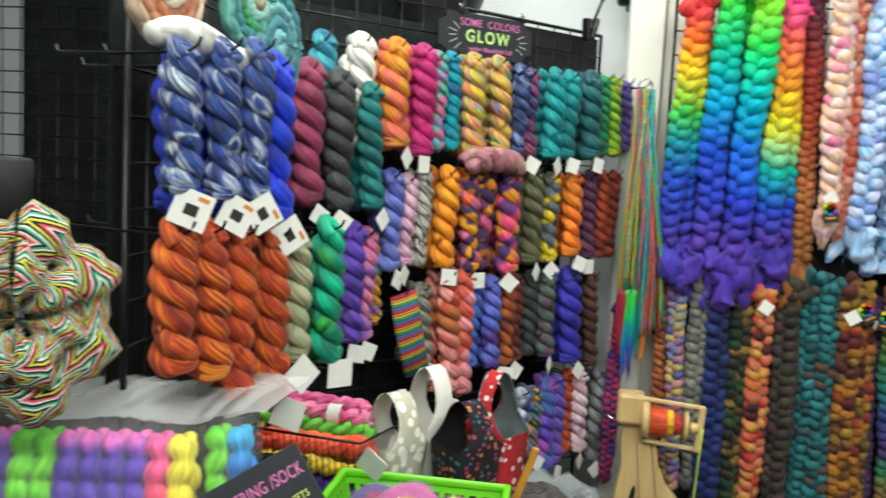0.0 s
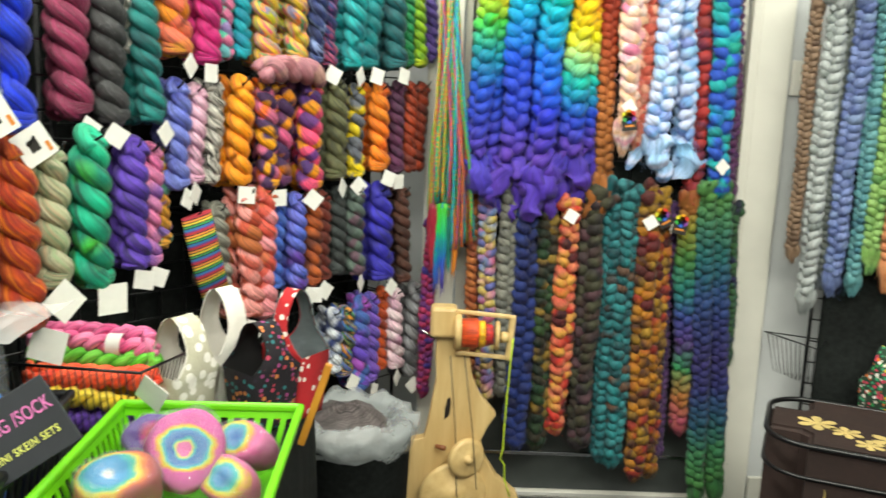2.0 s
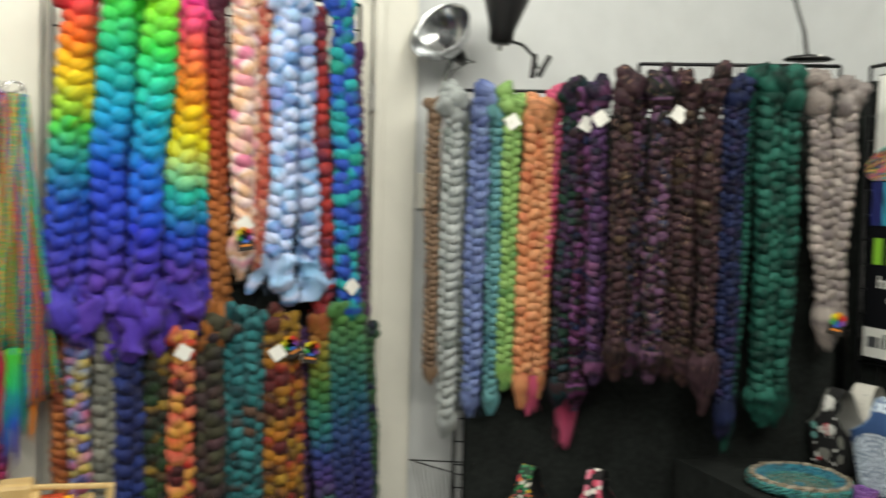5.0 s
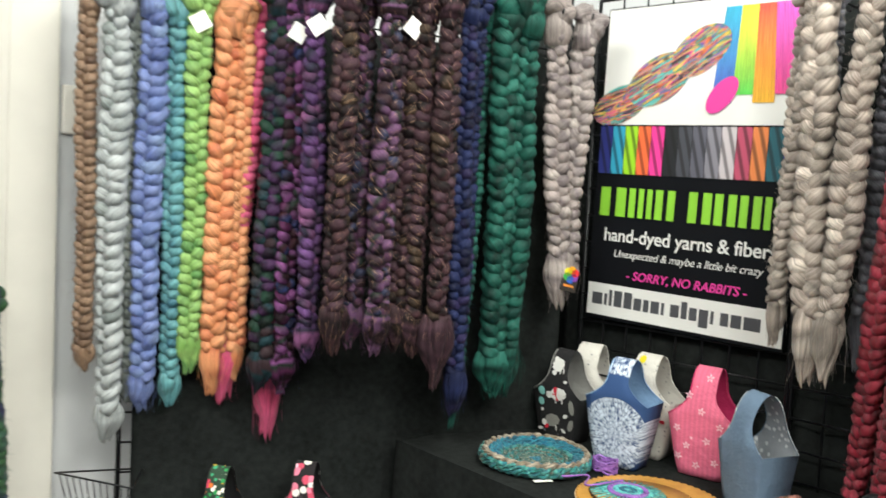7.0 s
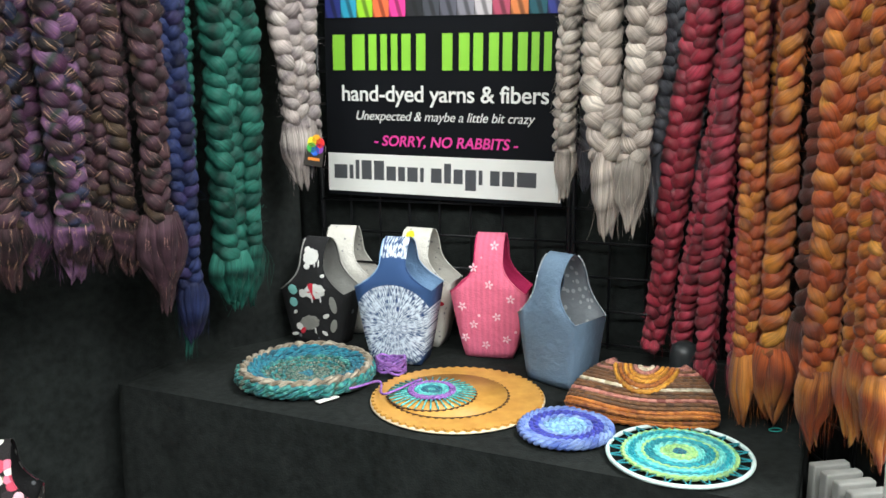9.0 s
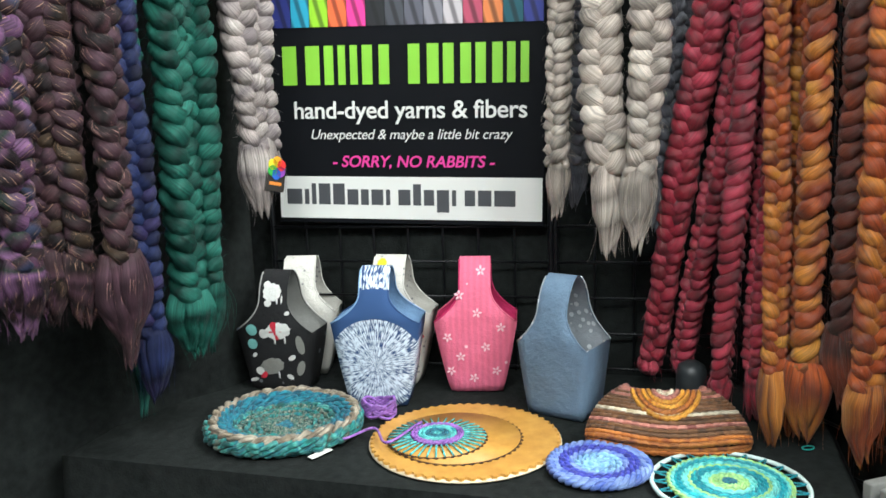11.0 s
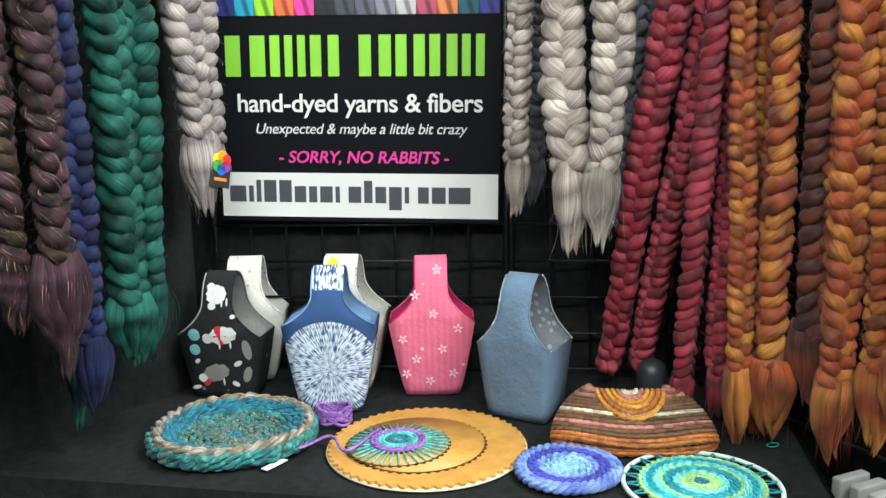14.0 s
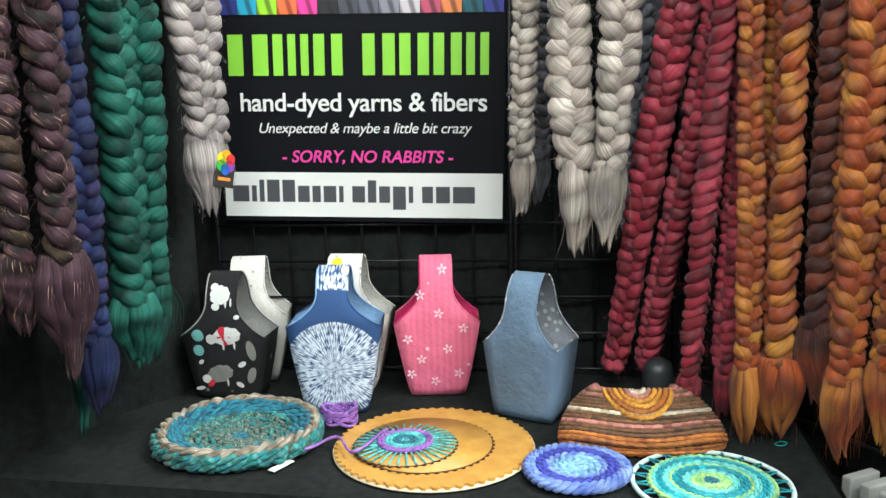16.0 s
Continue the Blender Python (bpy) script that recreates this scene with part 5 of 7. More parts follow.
for u, z in ((-0.03, 0.20), (0.012, 0.245), (0.004, 0.165), (-0.055, 0.115), (0.05, 0.135), (-0.03, 0.075), (0.02, 0.095), (0.04, 0.045), (-0.005, 0.03), (-0.05, 0.045)):
    for k in range(5):
        a = 1.257 * k + u * 30
        print_patch(bag, front, u + 0.0058 * math.cos(a), z + 0.0058 * math.sin(a), 0.0042, 0.0022, BLOSSOM, math.degrees(a), 8)
cloth_bag(pose(2.28, 1.671, TABLE, 0, 0, FACE), "faded grey-blue denim project bag with print lining", 0.118, 0.152, 0.135, 0.258, 0.058, 0.110, DENIM, GREYPRINT, -25)


# ---- woven mats, loom and hat on the table ----
def rope_ring(r, z, thick, turns, rise=0.0, squash=1.0, phase=0.0, n=None, wob=0.0, loose=0.3):
    """A ring of two-ply rope, its plies wound round each other."""
    s = Soup()
    n = n or int(r * 1500) + 24
    for k in (0, 1):
        pts = []
        for i in range(n + 1):
            a = 2 * math.pi * i / n
            b = turns * a + math.pi * k + phase
            rr = r + thick * 0.45 * math.cos(b) + wob * math.sin(3 * a + phase)
            pts.append((rr * math.cos(a), rr * math.sin(a) * squash, z + thick * 0.45 * math.sin(b) + rise * math.sin(a)))
        s.tube(pts, [thick * 0.62 * (1 + 0.22 * loose * math.sin(17 * 6.283 * i / n + k * 2 + phase) * math.sin(5 * 6.283 * i / n + phase)) for i in range(n + 1)], 7, caps=False, front=(0, 0, 1))
    return ruffle(s, thick * 0.45 * loose, phase * 7, 110.0).mesh("coil")


def coil_mat(m, label, rings, loose=0.08):
    root = new("woven_mat")
    root.matrix_world = m
    tagged(root, label, "woven mat")
    for r, z, th, mat in rings:
        piece("coil", rope_ring(r, z, th, max(6, int(r * (130 if loose > 0.5 else 240))), phase=r * 90, wob=0.0006 + 0.0028 * loose, loose=loose), mat, root)
    return root


def handspun(name, palette, patch):
    return fibre(name, shade(palette, 0.78, 0.92), patch=patch, strands=9, depth=0.6, along=40.0, rough=0.85)


TEALS = handspun("teal_handspun", ("#0f5a58", "#2aa096", "#1c7284", "#5cbcae", "#148078", "#6a7a68"), 16)
TURQ = handspun("turquoise_handspun", ("#106078", "#1880a0", "#28a0b8", "#146888"), 14)
TWEED = handspun("green_tweed", ("#123c38", "#48907c", "#1c5c54", "#c0c4ac", "#1c4c48", "#287c80"), 40)
RIMY = handspun("oatmeal_and_brown_handspun", ("#a89880", "#ccc0a8", "#8c7a64", "#b8a88c"), 12)
coil_mat(pose(2.128, 2.160, TABLE) @ Matrix.Diagonal((0.90, 0.90, 0.85, 1)), "teal hand-woven bowl mat with an oatmeal rim",
         [(0.010, 0.008, 0.008, TURQ), (0.022, 0.008, 0.007, TWEED), (0.033, 0.008, 0.007, TWEED), (0.044, 0.009, 0.007, TWEED), (0.055, 0.009, 0.007, TEALS), (0.066, 0.010, 0.007, TWEED), (0.077, 0.011, 0.007, TEALS), (0.087, 0.013, 0.007, TWEED), (0.097, 0.016, 0.008, TEALS), (0.107, 0.020, 0.008, TURQ), (0.117, 0.025, 0.009, TURQ), (0.127, 0.031, 0.009, TURQ), (0.138, 0.035, 0.010, RIMY), (0.146, 0.026, 0.010, TEALS), (0.146, 0.015, 0.010, TEALS), (0.138, 0.008, 0.009, TEALS)], 1.0)
BLUE1, BLUE2, BLUE3 = fibre("denim_blue_yarn", ("#4c64b0", "#6c84c4", "#8098cc"), patch=10, strands=5), fibre("royal_yarn", ("#2c3494", "#3840a8", "#20287c"), patch=8, strands=5), fibre("sky_yarn", ("#6c9cc8", "#88b4d4", "#5c80b8"), patch=10, strands=5)
coil_mat(pose(2.03, 1.605, TABLE), "small blue woven coaster mat",
         [(0.010, 0.007, 0.008, BLUE3), (0.022, 0.007, 0.007, BLUE3), (0.033, 0.008, 0.007, BLUE3), (0.042, 0.009, 0.007, BLUE1), (0.051, 0.010, 0.007, BLUE2), (0.059, 0.010, 0.007, BLUE2), (0.067, 0.010, 0.007, BLUE1), (0.075, 0.009, 0.008, BLUE1)])
WOODY = wood("laser_cut_birch", "#c89848", "#a87830", 4)
PALE_EDGE = plain("pale_wood_edge", "#d8c8a8", 0.6, vary=0.1)
BURN = plain("burnt_wood", "#3a2412", 0.8, vary=0.2)


def notched_disc(name, r, thick, teeth, depth):
    """A flat disc with square notches cut all round its rim."""
    bm = bmesh.new()
    ring = []
    for i in range(teeth * 4):
        a = 2 * math.pi * i / (teeth * 4)
        rr = r if (i % 4) in (0, 1) else r - depth
        ring.append(bm.verts.new((rr * math.cos(a), rr * math.sin(a), 0)))
    f = bm.faces.new(ring)
    ex = bmesh.ops.extrude_face_region(bm, geom=[f])
    bmesh.ops.translate(bm, vec=(0, 0, thick), verts=[e for e in ex["geom"] if isinstance(e, bmesh.types.BMVert)])
    bmesh.ops.recalc_face_normals(bm, faces=bm.faces[:])
    me = bpy.data.meshes.new(name)
    bm.to_mesh(me)
    bm.free()
    return me


loom = new("round_loom")
loom.matrix_world = pose(2.115, 1.83, TABLE, 0, 0, 0)
tagged(loom, "round wooden weaving loom with a teal yarn sunburst", "weaving loom")
piece("backing", lathe("backing", [(0, 0), (0.163, 0), (0.164, 0.003), (0.0, 0.0031)], 64), PALE_EDGE, loom)
piece("board", notched_disc("board", 0.162, 0.0045, 56, 0.006), WOODY, loom, pose(0, 0, 0.0032))
piece("inner_ring", notched_disc("inner_ring", 0.114, 0.0012, 48, 0.004), BURN, loom, pose(-0.006, 0.014, 0.0079))
piece("inner_board", lathe("inner_board", [(0.109, 0.0), (0.109, 0.0030), (0.0, 0.0031)], 56), WOODY, loom, pose(-0.006, 0.014, 0.0079))
piece("small_ring", notched_disc("small_ring", 0.086, 0.0012, 40, 0.004), BURN, loom, pose(-0.020, 0.044, 0.0112))
piece("small_board", lathe("small_board", [(0.081, 0.0), (0.081, 0.0026), (0.0, 0.0027)], 56), WOODY, loom, pose(-0.020, 0.044, 0.0112))
SPOKE = fibre("spoke_yarn", ("#3c98a0", "#64c0b8", "#2c8890"), patch=3, strands=3)
VIOLET = fibre("violet_yarn", ("#7c4ca0", "#9464b4", "#643c8c"), patch=6, strands=4)
spoke = Soup()
spoke.tube([(0.02, 0, 0.003), (0.055, 0, 0.0042), (0.083, 0, 0.001)], 0.0017, 6, front=(0, 0, 1))
spoke_mesh = spoke.mesh("spoke")
for i in range(36):
    piece("spoke", spoke_mesh, SPOKE, loom, pose(-0.020, 0.044, 0.0138, 0, 0, i * 10))
for r, mt in ((0.042, VIOLET), (0.037, VIOLET), (0.030, SPOKE), (0.024, SPOKE), (0.017, TURQ), (0.011, TURQ), (0.005, SPOKE)):
    piece("weft", rope_ring(r, 0.0, 0.0038, 12), mt, loom, pose(-0.020, 0.044, 0.020))
tailyarn = Soup()
tailyarn.tube([(-0.035 + 0.05 * math.cos(a) * (1 - a / 14), 0.075 + 0.014 * a, 0.026 - 0.0012 * a) for a in np.linspace(0.2, 9, 40)], 0.0024, 6, front=(0, 0, 1))
piece("loose_yarn", tailyarn.mesh("loose_yarn"), VIOLET, loom)
ball = Soup()
rng = random.Random(4)
for k in range(7):
    a0, b0 = rng.uniform(0, 6.28), rng.uniform(-0.5, 0.5)
    ball.tube([(0.024 * math.cos(a + a0), 0.03 * math.sin(a + a0), 0.016 + 0.010 * math.sin(a * 2 + b0) + 0.002 * k) for a in np.linspace(0, 5.8, 24)], 0.0032, 6, front=(0, 0, 1))
thing("yarn_tangle", ball.mesh("yarn_tangle"), VIOLET, pose(2.20, 2.005, TABLE), "loose tangle of violet yarn on the table", "yarn", kind="stuff")
# the flat mat in an open ring
AQUA, LIMEY, TEALY = fibre("aqua_yarn", ("#58bcb4", "#7cd0c8", "#40a8a4"), patch=8, strands=5), fibre("lime_yarn", ("#8cc06c", "#a8d084", "#70b078"), patch=8, strands=5), fibre("deep_teal_yarn", ("#1c98a4", "#148090", "#30acb4"), patch=8, strands=5)
ringmat = coil_mat(pose(1.995, 1.415, TABLE), "round aqua and lime weaving stretched in a white hoop",
                   [(0.007, 0.006, 0.006, TURQ)] + [(0.012 + 0.0050 * i, 0.006, 0.0044, (LIMEY, LIMEY, LIMEY, LIMEY, AQUA, AQUA, TEALY, TEALY, TEALY, LIMEY, AQUA, AQUA, TEALY, TEALY, AQUA, LIMEY)[i]) for i in range(16)])
hoop = Soup()
hoop.tube([(0.111 * math.cos(a), 0.111 * math.sin(a), 0.005) for a in np.linspace(0, 2 * math.pi, 64)], 0.0036, 8, caps=False, front=(0, 0, 1))
piece("hoop", hoop.mesh("hoop"), plain("pale_hoop", "#c8dcd8", 0.6), ringmat)
for i in range(44):
    a, b = 2 * math.pi * i / 44, 2 * math.pi * (i + (0.5 if i % 2 else -0.5)) / 44
    t = Soup()
    t.tube([(0.090 * math.cos(a), 0.090 * math.sin(a), 0.006), (0.112 * math.cos(b), 0.112 * math.sin(b), 0.007)], 0.0014, 5, front=(0, 0, 1))
    piece("lacing", t.mesh("lacing"), TEALY, ringmat)
# crocheted hat lying folded
hat = new("crochet_hat")
hat.matrix_world = pose(2.165, 1.495, TABLE, 0, 0, FACE)
tagged(hat, "brown and orange crocheted hat lying folded flat", "hat")
HAT = {k: fibre("hat_" + k, shade(v, 0.94), patch=9, strands=5, depth=0.5) for k, v in dict(rim=("#a85c1c", "#c4782c", "#8c4818"), brown=("#5c3c20", "#7c5430", "#4c3018"), cream=("#d8c8a8", "#ece0c8", "#b8a888"), gold=("#d88c20", "#e8a838", "#c07018"), rose=("#b06858", "#c88878", "#8c4c44")).items()}


def hat_row(u, a):
    """The folded hat's upper side: u runs from the brim to the crown, a round the front."""
    hw = 0.130 - 0.062 * u ** 1.7
    d = 0.046 * (1 - 0.45 * u)
    dip = 0.010 * (1 - u) * math.cos(2 * a) * math.sin(a) ** 2
    return (hw * math.cos(a), -0.032 + 0.098 * u - d * math.sin(a), 0.030 + 0.036 * math.sin(1.6 * u) + dip - 0.016 * (1 - u) * (1 - math.sin(a)))


def crochet(rows, stitches, r=0.0038):
    """One round of chunky stitches along a path given as a function of an angle."""
    s = Soup()
    for ply in (0, 1):
        pts = []
        for i in range(97):
            a = math.pi * (-0.12 + 1.24 * i / 96)
            x, y, z = rows(a)
            b = stitches * a + math.pi * ply
            pts.append((x + 0.0016 * math.cos(b), y - 0.0016 * math.sin(b), z + 0.0026 * math.sin(b)))
        s.tube(pts, r, 6, front=(0, 0, 1))
    return s.mesh("crochet_round")


skin = [[hat_row(i / 14, math.pi * (-0.15 + 1.3 * j / 24)) for j in range(25)] for i in range(15)]
piece("knit_body", mesh_of("knit_body", [(x, y + 0.002, z - 0.002) for row in skin for x, y, z in row], [(i * 25 + j, i * 25 + j + 1, (i + 1) * 25 + j + 1, (i + 1) * 25 + j) for i in range(14) for j in range(24)], [((0, 0), (0.1, 0), (0.1, 0.1), (0, 0.1))] * (14 * 24)), HAT["brown"], hat)
for k, mt in enumerate(("rim", "rim", "brown", "brown", "rose", "brown", "brown", "cream", "brown", "brown", "brown", "brown", "rose", "brown", "rose", "rose")):
    piece("crochet_round", crochet(lambda a, u=k / 15: hat_row(u, a), 26), HAT[mt], hat)
for z, grow in ((0.006, 1.0), (0.012, 1.01)):
    piece("crochet_round", crochet(lambda a: (0.128 * grow * math.cos(a), -0.030 - 0.044 * math.sin(a), z), 26), HAT["rim"], hat)
piece("inner_fold", lathe("inner_fold", [(0.0, 0.0), (0.9, 0.0), (1.0, 0.012)], 32), HAT["brown"], hat, pose(0, -0.012, 0.008) @ Matrix.Diagonal((0.120, 0.052, 1, 1)))
for r, mt in ((0.010, "cream"), (0.018, "rose"), (0.026, "gold"), (0.034, "gold"), (0.042, "rim"), (0.050, "gold")):
    # the sunburst worked into the front of the crown
    arc = Soup()
    for ply in (0, 1):
        pts = []
        for a in np.linspace(0.02, math.pi - 0.02, 30):
            u, b = 1.0 - 0.62 * r * math.sin(a) / 0.050, 18 * a + math.pi * ply
            x, y, z = hat_row(u, math.pi / 2)
            pts.append((r * 1.1 * math.cos(a), y - 0.002 + 0.0016 * math.cos(b), z + 0.005 + 0.002 * math.sin(b)))
        arc.tube(pts, 0.0042, 6, front=(0, 0, 1))
    piece("crochet_arc", arc.mesh("crochet_arc"), HAT[mt], hat)
thing("small_bottle", lathe("small_bottle", [(0, 0), (0.026, 0), (0.028, 0.01), (0.028, 0.062), (0.024, 0.076), (0.012, 0.084), (0.0, 0.085)], 24), plain("smoky_plastic", "#2c3032", 0.45), pose(2.335, 1.44, TABLE), "dark grey plastic bottle behind the hat", "bottle")


thing("price_card", box("price_card", (0.045, 0.013, 0.0012), 0.0), CARD, pose(2.030, 2.060, TABLE + 0.0025, 0, 0, -28), "white paper price card under the teal mat", "price card")
marker = Soup()
marker.tube([(0.007 * math.cos(a), 0.011 * math.sin(a), 0.0016) for a in np.linspace(0, 2 * math.pi, 20)], 0.0011, 6, caps=False, front=(0, 0, 1))
thing("stitch_marker", marker.mesh("stitch_marker"), plain("teal_plastic", "#2c9c90", 0.4, bump=0), pose(2.151, 1.273, TABLE, 0, 0, 35), "small teal plastic stitch marker lying on the table", "stitch marker")


# ---- lamps, sign and things over the racks ----
g = Graph("lit_shade", 0.6)
g.color(lin("#f0ece0"))
g.b.inputs["Emission Color"].default_value = (1.0, 0.95, 0.85, 1)
g.b.inputs["Emission Strength"].default_value = 2.5
LAMP_GLOW = g.m
INSIDE = plain("brushed_reflector", "#b8babc", 0.22, 1.0, vary=0.1, scale=14, bump=0.05)


def cone_lamp(m, label, neck):
    """A black clip lamp: conical shade, knob, gooseneck and spring clamp."""
    root = new("clip_lamp")
    root.matrix_world = m
    tagged(root, label, "clip lamp", "clip lamps")
    piece("shade", lathe("shade", [(0.070, 0.135), (0.072, 0.136), (0.071, 0.128), (0.040, 0.035), (0.036, 0.0), (0.030, -0.008), (0.012, -0.010), (0.0, -0.010)], 28), BLACK_PLASTIC, root)
    piece("shade_inside", lathe("shade_inside", [(0.068, 0.134), (0.038, 0.036), (0.0, 0.03)], 28), LAMP_GLOW, root, None, "glowing white inside of the shade")
    piece("knob", lathe("knob", [(0, -0.03), (0.006, -0.03), (0.006, -0.008)], 12), CHROME, root)
    s = Soup()
    s.tube(neck, 0.0055, 8, front=(0, 1, 0.1))
    piece("gooseneck", s.mesh("gooseneck"), BLACK_PLASTIC, root)
    e = neck[-1]
    piece("clamp_jaw", box("clamp_jaw", (0.018, 0.03, 0.075), 0.006, (e[0] - 0.013, e[1], e[2] + 0.005)), BLACK_PLASTIC, root)
    piece("clamp_jaw", box("clamp_jaw", (0.018, 0.03, 0.075), 0.006), BLACK_PLASTIC, root, pose(e[0] + 0.020, e[1], e[2] + 0.008, 0, 22, 0))
    return root


cone_lamp(CORNER.stand(0.115, -0.06, 2.03, 6), "black clip lamp clamped to the grid", [(0.0, 0.03, 0.02), (0.03, 0.03, 0.01), (0.07, 0.02, 0.0), (0.105, 0.01, -0.03), (0.125, 0.0, -0.07)])
cone_lamp(SLANT.stand(1.31, -0.09, 2.08, -4), "black clip lamp clamped to the grid top", [(0.0, 0.03, 0.02), (-0.05, 0.03, 0.03), (-0.11, 0.02, 0.0), (-0.17, 0.0, -0.07), (-0.205, -0.01, -0.11)])
bowl = new("reflector_lamp")
bowl.matrix_world = CORNER.stand(-0.075, -0.03, 2.055) @ pose(0, 0, 0, 62, 0, -30)
tagged(bowl, "spun metal bowl reflector lamp aimed outwards", "reflector lamp")
piece("reflector", lathe("reflector", [(0.105, 0.0), (0.107, 0.002), (0.105, 0.004), (0.100, -0.012), (0.085, -0.045), (0.060, -0.072), (0.030, -0.085), (0.026, -0.087)], 40), INSIDE, bowl)
piece("socket", lathe("socket", [(0.0, -0.05), (0.020, -0.05), (0.024, -0.06), (0.026, -0.12), (0.018, -0.155), (0.0, -0.155)], 24), BLACK_PLASTIC, bowl)
piece("bulb", lathe("bulb", [(0.0, -0.008), (0.015, -0.012), (0.026, -0.028), (0.024, -0.045), (0.014, -0.058)], 20), INK_GREY, bowl, None, "unlit dark bulb")
wire = Soup()
wire.tube([(0.02, 0.0, -0.15), (0.07, -0.03, -0.13), (0.10, -0.09, -0.06), (0.08, -0.14, -0.03), (0.05, -0.16, -0.05)], 0.0022, 6, front=(0, 0, 1))
piece("cord", wire.mesh("cord"), BLACK_PLASTIC, bowl)
piece("bracket", box("bracket", (0.018, 0.16, 0.006), 0.002, (0.0, -0.08, -0.10)), INSIDE, bowl)
led = new("desk_lamp")
led.matrix_world = CORNER.stand(1.06, -0.08, 1.985)
tagged(led, "flat black work light resting on the grid top", "work light")
piece("head", lathe("head", [(0.0, 0.018), (0.3, 0.017), (0.8, 0.011), (1.0, 0.003), (0.97, 0.0), (0, 0)], 28), BLACK_PLASTIC, led, Matrix.Diagonal((0.075, 0.04, 1, 1)))
piece("switch", box("switch", (0.012, 0.003, 0.007), 0.001, (0.022, -0.037, 0.009)), INK_WHITE, led)
s = Soup()
s.tube([(-0.005, 0.0, 0.015), (-0.012, 0.01, 0.09), (-0.03, 0.03, 0.17), (-0.05, 0.05, 0.26), (-0.04, 0.06, 0.34)], 0.006, 8, front=(0, 1, 0))
piece("arm", s.mesh("arm"), BLACK_PLASTIC, led)

SLATE = plain("chalkboard", "#2b2e33", 0.75, vary=0.18, scale=14, bump=0.05)
CHALK_PINK, CHALK_GREEN, CHALK_WHITE = plain("chalk_pink", "#d878b4", 0.9), plain("chalk_green", "#c8e890", 0.9), plain("chalk_white", "#c8c8c0", 0.9)
glow = new("chalkboard_sign")
glow.matrix_world = SLANT.stand(0.505, -0.115, 1.812, -1.5)
tagged(glow, "chalkboard sign lettered in pink and green chalk", "chalkboard sign")
GW, GH = 0.375, 0.130
c = 0.03
piece("board", plank("board", [(c, 0), (GW - c, 0), (GW - c, c * 0.6), (GW, c), (GW, GH - c), (GW - c, GH - c * 0.6), (GW - c, GH), (c, GH), (c, GH - c * 0.6), (0, GH - c), (0, c), (c, c * 0.6)], 0.006), SLATE, glow)
lettering("writing", "SOME  COLORS", 0.032, CHALK_PINK, glow, pose(0.20, -0.0042, 0.102, 90, 0, 0), 0, 0.0002, space=1.1)
lettering("writing", "GLOW", 0.050, CHALK_GREEN, glow, pose(0.19, -0.0042, 0.062, 90, 0, 0), 0, 0.0014, space=1.3)
lettering("writing", "under Blacklight/UV", 0.019, CHALK_PINK, glow, pose(0.205, -0.0042, 0.026, 90, 0, 0), 0, 0.0002, space=1.15)
for sx, a, z in ((0.065, -35, 0.09), (0.052, -12, 0.076), (0.05, 5, 0.061), (0.055, 25, 0.045), (0.070, 40, 0.030), (0.325, -30, 0.034), (0.338, -12, 0.048), (0.338, 3, 0.063), (0.328, 22, 0.078)):
    piece("chalk_ray", box("chalk_ray", (0.032, 0.0004, 0.0025)), CHALK_WHITE, glow, pose(sx, -0.0036, z, 0, -a if sx < 0.2 else -a, 0))
for x in (0.085, 0.335):
    clip = piece("clip", box("clip", (0.022, 0.014, 0.014), 0.002, (x, -0.001, GH + 0.002)), BLACK_STEEL, glow)
    t = Soup()
    t.tube([(x - 0.006, 0, GH + 0.008), (x - 0.009, 0, GH + 0.024), (x - 0.003, 0, GH + 0.027), (x - 0.002, 0, GH + 0.009)], 0.0012, 5)
    piece("clip_wire", t.mesh("clip_wire"), CHROME, glow)
    t = Soup()
    t.tube([(x + 0.006, 0, GH + 0.008), (x + 0.009, 0, GH + 0.024), (x + 0.003, 0, GH + 0.027), (x + 0.002, 0, GH + 0.009)], 0.0012, 5)
    piece("clip_wire", t.mesh("clip_wire"), CHROME, glow)
thing("black_board", box("black_board", (0.40, 0.008, 0.30), 0.002, (0, 0, 0)), plain("black_foam_board", "#141518", 0.7, scale=8), SLANT.stand(1.04, -0.155, 1.80), "black board fixed behind the top of the grid", "board")


def torso_mesh():
    prof = [(0.0, 0.0), (0.10, 0.005), (0.115, 0.10), (0.10, 0.20), (0.12, 0.30), (0.135, 0.36), (0.12, 0.42), (0.06, 0.455), (0.045, 0.50), (0.04, 0.53), (0.0, 0.535)]
    me = lathe("torso_form", prof, 32)
    for v in me.vertices:
        wide = 1.0 + (0.45 if 0.3 < v.co.z < 0.44 else 0.1)
        v.co.x *= wide
        v.co.y *= 0.72
    return me


thing("torso_form", torso_mesh(), BLACK_PLASTIC, SLANT.stand(0.66, -0.33, 1.72), "glossy black display torso behind the grid", "display torso")
fur = Soup()
rng = random.Random(11)
for k in range(150):
    a, h = rng.uniform(0, 6.28), rng.uniform(-0.05, 0.06)
    p = np.array((0.105 * math.cos(a), 0.085 * math.sin(a), h))
    d = np.array((math.cos(a) * 0.04, math.sin(a) * 0.04, -0.02 + rng.uniform(-0.02, 0.03)))
    fur.tube([p, p + d * 0.6 + (rng.uniform(-0.01, 0.01),) * 3, p + d], [0.010, 0.008, 0.002], 6)
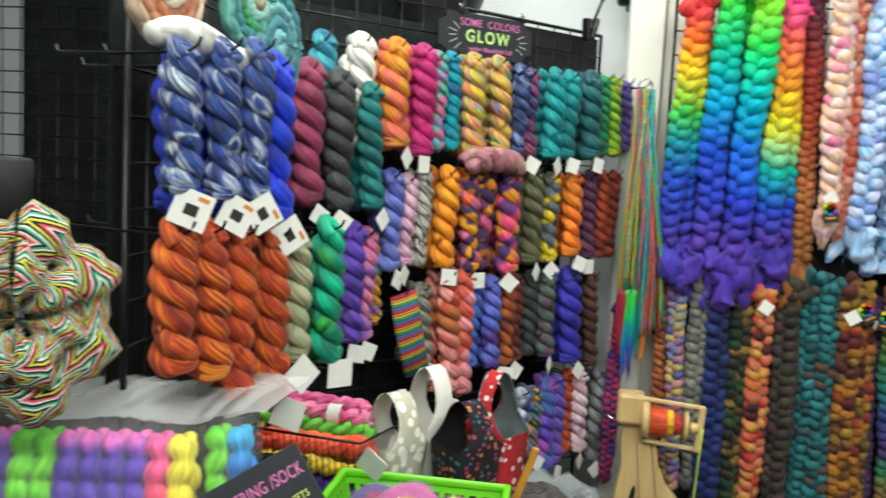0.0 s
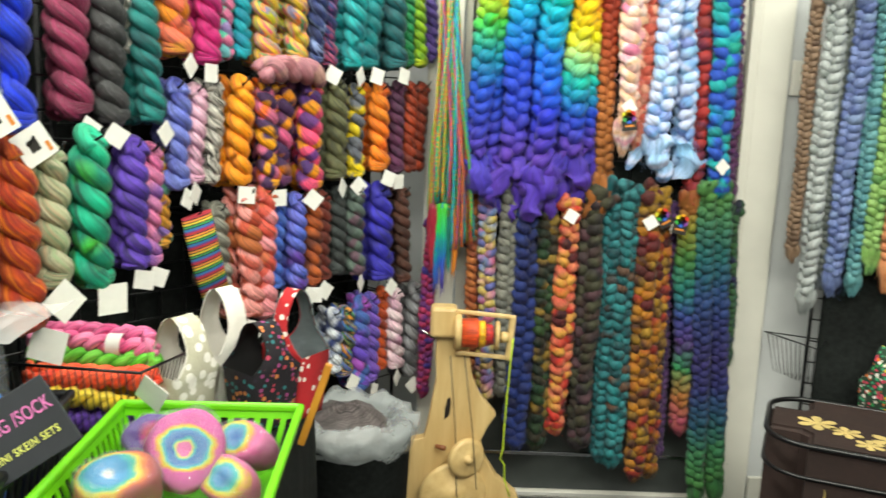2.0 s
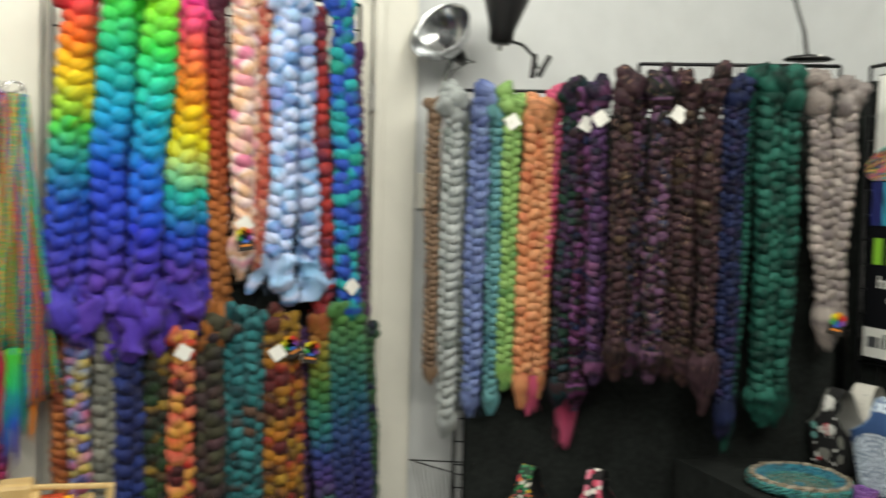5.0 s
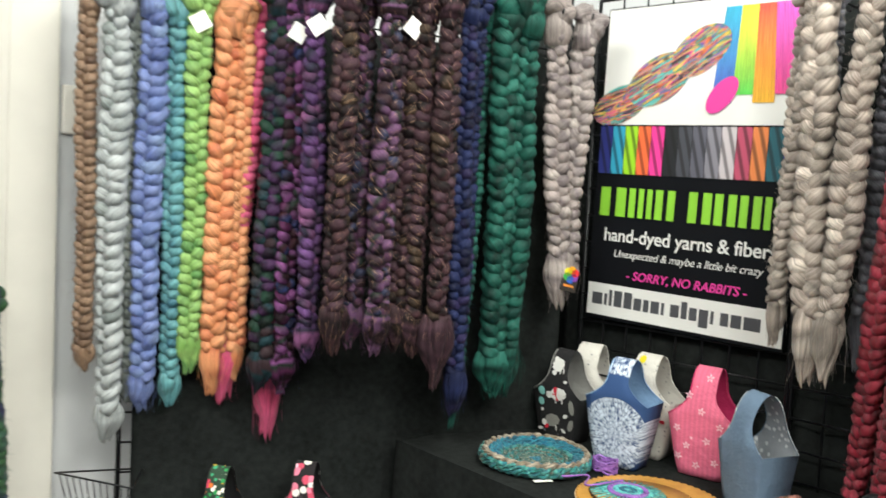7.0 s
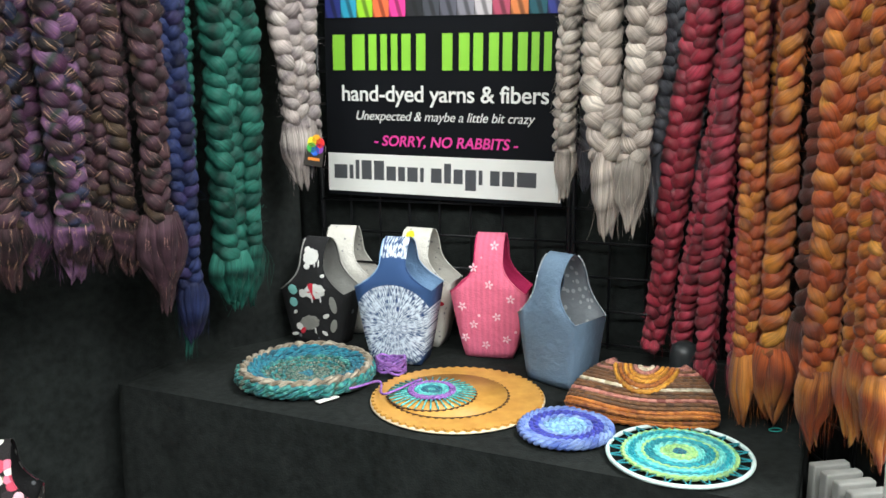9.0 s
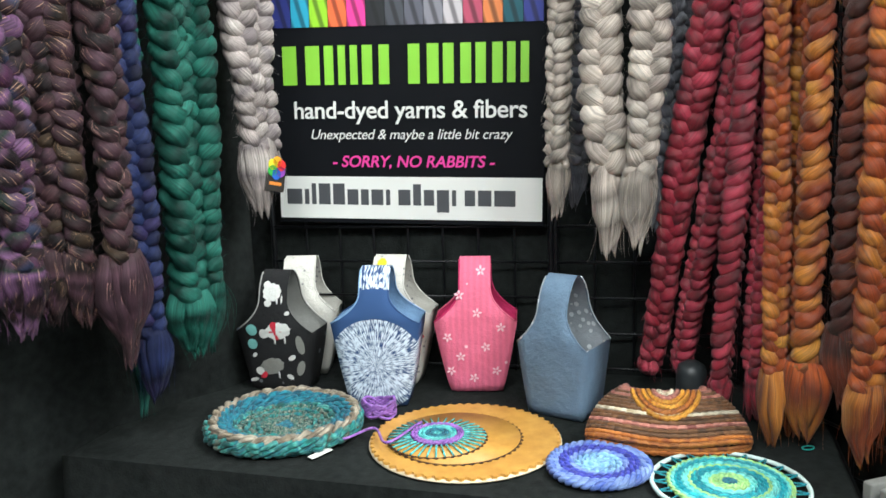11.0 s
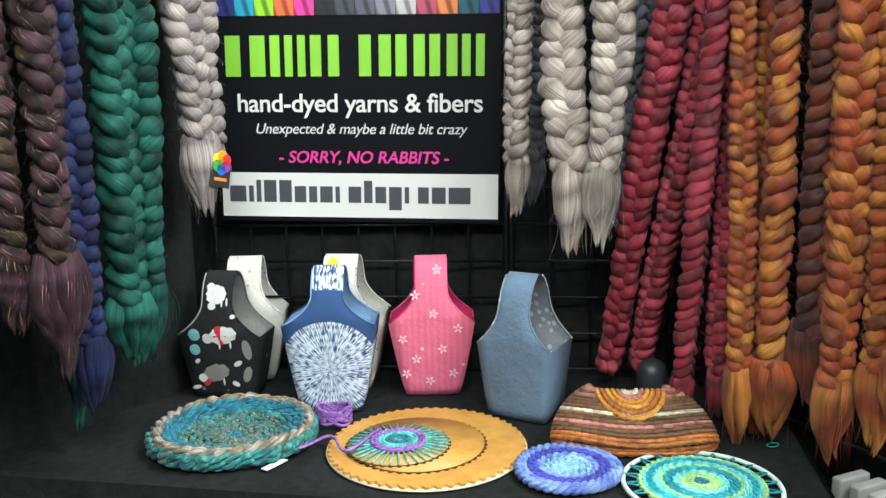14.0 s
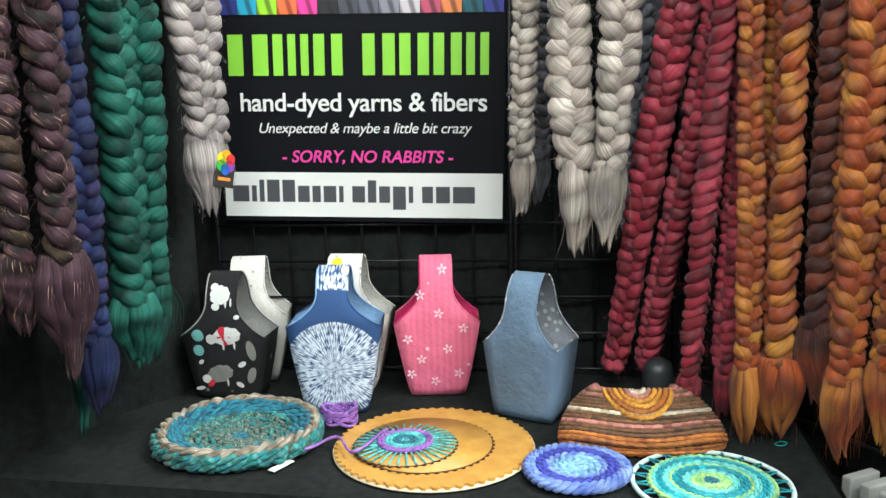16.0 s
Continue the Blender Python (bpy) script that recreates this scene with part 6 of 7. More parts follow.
thing("fluffy_cowl", fur.mesh("fluffy_cowl"), fibre("brown_boucle", ("#2c1c18", "#4c342c", "#6a4a40"), patch=4, strands=5), SLANT.stand(0.66, -0.33, 2.13), "dark brown fluffy cowl round the display torso", "cowl", kind="stuff")


def scallop_hat(m, label, colors):
    """A crocheted hat hung flat: rings of colour with a scalloped edge."""
    root = new("crochet_hat")
    root.matrix_world = m
    tagged(root, label, "hat", "crocheted hats")
    n = len(colors)
    for k, col in enumerate(colors):
        r0 = 0.105 * (k + 0.6) / n
        s = Soup()
        for ply in (0, 1):
            s.tube([((r0 + (0.004 * math.cos(10 * a) if k == n - 1 else 0)) * math.cos(a) * 0.85, 0.004 * math.cos(9 * a + math.pi * ply) - 0.012 * (1 - k / n), (r0 + 0.002 * math.sin(9 * a + math.pi * ply)) * math.sin(a)) for a in np.linspace(0, 2 * math.pi, 50)], 0.105 / n * 0.58, 6, caps=False)
        piece("crochet_round", s.mesh("crochet_round"), fibre("cap_yarn", col, patch=10, strands=4), root)
    return root


scallop_hat(HOOKW.stand(0.19, -0.09, 1.755), "tan cream and brown crocheted cap with scalloped edge", [("#c8a890", "#d8c4b0"), ("#d8ccc0", "#c0a898"), ("#a05838", "#b87850"), ("#b88060", "#a06848"), ("#d0b8a0", "#c4a488")])
scallop_hat(HOOKW.stand(0.43, -0.09, 1.775), "green and teal crocheted cap with scalloped edge", [("#c84858", "#a8c8a0"), ("#80c0b0", "#a8d0c4"), ("#3c9858", "#58b070"), ("#58a0a0", "#489090"), ("#70b4a4", "#60a498")])
scallop_hat(HOOKW.stand(0.50, -0.09, 1.70), "aqua crocheted cap with scalloped edge", [("#70b0b8", "#88c0c4"), ("#4890a0", "#60a4b0"), ("#80bcc0", "#68a8b0"), ("#4c98a4", "#3c8494")])
wool = Soup()
wool.tube([(-0.13 + 0.26 * t, 0.0, 0.012 * math.sin(6 * t)) for t in np.linspace(0, 1, 14)], [0.018 + 0.012 * math.sin(math.pi * t) for t in np.linspace(0, 1, 14)], 10)
thing("white_roving", wool.mesh("white_roving"), fibre("white_wool", ("#dcd8ce", "#ece9e2", "#c8c4ba"), patch=3, strands=6), HOOKW.stand(0.225, -0.03, 1.655), "white undyed roving lying along the hooks", "roving")

# striped knitted sock hung among the skeins
sock = Soup()
sock.tube([(0.0, 0, 0.0), (0.004, 0, -0.08), (0.010, 0, -0.16), (0.02, 0, -0.235)], [0.045, 0.047, 0.046, 0.044], 14, 0.25)
g = Graph("rainbow_knit", 0.9)
uvn = g.n("ShaderNodeSeparateXYZ", Vector=g.n("ShaderNodeUVMap").outputs[0])
saw = g.math("FRACT", g.math("MULTIPLY", uvn.outputs[0], 6.0))
col = g.ramp(saw, [(0.0, lin("#a83040")), (0.16, lin("#1c1c20")), (0.22, lin("#d8883c")), (0.34, lin("#1c1c20")), (0.40, lin("#c8b838")), (0.52, lin("#24242a")), (0.58, lin("#3c8c50")), (0.70, lin("#1c1c20")), (0.76, lin("#2c6ca0")), (0.90, lin("#6a3c80"))], True)
g.color(col)
g.bump(g.noise(g.n("ShaderNodeUVMap").outputs[0], 80, 2), 0.5, 0.003)
thing("knitted_tube", sock.mesh("knitted_tube"), g.m, SLANT.stand(0.315, 0.03, 1.125, -10), "rainbow striped knitted swatch hanging among skeins", "knitting")
hook(SLANT, 0.315, 0.02, 1.12)

# cords that hang from the last hook
cords = new("cord_bundle")
cords.matrix_world = pose(0.115, 2.862, 1.765, 0, 0, 8)
tagged(cords, "bundle of twisted many-coloured cords with a fringe", "cord bundle")
CORD = [fibre("cord_" + str(k), p, patch=60, strands=3, depth=0.4, hard=True) for k, p in enumerate((("#2c9c50", "#68b048", "#2c9c50", "#c88c30"), ("#c04038", "#d87830", "#b04850"), ("#c89c30", "#88a838", "#d8642c"), ("#1c88a8", "#2ca890", "#2868b0"), ("#a04878", "#c85848", "#7c5090"), ("#48a838", "#2c9c78", "#d0a030")))]
rng = random.Random(5)
for k in range(46):
    x0, x1, y0 = rng.uniform(-0.024, 0.03), -0.046 + 0.125 * (k + 0.5) / 46, rng.uniform(-0.016, 0.016)
    L = 0.64 + 0.10 * rng.random() + (0.08 if k > 26 else 0.0)
    kick = 0.10 * rng.random() if k > 28 else 0.01
    pts = [(x0 + (x1 - x0) * min(1, 1.5 * t) + kick * max(0, t - 0.6) + 0.0015 * math.sin(40 * t + k), y0 * (1 + t) - 0.03 * math.sin(math.pi * t), -L * t) for t in np.linspace(0, 1, 20)]
    t = Soup()
    t.tube(pts, 0.0037, 6, ridges=2, ridge=0.25)
    piece("cord", t.mesh("cord"), CORD[k % 6], cords)
ring = Soup()
ring.tube([(0.022 * math.cos(a), 0, 0.01 + 0.022 * math.sin(a)) for a in np.linspace(0, 6.283, 20)], 0.003, 6, caps=False)
piece("ring", ring.mesh("ring"), CHROME, cords)
for k, (x, L, cols) in enumerate(((-0.028, 0.22, ("#8c1c30", "#a02438")), (-0.012, 0.30, ("#4cc828", "#28b850", "#1870c0", "#4838a0")), (0.008, 0.30, ("#58d02c", "#20b078", "#2058c0", "#5830a0")), (0.028, 0.22, ("#1c7060", "#28847c")), (0.046, 0.24, ("#c86c1c", "#d88428")))):
    piece("tassel", tail_mesh(L, 0.036, 8 + k, False, True), fibre("tassel_silk", cols, gradient=True, strands=16, depth=0.35, rough=0.4), cords, pose(x, -0.012, -0.66))
hook(SLANT, 1.235, 0.06, 1.775)
braid(NORTH, 0.085, 1.02, 0.075, 0.45, 0.05, ("#5c2468", "#a0244c", "#3c2c80"), -0.02, "purple and crimson", tail=0.05)


# ---- spinning wheel ----
PINE_WOOD = wood("pale_birch", "#d8bc84", "#c4a26a", 5)
wheel = new("spinning_wheel")
wheel.matrix_world = pose(0.0, 2.72, 0, 0, 0, 0)
tagged(wheel, "pale birch upright spinning wheel with an orange bobbin", "spinning wheel")
piece("body_board", plank("body_board", [(-0.02, 0.0), (0.40, 0.0), (0.42, 0.10), (0.40, 0.16), (0.33, 0.22), (0.285, 0.29), (0.272, 0.345), (0.29, 0.39), (0.318, 0.435), (0.295, 0.462), (0.262, 0.50), (0.235, 0.56), (0.222, 0.64), (0.212, 0.74), (0.115, 0.74), (0.112, 0.63), (0.118, 0.55), (0.105, 0.47), (0.095, 0.40), (0.085, 0.35), (0.015, 0.33), (-0.01, 0.22), (-0.03, 0.10)], 0.042), PINE_WOOD, wheel)
# the slot isn't cut: a near-black plank paints the shade inside it
piece("slot", plank("slot", [(0.148, 0.41), (0.166, 0.43), (0.170, 0.47), (0.166, 0.495), (0.156, 0.485), (0.149, 0.45)], 0.046), plain("painted_hollow", "#1a100a", 0.9), wheel)
piece("drive_wheel", lathe("drive_wheel", [(0.0, 0.018), (0.02, 0.018), (0.022, 0.016), (0.05, 0.014), (0.060, 0.012), (0.066, 0.004), (0.066, -0.004), (0.060, -0.012), (0.0, -0.012)], 40), PINE_WOOD, wheel, pose(0.225, -0.055, 0.30, 90, 0, 28))
piece("flywheel", lathe("flywheel", [(0.0, 0.016), (0.03, 0.016), (0.034, 0.010), (0.10, 0.010), (0.112, 0.006), (0.112, -0.006), (0.104, -0.012), (0.0, -0.012)], 44), PINE_WOOD, wheel, pose(0.185, -0.048, 0.165, 90, 0, 12))
piece("hub", lathe("hub", [(0.0, 0.012), (0.010, 0.012), (0.012, 0.0), (0.018, -0.004), (0.02, -0.02)], 20), PINE_WOOD, wheel, pose(0.233, -0.075, 0.30, 90, 0, 28))
piece("treadle_knob", lathe("treadle_knob", [(0.0, 0.035), (0.008, 0.034), (0.009, 0.02), (0.006, 0.0)], 16), wood("cherry_knob", "#8a5430", "#6a3c20"), wheel, pose(0.125, -0.04, 0.33, 90, 0, 60))
piece("head_block", box("head_block", (0.085, 0.075, 0.10), 0.012, (0.135, -0.012, 0.745)), PINE_WOOD, wheel, pose(0, 0, 0))
piece("tension_screw", rod("tension_screw", 0.06, 0.004, 8, "X"), CHROME, wheel, pose(0.085, -0.02, 0.70, 0, 30, 0))
piece("flyer_disc", lathe("flyer_disc", [(0.0, -0.01), (0.058, -0.01), (0.06, 0.0), (0.058, 0.012), (0.0, 0.012)], 32), PINE_WOOD, wheel, pose(0.180, -0.03, 0.715, 0, 90, 0))
BOB = fibre("orange_singles", ("#c83c10", "#d84c18", "#b83010"), patch=3, strands=18, skew=0)
piece("bobbin_yarn", lathe("bobbin_yarn", [(0.0, 0), (0.046, 0.0), (0.047, 0.05), (0.045, 0.056), (0.0, 0.056)], 28), BOB, wheel, pose(0.190, -0.03, 0.712, 0, 90, 2), "orange yarn wound on the bobbin")
piece("bobbin_yarn", lathe("bobbin_yarn", [(0.0, 0), (0.042, 0.0), (0.043, 0.02), (0.0, 0.02)], 28), fibre("yellow_singles", ("#e8a818", "#f0b828"), strands=18, skew=0), wheel, pose(0.246, -0.03, 0.710, 0, 90, 2), "yellow yarn wound on the bobbin")
piece("bobbin_yarn", lathe("bobbin_yarn", [(0.0, 0), (0.036, 0.0), (0.032, 0.026), (0.0, 0.026)], 28), fibre("crimson_singles", ("#a01c20", "#b82828"), strands=18, skew=0), wheel, pose(0.266, -0.03, 0.709, 0, 90, 2), "crimson yarn wound on the bobbin")
piece("bobbin_end", lathe("bobbin_end", [(0.0, -0.006), (0.046, -0.006), (0.048, 0.0), (0.046, 0.006), (0.0, 0.006)], 32), PINE_WOOD, wheel, pose(0.306, -0.03, 0.706, 0, 92, 0))
for z, y in ((0.775, -0.03), (0.640, -0.03)):
    piece("flyer_arm", box("flyer_arm", (0.175, 0.014, 0.014), 0.004), PINE_WOOD, wheel, pose(0.262, y, z, 0, 4, 0))
piece("flyer_end", box("flyer_end", (0.020, 0.022, 0.150), 0.006, (0, 0, 0)), PINE_WOOD, wheel, pose(0.350, -0.03, 0.700, 0, 4, 0))
piece("orifice", lathe("orifice", [(0.0, -0.012), (0.016, -0.012), (0.018, 0.0), (0.014, 0.014), (0.0, 0.014)], 20), PINE_WOOD, wheel, pose(0.330, -0.035, 0.703, 0, 90, 0))
for pts in (((0.160, -0.05, 0.64), (0.185, -0.06, 0.40), (0.200, -0.075, 0.15)), ((0.205, -0.05, 0.64), (0.24, -0.06, 0.40), (0.262, -0.075, 0.20))):
    t = Soup()
    t.tube(pts, 0.0016, 5)
    piece("drive_band", t.mesh("drive_band"), BLACK_PLASTIC, wheel)
t = Soup()
t.tube([(0.357, -0.05, 0.705), (0.350, -0.055, 0.60), (0.345, -0.055, 0.48), (0.342, -0.055, 0.33), (0.335, -0.055, 0.30), (0.350, -0.055, 0.28), (0.352, -0.055, 0.23), (0.372, -0.055, 0.17)], 0.0028, 6)
piece("yarn_end", t.mesh("yarn_end"), fibre("neon_yarn", ("#b8d818", "#d0e830"), strands=4), wheel, None, "neon yellow yarn end")
for x in (0.03, 0.36):
    piece("foot", box("foot", (0.06, 0.30, 0.035), 0.008, (x, 0.0, 0.0176)), PINE_WOOD, wheel)


# ---- baskets and bags on the low stand ----
LIME = plain("lime_plastic", "#6cc41c", 0.35, vary=0.05, scale=10, bump=0)


def slotted_basket(m, label, top, bottom, h, material, slots, slot_h=0.5):
    """A moulded plastic basket: rim, base and sides cut by upright slots."""
    root = new("basket")
    root.matrix_world = m
    tagged(root, label, "plastic basket", "plastic baskets")
    (tx, ty), (bx, by) = top, bottom
    def side(n, p0, p1, q0, q1):
        """From the lower edge p0-p1 to the upper edge q0-q1."""
        at = lambda u, v: np.array(p0) * (1 - u) * (1 - v) + np.array(p1) * u * (1 - v) + np.array(q0) * (1 - u) * v + np.array(q1) * u * v
        s = Soup()
        lo, hi = 0.5 - slot_h / 2, 0.5 + slot_h / 2 + 0.08
        for v0, v1 in ((0.0, lo), (hi, 1.0)):
            a, b = at(0, v0), at(1, v0)
            c2, d2 = at(1, v1), at(0, v1)
            k = len(s.v)
            s.v.extend([a, b, c2, d2]); s.f.append((k, k + 1, k + 2, k + 3)); s.uv.append(((0, 0), (1, 0), (1, 1), (0, 1)))
        for i in range(n + 1):
            u0, u1 = (i - 0.22) / n, (i + 0.22) / n
            u0, u1 = max(0, u0), min(1, u1)
            k = len(s.v)
            s.v.extend([at(u0, lo), at(u1, lo), at(u1, hi), at(u0, hi)]); s.f.append((k, k + 1, k + 2, k + 3)); s.uv.append(((0, 0), (1, 0), (1, 1), (0, 1)))
        me = mesh_of("side", s.v, s.f, s.uv, False)
        ob = piece("side", me, material, root)
        mod = ob.modifiers.new("thick", "SOLIDIFY")
        mod.thickness = 0.004
        mod.offset = 0
    B = [(-bx / 2, -by / 2, 0), (bx / 2, -by / 2, 0), (bx / 2, by / 2, 0), (-bx / 2, by / 2, 0)]
    T = [(-tx / 2, -ty / 2, h), (tx / 2, -ty / 2, h), (tx / 2, ty / 2, h), (-tx / 2, ty / 2, h)]
    for i in range(4):
        j = (i + 1) % 4
        side(slots[i % 2], B[i], B[j], T[i], T[j])
    piece("base", box("base", (bx, by, 0.005), 0.001, (0, 0, 0.003)), material, root)
    for i in range(4):
        j = (i + 1) % 4
        a, b = Vector(T[i]), Vector(T[j])
        L = (b - a).length + 0.014
        ang = math.degrees(math.atan2(b.y - a.y, b.x - a.x))
        piece("rim", box("rim", (L, 0.014, 0.016), 0.005), material, root, pose(*((a + b) / 2), 0, 0, ang))
    return root


slotted_basket(pose(-0.297, 1.375, TABLE + 0.002, 0, 0, 2), "bright lime green slotted plastic basket of wool rolls", (0.325, 0.39), (0.265, 0.33), 0.115, LIME, (13, 15))


def rolled(name, stops, off, tight=14.0):
    """Soft bands of dyed wool seen at the end of a roll: colour by distance from its middle, uneven."""
    g = Graph(name, 0.75)
    p = g.coords()
    xyz = g.n("ShaderNodeSeparateXYZ", Vector=p)
    sq = lambda a: g.math("MULTIPLY", a, a)
    x = g.math("ADD", xyz.outputs[0], off)
    r = g.math("SQRT", g.math("ADD", sq(x), g.math("MULTIPLY", sq(xyz.outputs[1]), 1.5)))
    warp = g.math("MULTIPLY", g.math("SUBTRACT", g.noise(p, 28, 3), 0.5), 0.030)
    fuzz = g.math("MULTIPLY", g.math("SUBTRACT", g.noise(p, 320, 3), 0.5), 0.006)
    f = g.math("MULTIPLY", g.math("ADD", g.math("ADD", r, warp), fuzz), tight)
    base = g.ramp(f, [(a, lin(shade((c,), 0.88, 1.25)[0])) for a, c in stops])
    fine = g.noise(p, 260, 4, 0.7)
    g.color(g.mix("MULTIPLY", 1.0, base, g.ramp(fine, [(0.3, grey(0.72)), (0.65, grey(1.1))])))
    g.bump(fine, 0.5, 0.003)
    return g.m


FILM = Graph("clear_film", 0.08)
FILM.color(lin("#b0b4b8"))
FILM.b.inputs["Alpha"].default_value = 0.16
FILM.bump(FILM.noise(FILM.coords(), 38, 3), 0.8, 0.012)


def wool_roll(m, label, r, w, mt, seed=0.0, squash=0.85):
    """A carded batt rolled up into a fat soft drum and wrapped in clear film."""
    root = new("wool_roll")
    root.matrix_world = m
    tagged(root, label, "wool roll", "rolled wool batts")
    prof = [(0.0, 0.46), (0.12, 0.49), (0.20, 0.475), (0.34, 0.51), (0.46, 0.49), (0.60, 0.51), (0.72, 0.485), (0.88, 0.49), (0.98, 0.43), (1.03, 0.3), (1.04, 0.0), (1.0, -0.25), (0.9, -0.42), (0.6, -0.5), (0.0, -0.5)]
    for name, k, mat in (("wool", 1.0, mt), ("film", 1.07, FILM.m)):
        me = lathe(name, [(r * a * k, w * b * k) for a, b in prof], 44)
        for v in me.vertices:
            c = v.co.copy()
            off = Vector((seed, 0, 0))
            q = noise.noise(c * 16 + off)
            v.co = Vector((c.x * (1 + 0.16 * q), c.y * squash * (1 + 0.16 * noise.noise(c * 14 - off)), c.z + 0.010 * noise.noise(c * 22 + off * 2)))
            if name == "film":
                v.co += c.normalized() * 0.006 * noise.noise(c * 60 + off)
        piece(name, me, mat, root, None, "crinkled clear film" if name == "film" else "")
    return root


RB = [(0.0, "#e884bc"), (0.16, "#e884bc"), (0.20, "#e8e070"), (0.27, "#60c0b8"), (0.34, "#4878b8"), (0.54, "#6898cc"), (0.62, "#58c0c8"), (0.69, "#d8e060"), (0.76, "#f0b450"), (0.84, "#e070b4"), (1.0, "#d868b0")]
RB2 = [(0.0, "#5890d0"), (0.22, "#78b0dc"), (0.36, "#58c0c0"), (0.46, "#e0e060"), (0.56, "#f0b850"), (0.66, "#e878b0"), (1.0, "#e080bc")]
RB3 = [(0.0, "#e8e8e0"), (0.15, "#70b0e0"), (0.42, "#3c9cc8"), (0.56, "#40b8a8"), (0.66, "#e8d848"), (0.76, "#e89040"), (0.88, "#b84838"), (1.0, "#a84850")]
RV = [(0.0, "#e08858"), (0.2, "#c85880"), (0.45, "#5c3c90"), (1.0, "#583c88")]
wool_roll(pose(-0.300, 1.39, 0.856, 60, 6, 14), "rolled rainbow wool batt in clear film", 0.058, 0.10, rolled("rainbow_batt", RB, 0.0, 17.5), 1.3, 1.08)
wool_roll(pose(-0.212, 1.465, 0.836, 48, 0, -22), "rolled rainbow wool batt in clear film", 0.047, 0.09, rolled("blue_batt", RB2, 0.006, 17.0), 4.1, 0.75)
wool_roll(pose(-0.222, 1.375, 0.812, 50, 14, -24), "rolled rainbow wool batt in clear film", 0.047, 0.09, rolled("sky_batt", RB2, -0.008, 17.0), 7.7, 0.8)
wool_roll(pose(-0.375, 1.295, 0.826, 22, -8, 30), "rolled red and rainbow wool batt in clear film", 0.062, 0.10, rolled("red_batt", RB3, 0.01, 15.0), 9.2, 0.72)
wool_roll(pose(-0.372, 1.47, 0.835, 50, 0, 10), "rolled violet wool batt in clear film", 0.048, 0.09, rolled("violet_batt", RV, 0.0, 16.0), 12.5, 0.85)
thing("price_card", box("price_card", (0.055, 0.0012, 0.06), 0.0), CARD, pose(-0.405, 1.545, 0.895, 20, 35, -10), "white paper price card tucked in the basket", "price card")

# black basket with the lettered sign and bagged roving
slotted_basket(pose(-0.72, 1.26, TABLE + 0.002, 0, 0, 8), "black slotted plastic basket of bagged roving", (0.46, 0.36), (0.40, 0.30), 0.165, BLACK_PLASTIC, (12, 9))
board = new("chalkboard_sign")
board.matrix_world = pose(-0.543, 1.14, 0.918, -14, -31, 20)
tagged(board, "black board sign lettered in pink and yellow", "chalkboard sign")
piece("board", box("board", (0.34, 0.006, 0.105), 0.002), SLATE, board)
lettering("writing", "FINGERING /SOCK", 0.0275, CHALK_PINK, board, pose(0.085, -0.0036, 0.016, 90, 0, 0) @ Matrix.Diagonal((0.62, 1, 1, 1)), 0, 0.0003, space=1.1)
lettering("writing", "MINI SKEIN SETS", 0.0155, plain("chalk_yellow", "#d8dc70", 0.9), board, pose(0.105, -0.0036, -0.022, 90, 0, 0) @ Matrix.Diagonal((0.75, 1, 1, 1)), 0, 0.0002, space=1.15)


def film(name="clear_film"):
    g = Graph(name, 0.12)
    g.b.inputs["Transmission Weight"].default_value = 0.0
    g.b.inputs["Alpha"].default_value = 0.05
    g.color(lin("#f2f2f2"))
    g.bump(g.noise(g.coords(), 16, 3), 0.3, 0.01)
    return g.m


FILM, FLAP = film(), film("milky_film")
FLAP.node_tree.nodes["Principled BSDF"].inputs["Alpha"].default_value = 0.32
PLUM_PACK = ("#3c2494", "#5434ac", "#442898", "#5a38b4", "#4c2ca4", "#5c3cb4", "#4c2ca4", "#6440bc", "#f070c0")
GREEN_PACK = ("#48b010", "#68cc20", "#54bc14", "#80d838", "#60c818")
PACK = (PLUM_PACK, PLUM_PACK, GREEN_PACK, GREEN_PACK, PLUM_PACK, PLUM_PACK, PLUM_PACK, PLUM_PACK, ("#e8487c", "#f0602c", "#f04878", "#f060a8"), ("#f0dc10", "#e8d020", "#f8e840"), GREEN_PACK, ("#2450c8", "#3c78d8", "#2c5cd0", "#30a8d8"))
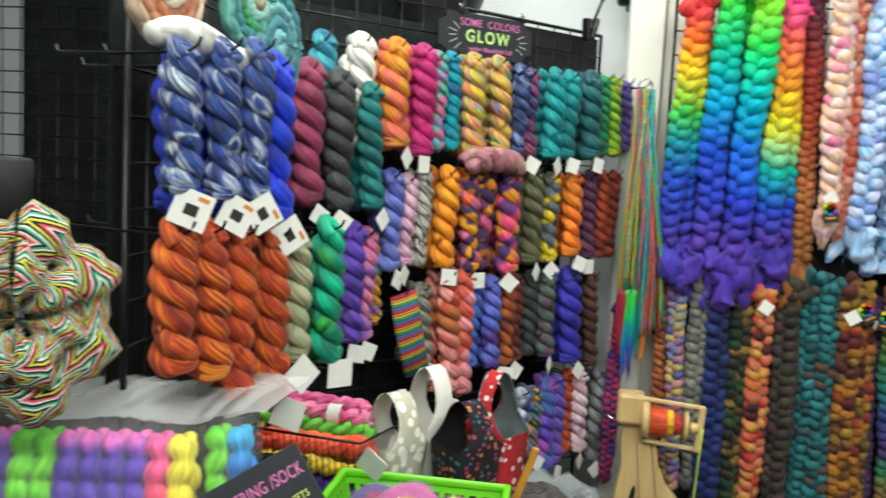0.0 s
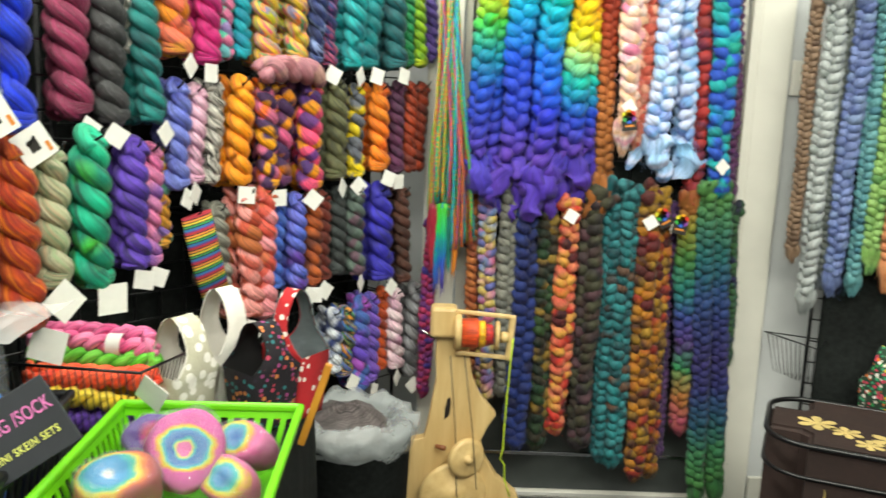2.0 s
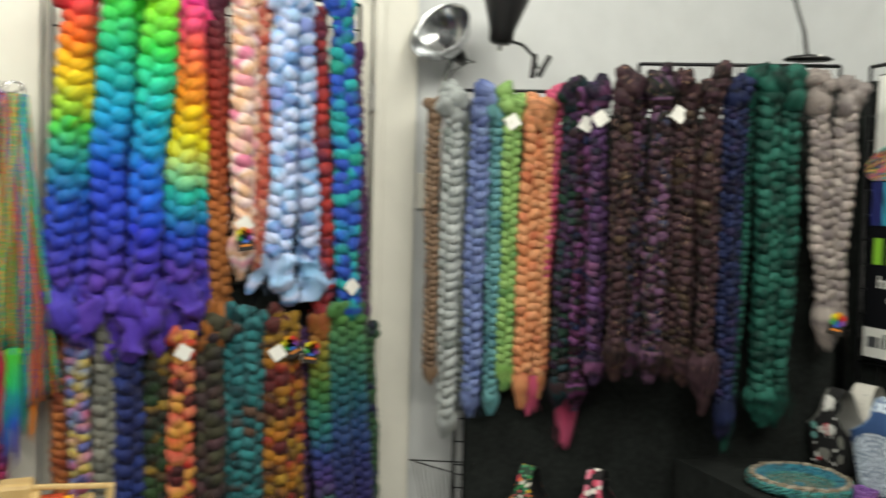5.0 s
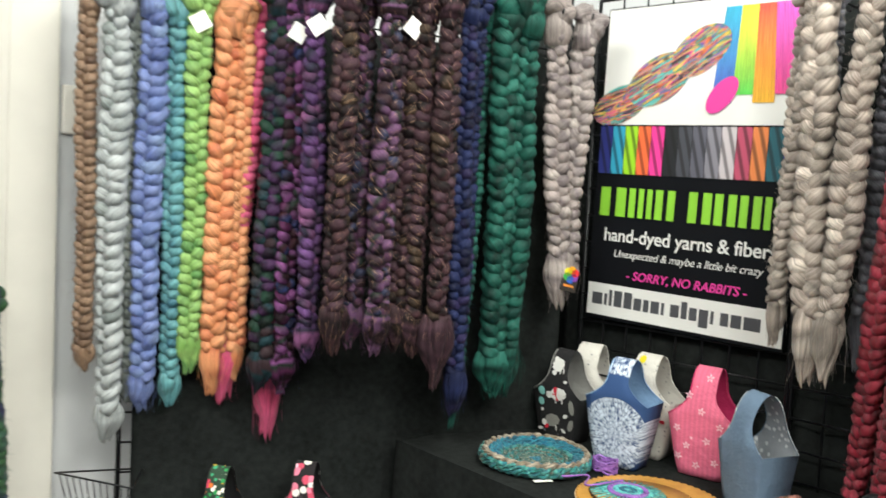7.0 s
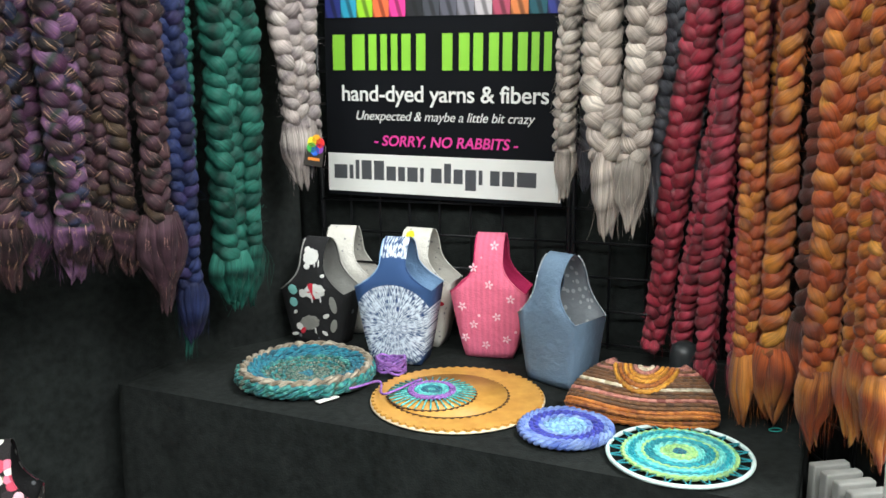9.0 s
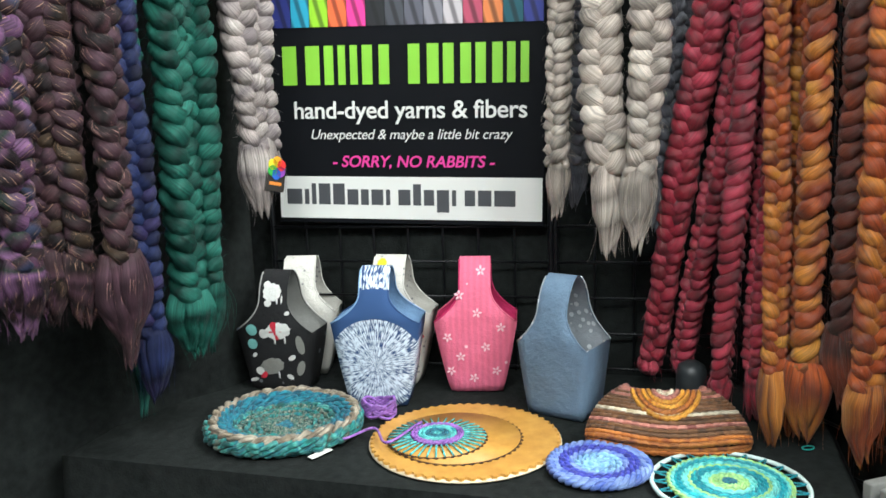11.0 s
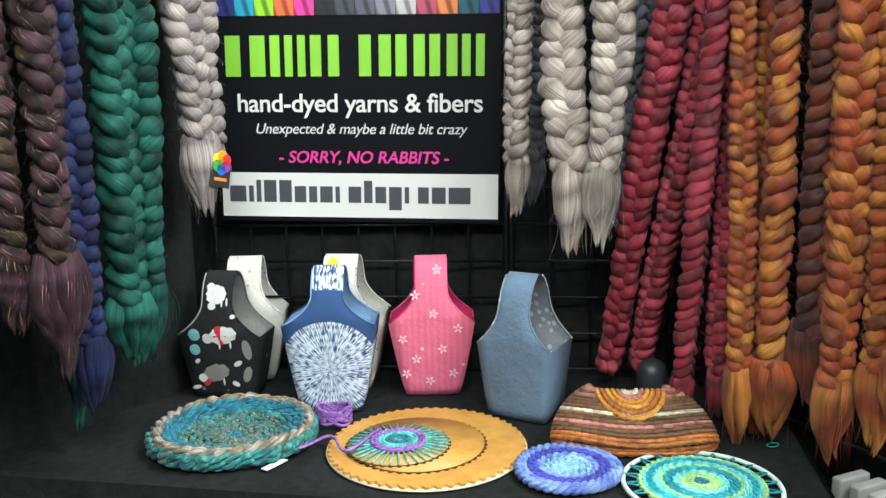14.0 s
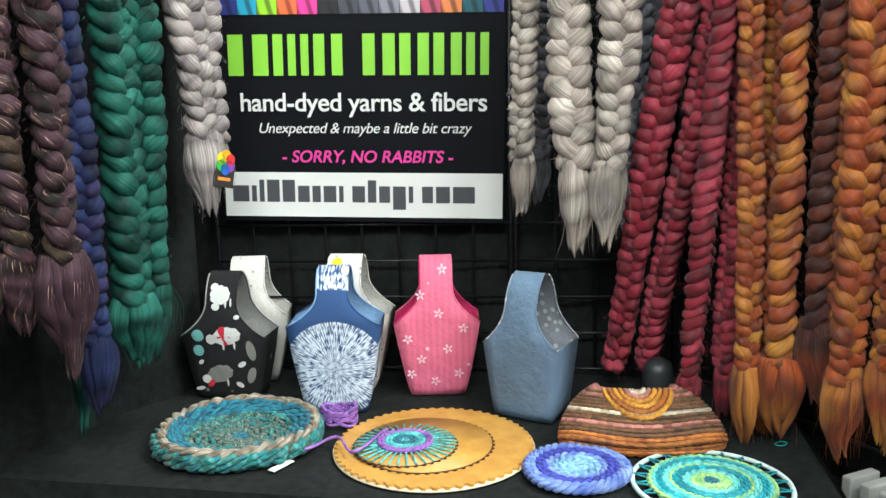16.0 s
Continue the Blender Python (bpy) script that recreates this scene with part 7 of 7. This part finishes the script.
for k, cols in enumerate(PACK):
    x, y, tw = -0.93 + 0.037 * k, 1.165 + 0.008 * k + (0.05 if k > 9 else 0.0), 5 - 0.9 * k
    root = new("bagged_roving")
    root.matrix_world = pose(x, y - 0.10, TABLE + 0.030, -10, tw, 8)
    tagged(root, "rolled roving in a clear plastic bag with a loose flap", "bagged roving", "bagged rovings")
    mt = fibre("packed_roving", cols, gradient=True, strands=14, depth=0.35, along=8.0)
    for j in range(2):
        s = Soup()
        s.tube([(0.004 * math.sin(24 * t + j * 3), 0.03 * j, 0.27 * t) for t in np.linspace(0, 1, 46)], [0.0205 * (0.62 + 0.38 * abs(math.sin(22 * t + j)) ** 0.7) * (1 - max(0.0, (t - 0.93) / 0.07) ** 2 * 0.7) for t in np.linspace(0, 1, 46)], 10)
        piece("roving_roll", s.mesh("roving_roll"), mt, root)
    s = Soup()
    s.tube([(0, 0.015, 0.0), (0, 0.015, 0.12), (0, 0.016, 0.27), (0.0, 0.03, 0.30)], [0.034, 0.036, 0.034, 0.024], 12, 1.2)
    piece("bag", s.mesh("bag"), FILM, root)
    v, f = [], []
    for i in range(9):
        for j in range(6):
            u, w = i / 8, j / 5
            v.append((-0.036 + 0.072 * w + 0.055 * u, 0.03 + 0.15 * u, 0.285 + 0.085 * u - 0.03 * u * u + 0.005 * math.sin(4 * w + 4 * u + k)))
    for i in range(8):
        for j in range(5):
            f.append((i * 6 + j, i * 6 + j + 1, (i + 1) * 6 + j + 1, (i + 1) * 6 + j))
    piece("flap", mesh_of("flap", v, f), FLAP, root)
# wire basket of mini skeins
tray = new("wire_basket")
tray.matrix_world = pose(-0.60, 1.76, TABLE, 0, 0, -6)
tagged(tray, "black wire basket holding bright mini skeins", "wire basket")
for i in range(22):
    x = -0.15 + 0.30 * i / 21
    t = Soup()
    t.tube([(x, -0.13, 0.16), (x, -0.10, 0.004), (x, 0.10, 0.004), (x, 0.13, 0.12)], 0.0014, 5, front=(1, 0, 0))
    piece("wire", t.mesh("wire"), BLACK_STEEL, tray)
for i in range(14):
    y = -0.12 + 0.24 * i / 13
    t = Soup()
    t.tube([(-0.12, y, 0.004), (0.13, y, 0.004), (0.165, y, 0.16 - 0.14 * 0.2 * i / 13)], 0.0014, 5, front=(0, 1, 0))
    piece("wire", t.mesh("wire"), BLACK_STEEL, tray)
t = Soup()
t.tube([(-0.15, -0.13, 0.16), (0.165, -0.13, 0.16), (0.165, 0.13, 0.13), (-0.15, 0.13, 0.12), (-0.15, -0.13, 0.16)], 0.003, 6, front=(0, 0, 1))
piece("rim_wire", t.mesh("rim_wire"), BLACK_STEEL, tray)
for k, (c0, c1, z, y) in enumerate((("#d84c88", "#e878a8", 0.178, 0.05), ("#e05890", "#f088b0", 0.165, 0.02), ("#58b828", "#78cc48", 0.142, 0.0), ("#e84820", "#f06838", 0.120, -0.02), ("#e03c1c", "#f05c30", 0.110, -0.05), ("#f0c020", "#f8d848", 0.085, -0.03), ("#f0c828", "#f8dc50", 0.075, -0.06), ("#5c30a0", "#7c50b8", 0.045, -0.04), ("#4c2890", "#6c44b0", 0.035, -0.075))):
    mt = fibre("mini_yarn", (c0, c1, c0), patch=3, strands=10, depth=0.4)
    me = skein_mesh(0.27, 0.042, 4, k * 1.3)
    mini = thing("mini_skein", me, mt, pose(-0.74 + 0.008 * k, 1.76 + y, TABLE + z, 0, -90, -6 + 3 * (k % 3)), "bright twisted mini skein lying in a wire basket", "mini skein", "mini skeins")
    if k in (1, 5):
        piece("band", lathe("band", [(0.0235, -0.015), (0.024, 0.015)], 20), CARD, mini, pose(0, 0, -0.20 + 0.02 * k), "white paper band")
# cloth bags beside the baskets
DOTS = weave("dotted_linen", "#b8b4a0", 0.08, spot="#ece8e0", density=38, cut=0.42)
FLORAL = weave("red_floral", "#b02028", 0.15, spot="#e8dcd4", density=45, cut=0.34)
NIGHT = weave("dark_floral", "#1a141c", 0.4, density=75, cut=0.34, cells=("#a83850", "#1c1820", "#2c6c70", "#c87840", "#241c28", "#8c3c70"))
WHITEC = weave("white_cotton", "#dcd8d0", 0.05)
cloth_bag(pose(-0.415, 1.76, TABLE), "linen project bag with large white dots", 0.105, 0.125, 0.12, 0.235, 0.055, 0.11, DOTS, WHITEC, 58)
cloth_bag(pose(-0.355, 1.86, TABLE), "white cotton project bag with a red dot", 0.10, 0.125, 0.14, 0.275, 0.050, 0.10, WHITEC, WHITEC, 58)
cloth_bag(pose(-0.255, 1.78, TABLE), "dark floral project bag with black lining", 0.11, 0.135, 0.13, 0.225, 0.050, 0.11, NIGHT, plain("black_lining", "#0c0c0e", 0.9), 50)
cloth_bag(pose(-0.205, 1.87, TABLE), "red floral project bag with a wide strap", 0.11, 0.135, 0.14, 0.275, 0.036, 0.11, FLORAL, weave("grey_lining_2", "#6c7478", 0.1), -30)
thing("wooden_stick", box("wooden_stick", (0.014, 0.012, 0.17), 0.003), wood("amber_stick", "#c88c30", "#a86c20"), pose(-0.118, 1.60, 0.865, 0, 18, 0), "amber wooden stick standing by the green basket", "stick")

# zigzag knit on a dark stand
stand = new("display_stand")
stand.matrix_world = pose(-0.93, 1.16, TABLE)
tagged(stand, "dark grey round display stand", "display stand")
piece("cap", lathe("cap", [(0, 0.71), (0.052, 0.71), (0.056, 0.705), (0.056, 0.62), (0.0, 0.62)], 28), plain("dark_felt", "#2a2a2c", 0.8), stand)
piece("column", rod("column", 0.64, 0.03, 16), BLACK_PLASTIC, stand, pose(0, 0, 0.32))
piece("foot", lathe("foot", [(0, 0), (0.09, 0.0), (0.09, 0.012), (0, 0.014)], 28), BLACK_PLASTIC, stand)
g = Graph("zigzag_knit", 0.9)
uvn = g.n("ShaderNodeSeparateXYZ", Vector=g.n("ShaderNodeUVMap").outputs[0])
tri = g.math("ABSOLUTE", g.math("SUBTRACT", g.math("FRACT", g.math("MULTIPLY", uvn.outputs[1], 6.0)), 0.5))
saw = g.math("FRACT", g.math("ADD", g.math("MULTIPLY", uvn.outputs[0], 11.0), g.math("MULTIPLY", tri, 1.9)))
g.color(g.ramp(saw, [(0.0, lin("#d8d048")), (0.13, lin("#141418")), (0.27, lin("#d85068")), (0.40, lin("#e0dcd0")), (0.50, lin("#141418")), (0.64, lin("#48b088")), (0.76, lin("#e8e4d8")), (0.86, lin("#141418"))], True))
g.bump(g.noise(g.n("ShaderNodeUVMap").outputs[0], 120, 2), 0.5, 0.003)
cowl = new("zigzag_cowl")
cowl.matrix_world = pose(-0.850, 1.13, TABLE + 0.485, 0, 0, 30)
tagged(cowl, "zigzag striped knitted cowl draped over a stand", "cowl")
for k, (rr, th, dy) in enumerate(((0.100, 0.044, 0.0), (0.055, 0.038, -0.035))):
    s = Soup()
    s.tube([(rr * math.sin(a) * 0.9, -0.06 + dy - 0.02 * math.cos(2 * a), rr * 1.15 * math.cos(a)) for a in np.linspace(0, 6.283, 56)], [th * 0.92 + 0.014 * math.sin(7 * a + k) + 0.006 * math.sin(17 * a) for a in np.linspace(0, 6.283, 56)], 18, 0.7, caps=False)
    piece("fold", s.mesh("fold"), g.m, cowl)

# black bin with plastic liner
binn = new("waste_bin")
binn.matrix_world = pose(-0.125, 2.42, 0)
tagged(binn, "black bin lined with crumpled clear plastic", "bin")
piece("drum", lathe("drum", [(0, 0.0), (0.15, 0.0), (0.155, 0.02), (0.175, 0.50), (0.18, 0.505), (0.172, 0.505), (0.168, 0.40), (0, 0.38)], 40), BLACK_CLOTH, binn)
me = lathe("liner", [(0.182, 0.455), (0.190, 0.475), (0.196, 0.50), (0.188, 0.53), (0.17, 0.545), (0.145, 0.54), (0.12, 0.52), (0.10, 0.50)], 72)
for v in me.vertices:
    q = noise.noise(v.co * 20) * 0.022 + noise.noise(v.co * 55) * 0.009
    v.co += Vector((v.co.x * q * 4, v.co.y * q * 4, q * 1.3))
g = Graph("crumpled_plastic", 0.16)
g.color(lin("#dce2e4"))
g.b.inputs["Alpha"].default_value = 0.34
g.bump(g.noise(g.coords(), 24, 3), 0.7, 0.02)
piece("liner", me, g.m, binn, None, "crumpled clear plastic liner")
me = lathe("fleece", [(0, 0.555), (0.05, 0.55), (0.10, 0.53), (0.14, 0.49)], 32)
for v in me.vertices:
    v.co.z += noise.noise(v.co * 40) * 0.02
piece("fleece", me, fibre("grey_fleece", ("#3c3434", "#605858", "#2c2424"), patch=8, strands=12), binn, pose(-0.02, 0, 0))

# ---- suitcase corner ----
BROWN = plain("brown_canvas", "#2a1a16", 0.8, vary=0.25, scale=50, bump=0.2)
case = new("suitcase")
case.matrix_world = pose(1.335, 2.335, 0, 0, 0, -24)
tagged(case, "dark brown suitcase printed with tan flowers", "suitcase")
bm = bmesh.new()
bmesh.ops.create_cube(bm, size=1.0)
bmesh.ops.scale(bm, vec=(0.52, 0.40, 0.54), verts=bm.verts)
bmesh.ops.translate(bm, vec=(0, 0, 0.30), verts=bm.verts)
bmesh.ops.bevel(bm, geom=[e for e in bm.edges if abs(e.verts[0].co.z - e.verts[1].co.z) > 0.1], offset=0.11, segments=7, affect="EDGES")
bmesh.ops.bevel(bm, geom=[e for e in bm.edges if abs(e.verts[0].co.z - e.verts[1].co.z) < 0.01 and e.calc_face_angle(0) > 1.0], offset=0.012, segments=3, affect="EDGES")
me = bpy.data.meshes.new("shell")
bm.to_mesh(me)
bm.free()
piece("shell", me, BROWN, case)
s = Soup()
def rounded(sx, sy, r, z, n=10):
    pts = []
    for cx, cy, a0 in ((sx - r, sy - r, 0), (-sx + r, sy - r, 90), (-sx + r, -sy + r, 180), (sx - r, -sy + r, 270)):
        pts += [(cx + r * math.cos(math.radians(a0 + 90 * k / n)), cy + r * math.sin(math.radians(a0 + 90 * k / n)), z) for k in range(n + 1)]
    return pts + pts[:1]
for z, r in ((0.565, 0.008), (0.475, 0.006)):
    s = Soup()
    s.tube(rounded(0.262, 0.202, 0.112, z), r, 8, caps=False, front=(0, 0, 1))
    piece("piping", s.mesh("piping"), BLACK_PLASTIC, case)
for x in (-0.2, 0.2):
    for y in (-0.14, 0.14):
        piece("wheel", lathe("wheel", [(0, -0.012), (0.03, -0.012), (0.03, 0.012), (0, 0.012)], 20), BLACK_PLASTIC, case, pose(x, y, 0.03, 90, 0, 0))
PETAL = plain("tan_print", "#c4ac6c", 0.85, vary=0.2, scale=40)


def flower(parent, m, r, petals=6):
    v, f = [(0, 0, 0.0)], []
    n = petals * 10
    for i in range(n):
        a = 2 * math.pi * i / n
        rr = r * (0.16 + 0.84 * abs(math.sin(a * petals / 2)) ** 0.5)
        v.append((rr * math.cos(a), rr * math.sin(a), 0.0))
    f = [(0, i + 1, (i + 1) % n + 1) for i in range(n)]
    piece("flower_print", mesh_of("flower_print", v, f), PETAL, parent, m)


for x, y, r in ((-0.13, -0.02, 0.058), (-0.055, -0.06, 0.045), (0.06, -0.075, 0.06), (0.0, -0.13, 0.04), (0.16, -0.09, 0.05), (0.10, -0.15, 0.036)):
    flower(case, pose(x, y, 0.5722, 0, 0, x * 900), r)
for x, z, r in ((-0.10, 0.40, 0.055), (-0.03, 0.30, 0.05), (0.05, 0.40, 0.06), (0.11, 0.30, 0.05), (-0.12, 0.26, 0.05)):
    flower(case, pose(x, -0.2015, z, 90, 0, x * 700), r)
for y, z, r in ((0.03, 0.40, 0.06), (-0.05, 0.30, 0.05)):
    flower(case, pose(-0.2615, y, z, 90, 0, -90), r)
PEACE = weave("bright_print", "#243c2c", 0.3, density=80, cut=0.44, cells=("#d8d4c8", "#d8702c", "#2c8c4c", "#c83c58", "#d8b030", "#e8e4dc", "#3c9c70"))
BLOCKS = weave("pink_block_print", "#181416", 0.3, density=52, cut=0.50, cells=("#d87890", "#e0dcd4", "#c04860", "#8c8468", "#e8b4c0", "#30282c"))
cloth_bag(CORNER.stand(0.24, 0.045, 0.4752), "small bag in bright green orange and white print", 0.115, 0.135, 0.135, 0.25, 0.045, 0.09, PEACE, BLACK_COTTON, -30)
stool = new("low_bench")
stool.matrix_world = CORNER.stand(0.34, 0.06, 0.0)
tagged(stool, "low black bench behind the suitcase", "bench")
piece("seat", box("seat", (0.42, 0.18, 0.03), 0.01, (0, 0, 0.46)), BLACK_CLOTH, stool)
for x in (-0.18, 0.18):
    for y in (-0.07, 0.07):
        piece("leg", rod("leg", 0.446, 0.012, 8), BLACK_STEEL, stool, pose(x, y, 0.223))
cloth_bag(CORNER.stand(0.445, 0.045, 0.4752), "small bag in pink white and black block print", 0.12, 0.135, 0.14, 0.25, 0.05, 0.09, BLOCKS, BLACK_COTTON, -26)
rack = new("wire_basket")
rack.matrix_world = CORNER.stand(0.01, -0.07, 0.60)
tagged(rack, "small black wire basket fixed to the grid", "wire basket")
for i in range(11):
    x = -0.14 + 0.16 * i / 10
    t = Soup()
    t.tube([(x, -0.14 * (i / 10), 0.09), (x * 0.8 + 0.004, -0.11 * (i / 10), -0.045), (x * 0.8 + 0.004, 0, -0.045)], 0.0013, 5, front=(1, 0, 0))
    piece("wire", t.mesh("wire"), BLACK_STEEL, rack)
t = Soup()
t.tube([(-0.15, 0.0, 0.09), (0.03, -0.14, 0.09), (0.05, 0.0, 0.09), (-0.15, 0, 0.09)], 0.0024, 6, front=(0, 0, 1))
piece("rim_wire", t.mesh("rim_wire"), BLACK_STEEL, rack)

# ---- at the end of the table ----
post = Soup()
post.tube([(0, 0, 0), (-0.01, 0.0, 1.0), (-0.02, 0, 2.1)], 0.0105, 12)
thing("white_post", post.mesh("white_post"), plain("white_tube", "#dcdcda", 0.4, vary=0.04), SOUTH.stand(0.748, 0.01, 0.0, -1.5), "white tube post at the end of the racks", "post")
crate = new("file_box")
crate.matrix_world = pose(1.985, 1.175, 0, 0, 0, 30)
tagged(crate, "pale grey magazine box standing by the table", "file box")
PALE = plain("pale_grey_card", "#868682", 0.7, vary=0.1)
for k in range(4):
    piece("folder", box("folder", (0.017, 0.06, 0.75), 0.003, (-0.045 + 0.03 * k, 0, 0.387)), PALE, crate)
piece("base", box("base", (0.12, 0.07, 0.012), 0.003, (0, 0, 0.006)), PALE, crate)

# ---- the dark racks beyond ----
FAR = Line((-2.62, 2.75), (-1.62, 2.75), 1)
grid_panel(FAR, 0.0, 0.61, 0.0, 1.98, 0.25, "black wire grid panel standing behind the yarn racks")
grid_panel(FAR, 0.30, 1.20, 0.0, 2.20, 0.0, "tall black wire grid panel behind the yarn racks")
hanging_cloth("black_drape", FAR, 0.50, 1.95, 0.0, 2.35, -0.05, "black cloth hung on the far grid panel", 0.01, 4)
hanging_cloth("black_drape", Line((-2.75, 1.55), (-0.8, 1.95), 1), 0.0, 1.85, 0.0, 0.98, 0.0, "black cloth behind the low stand", 0.01, 4)
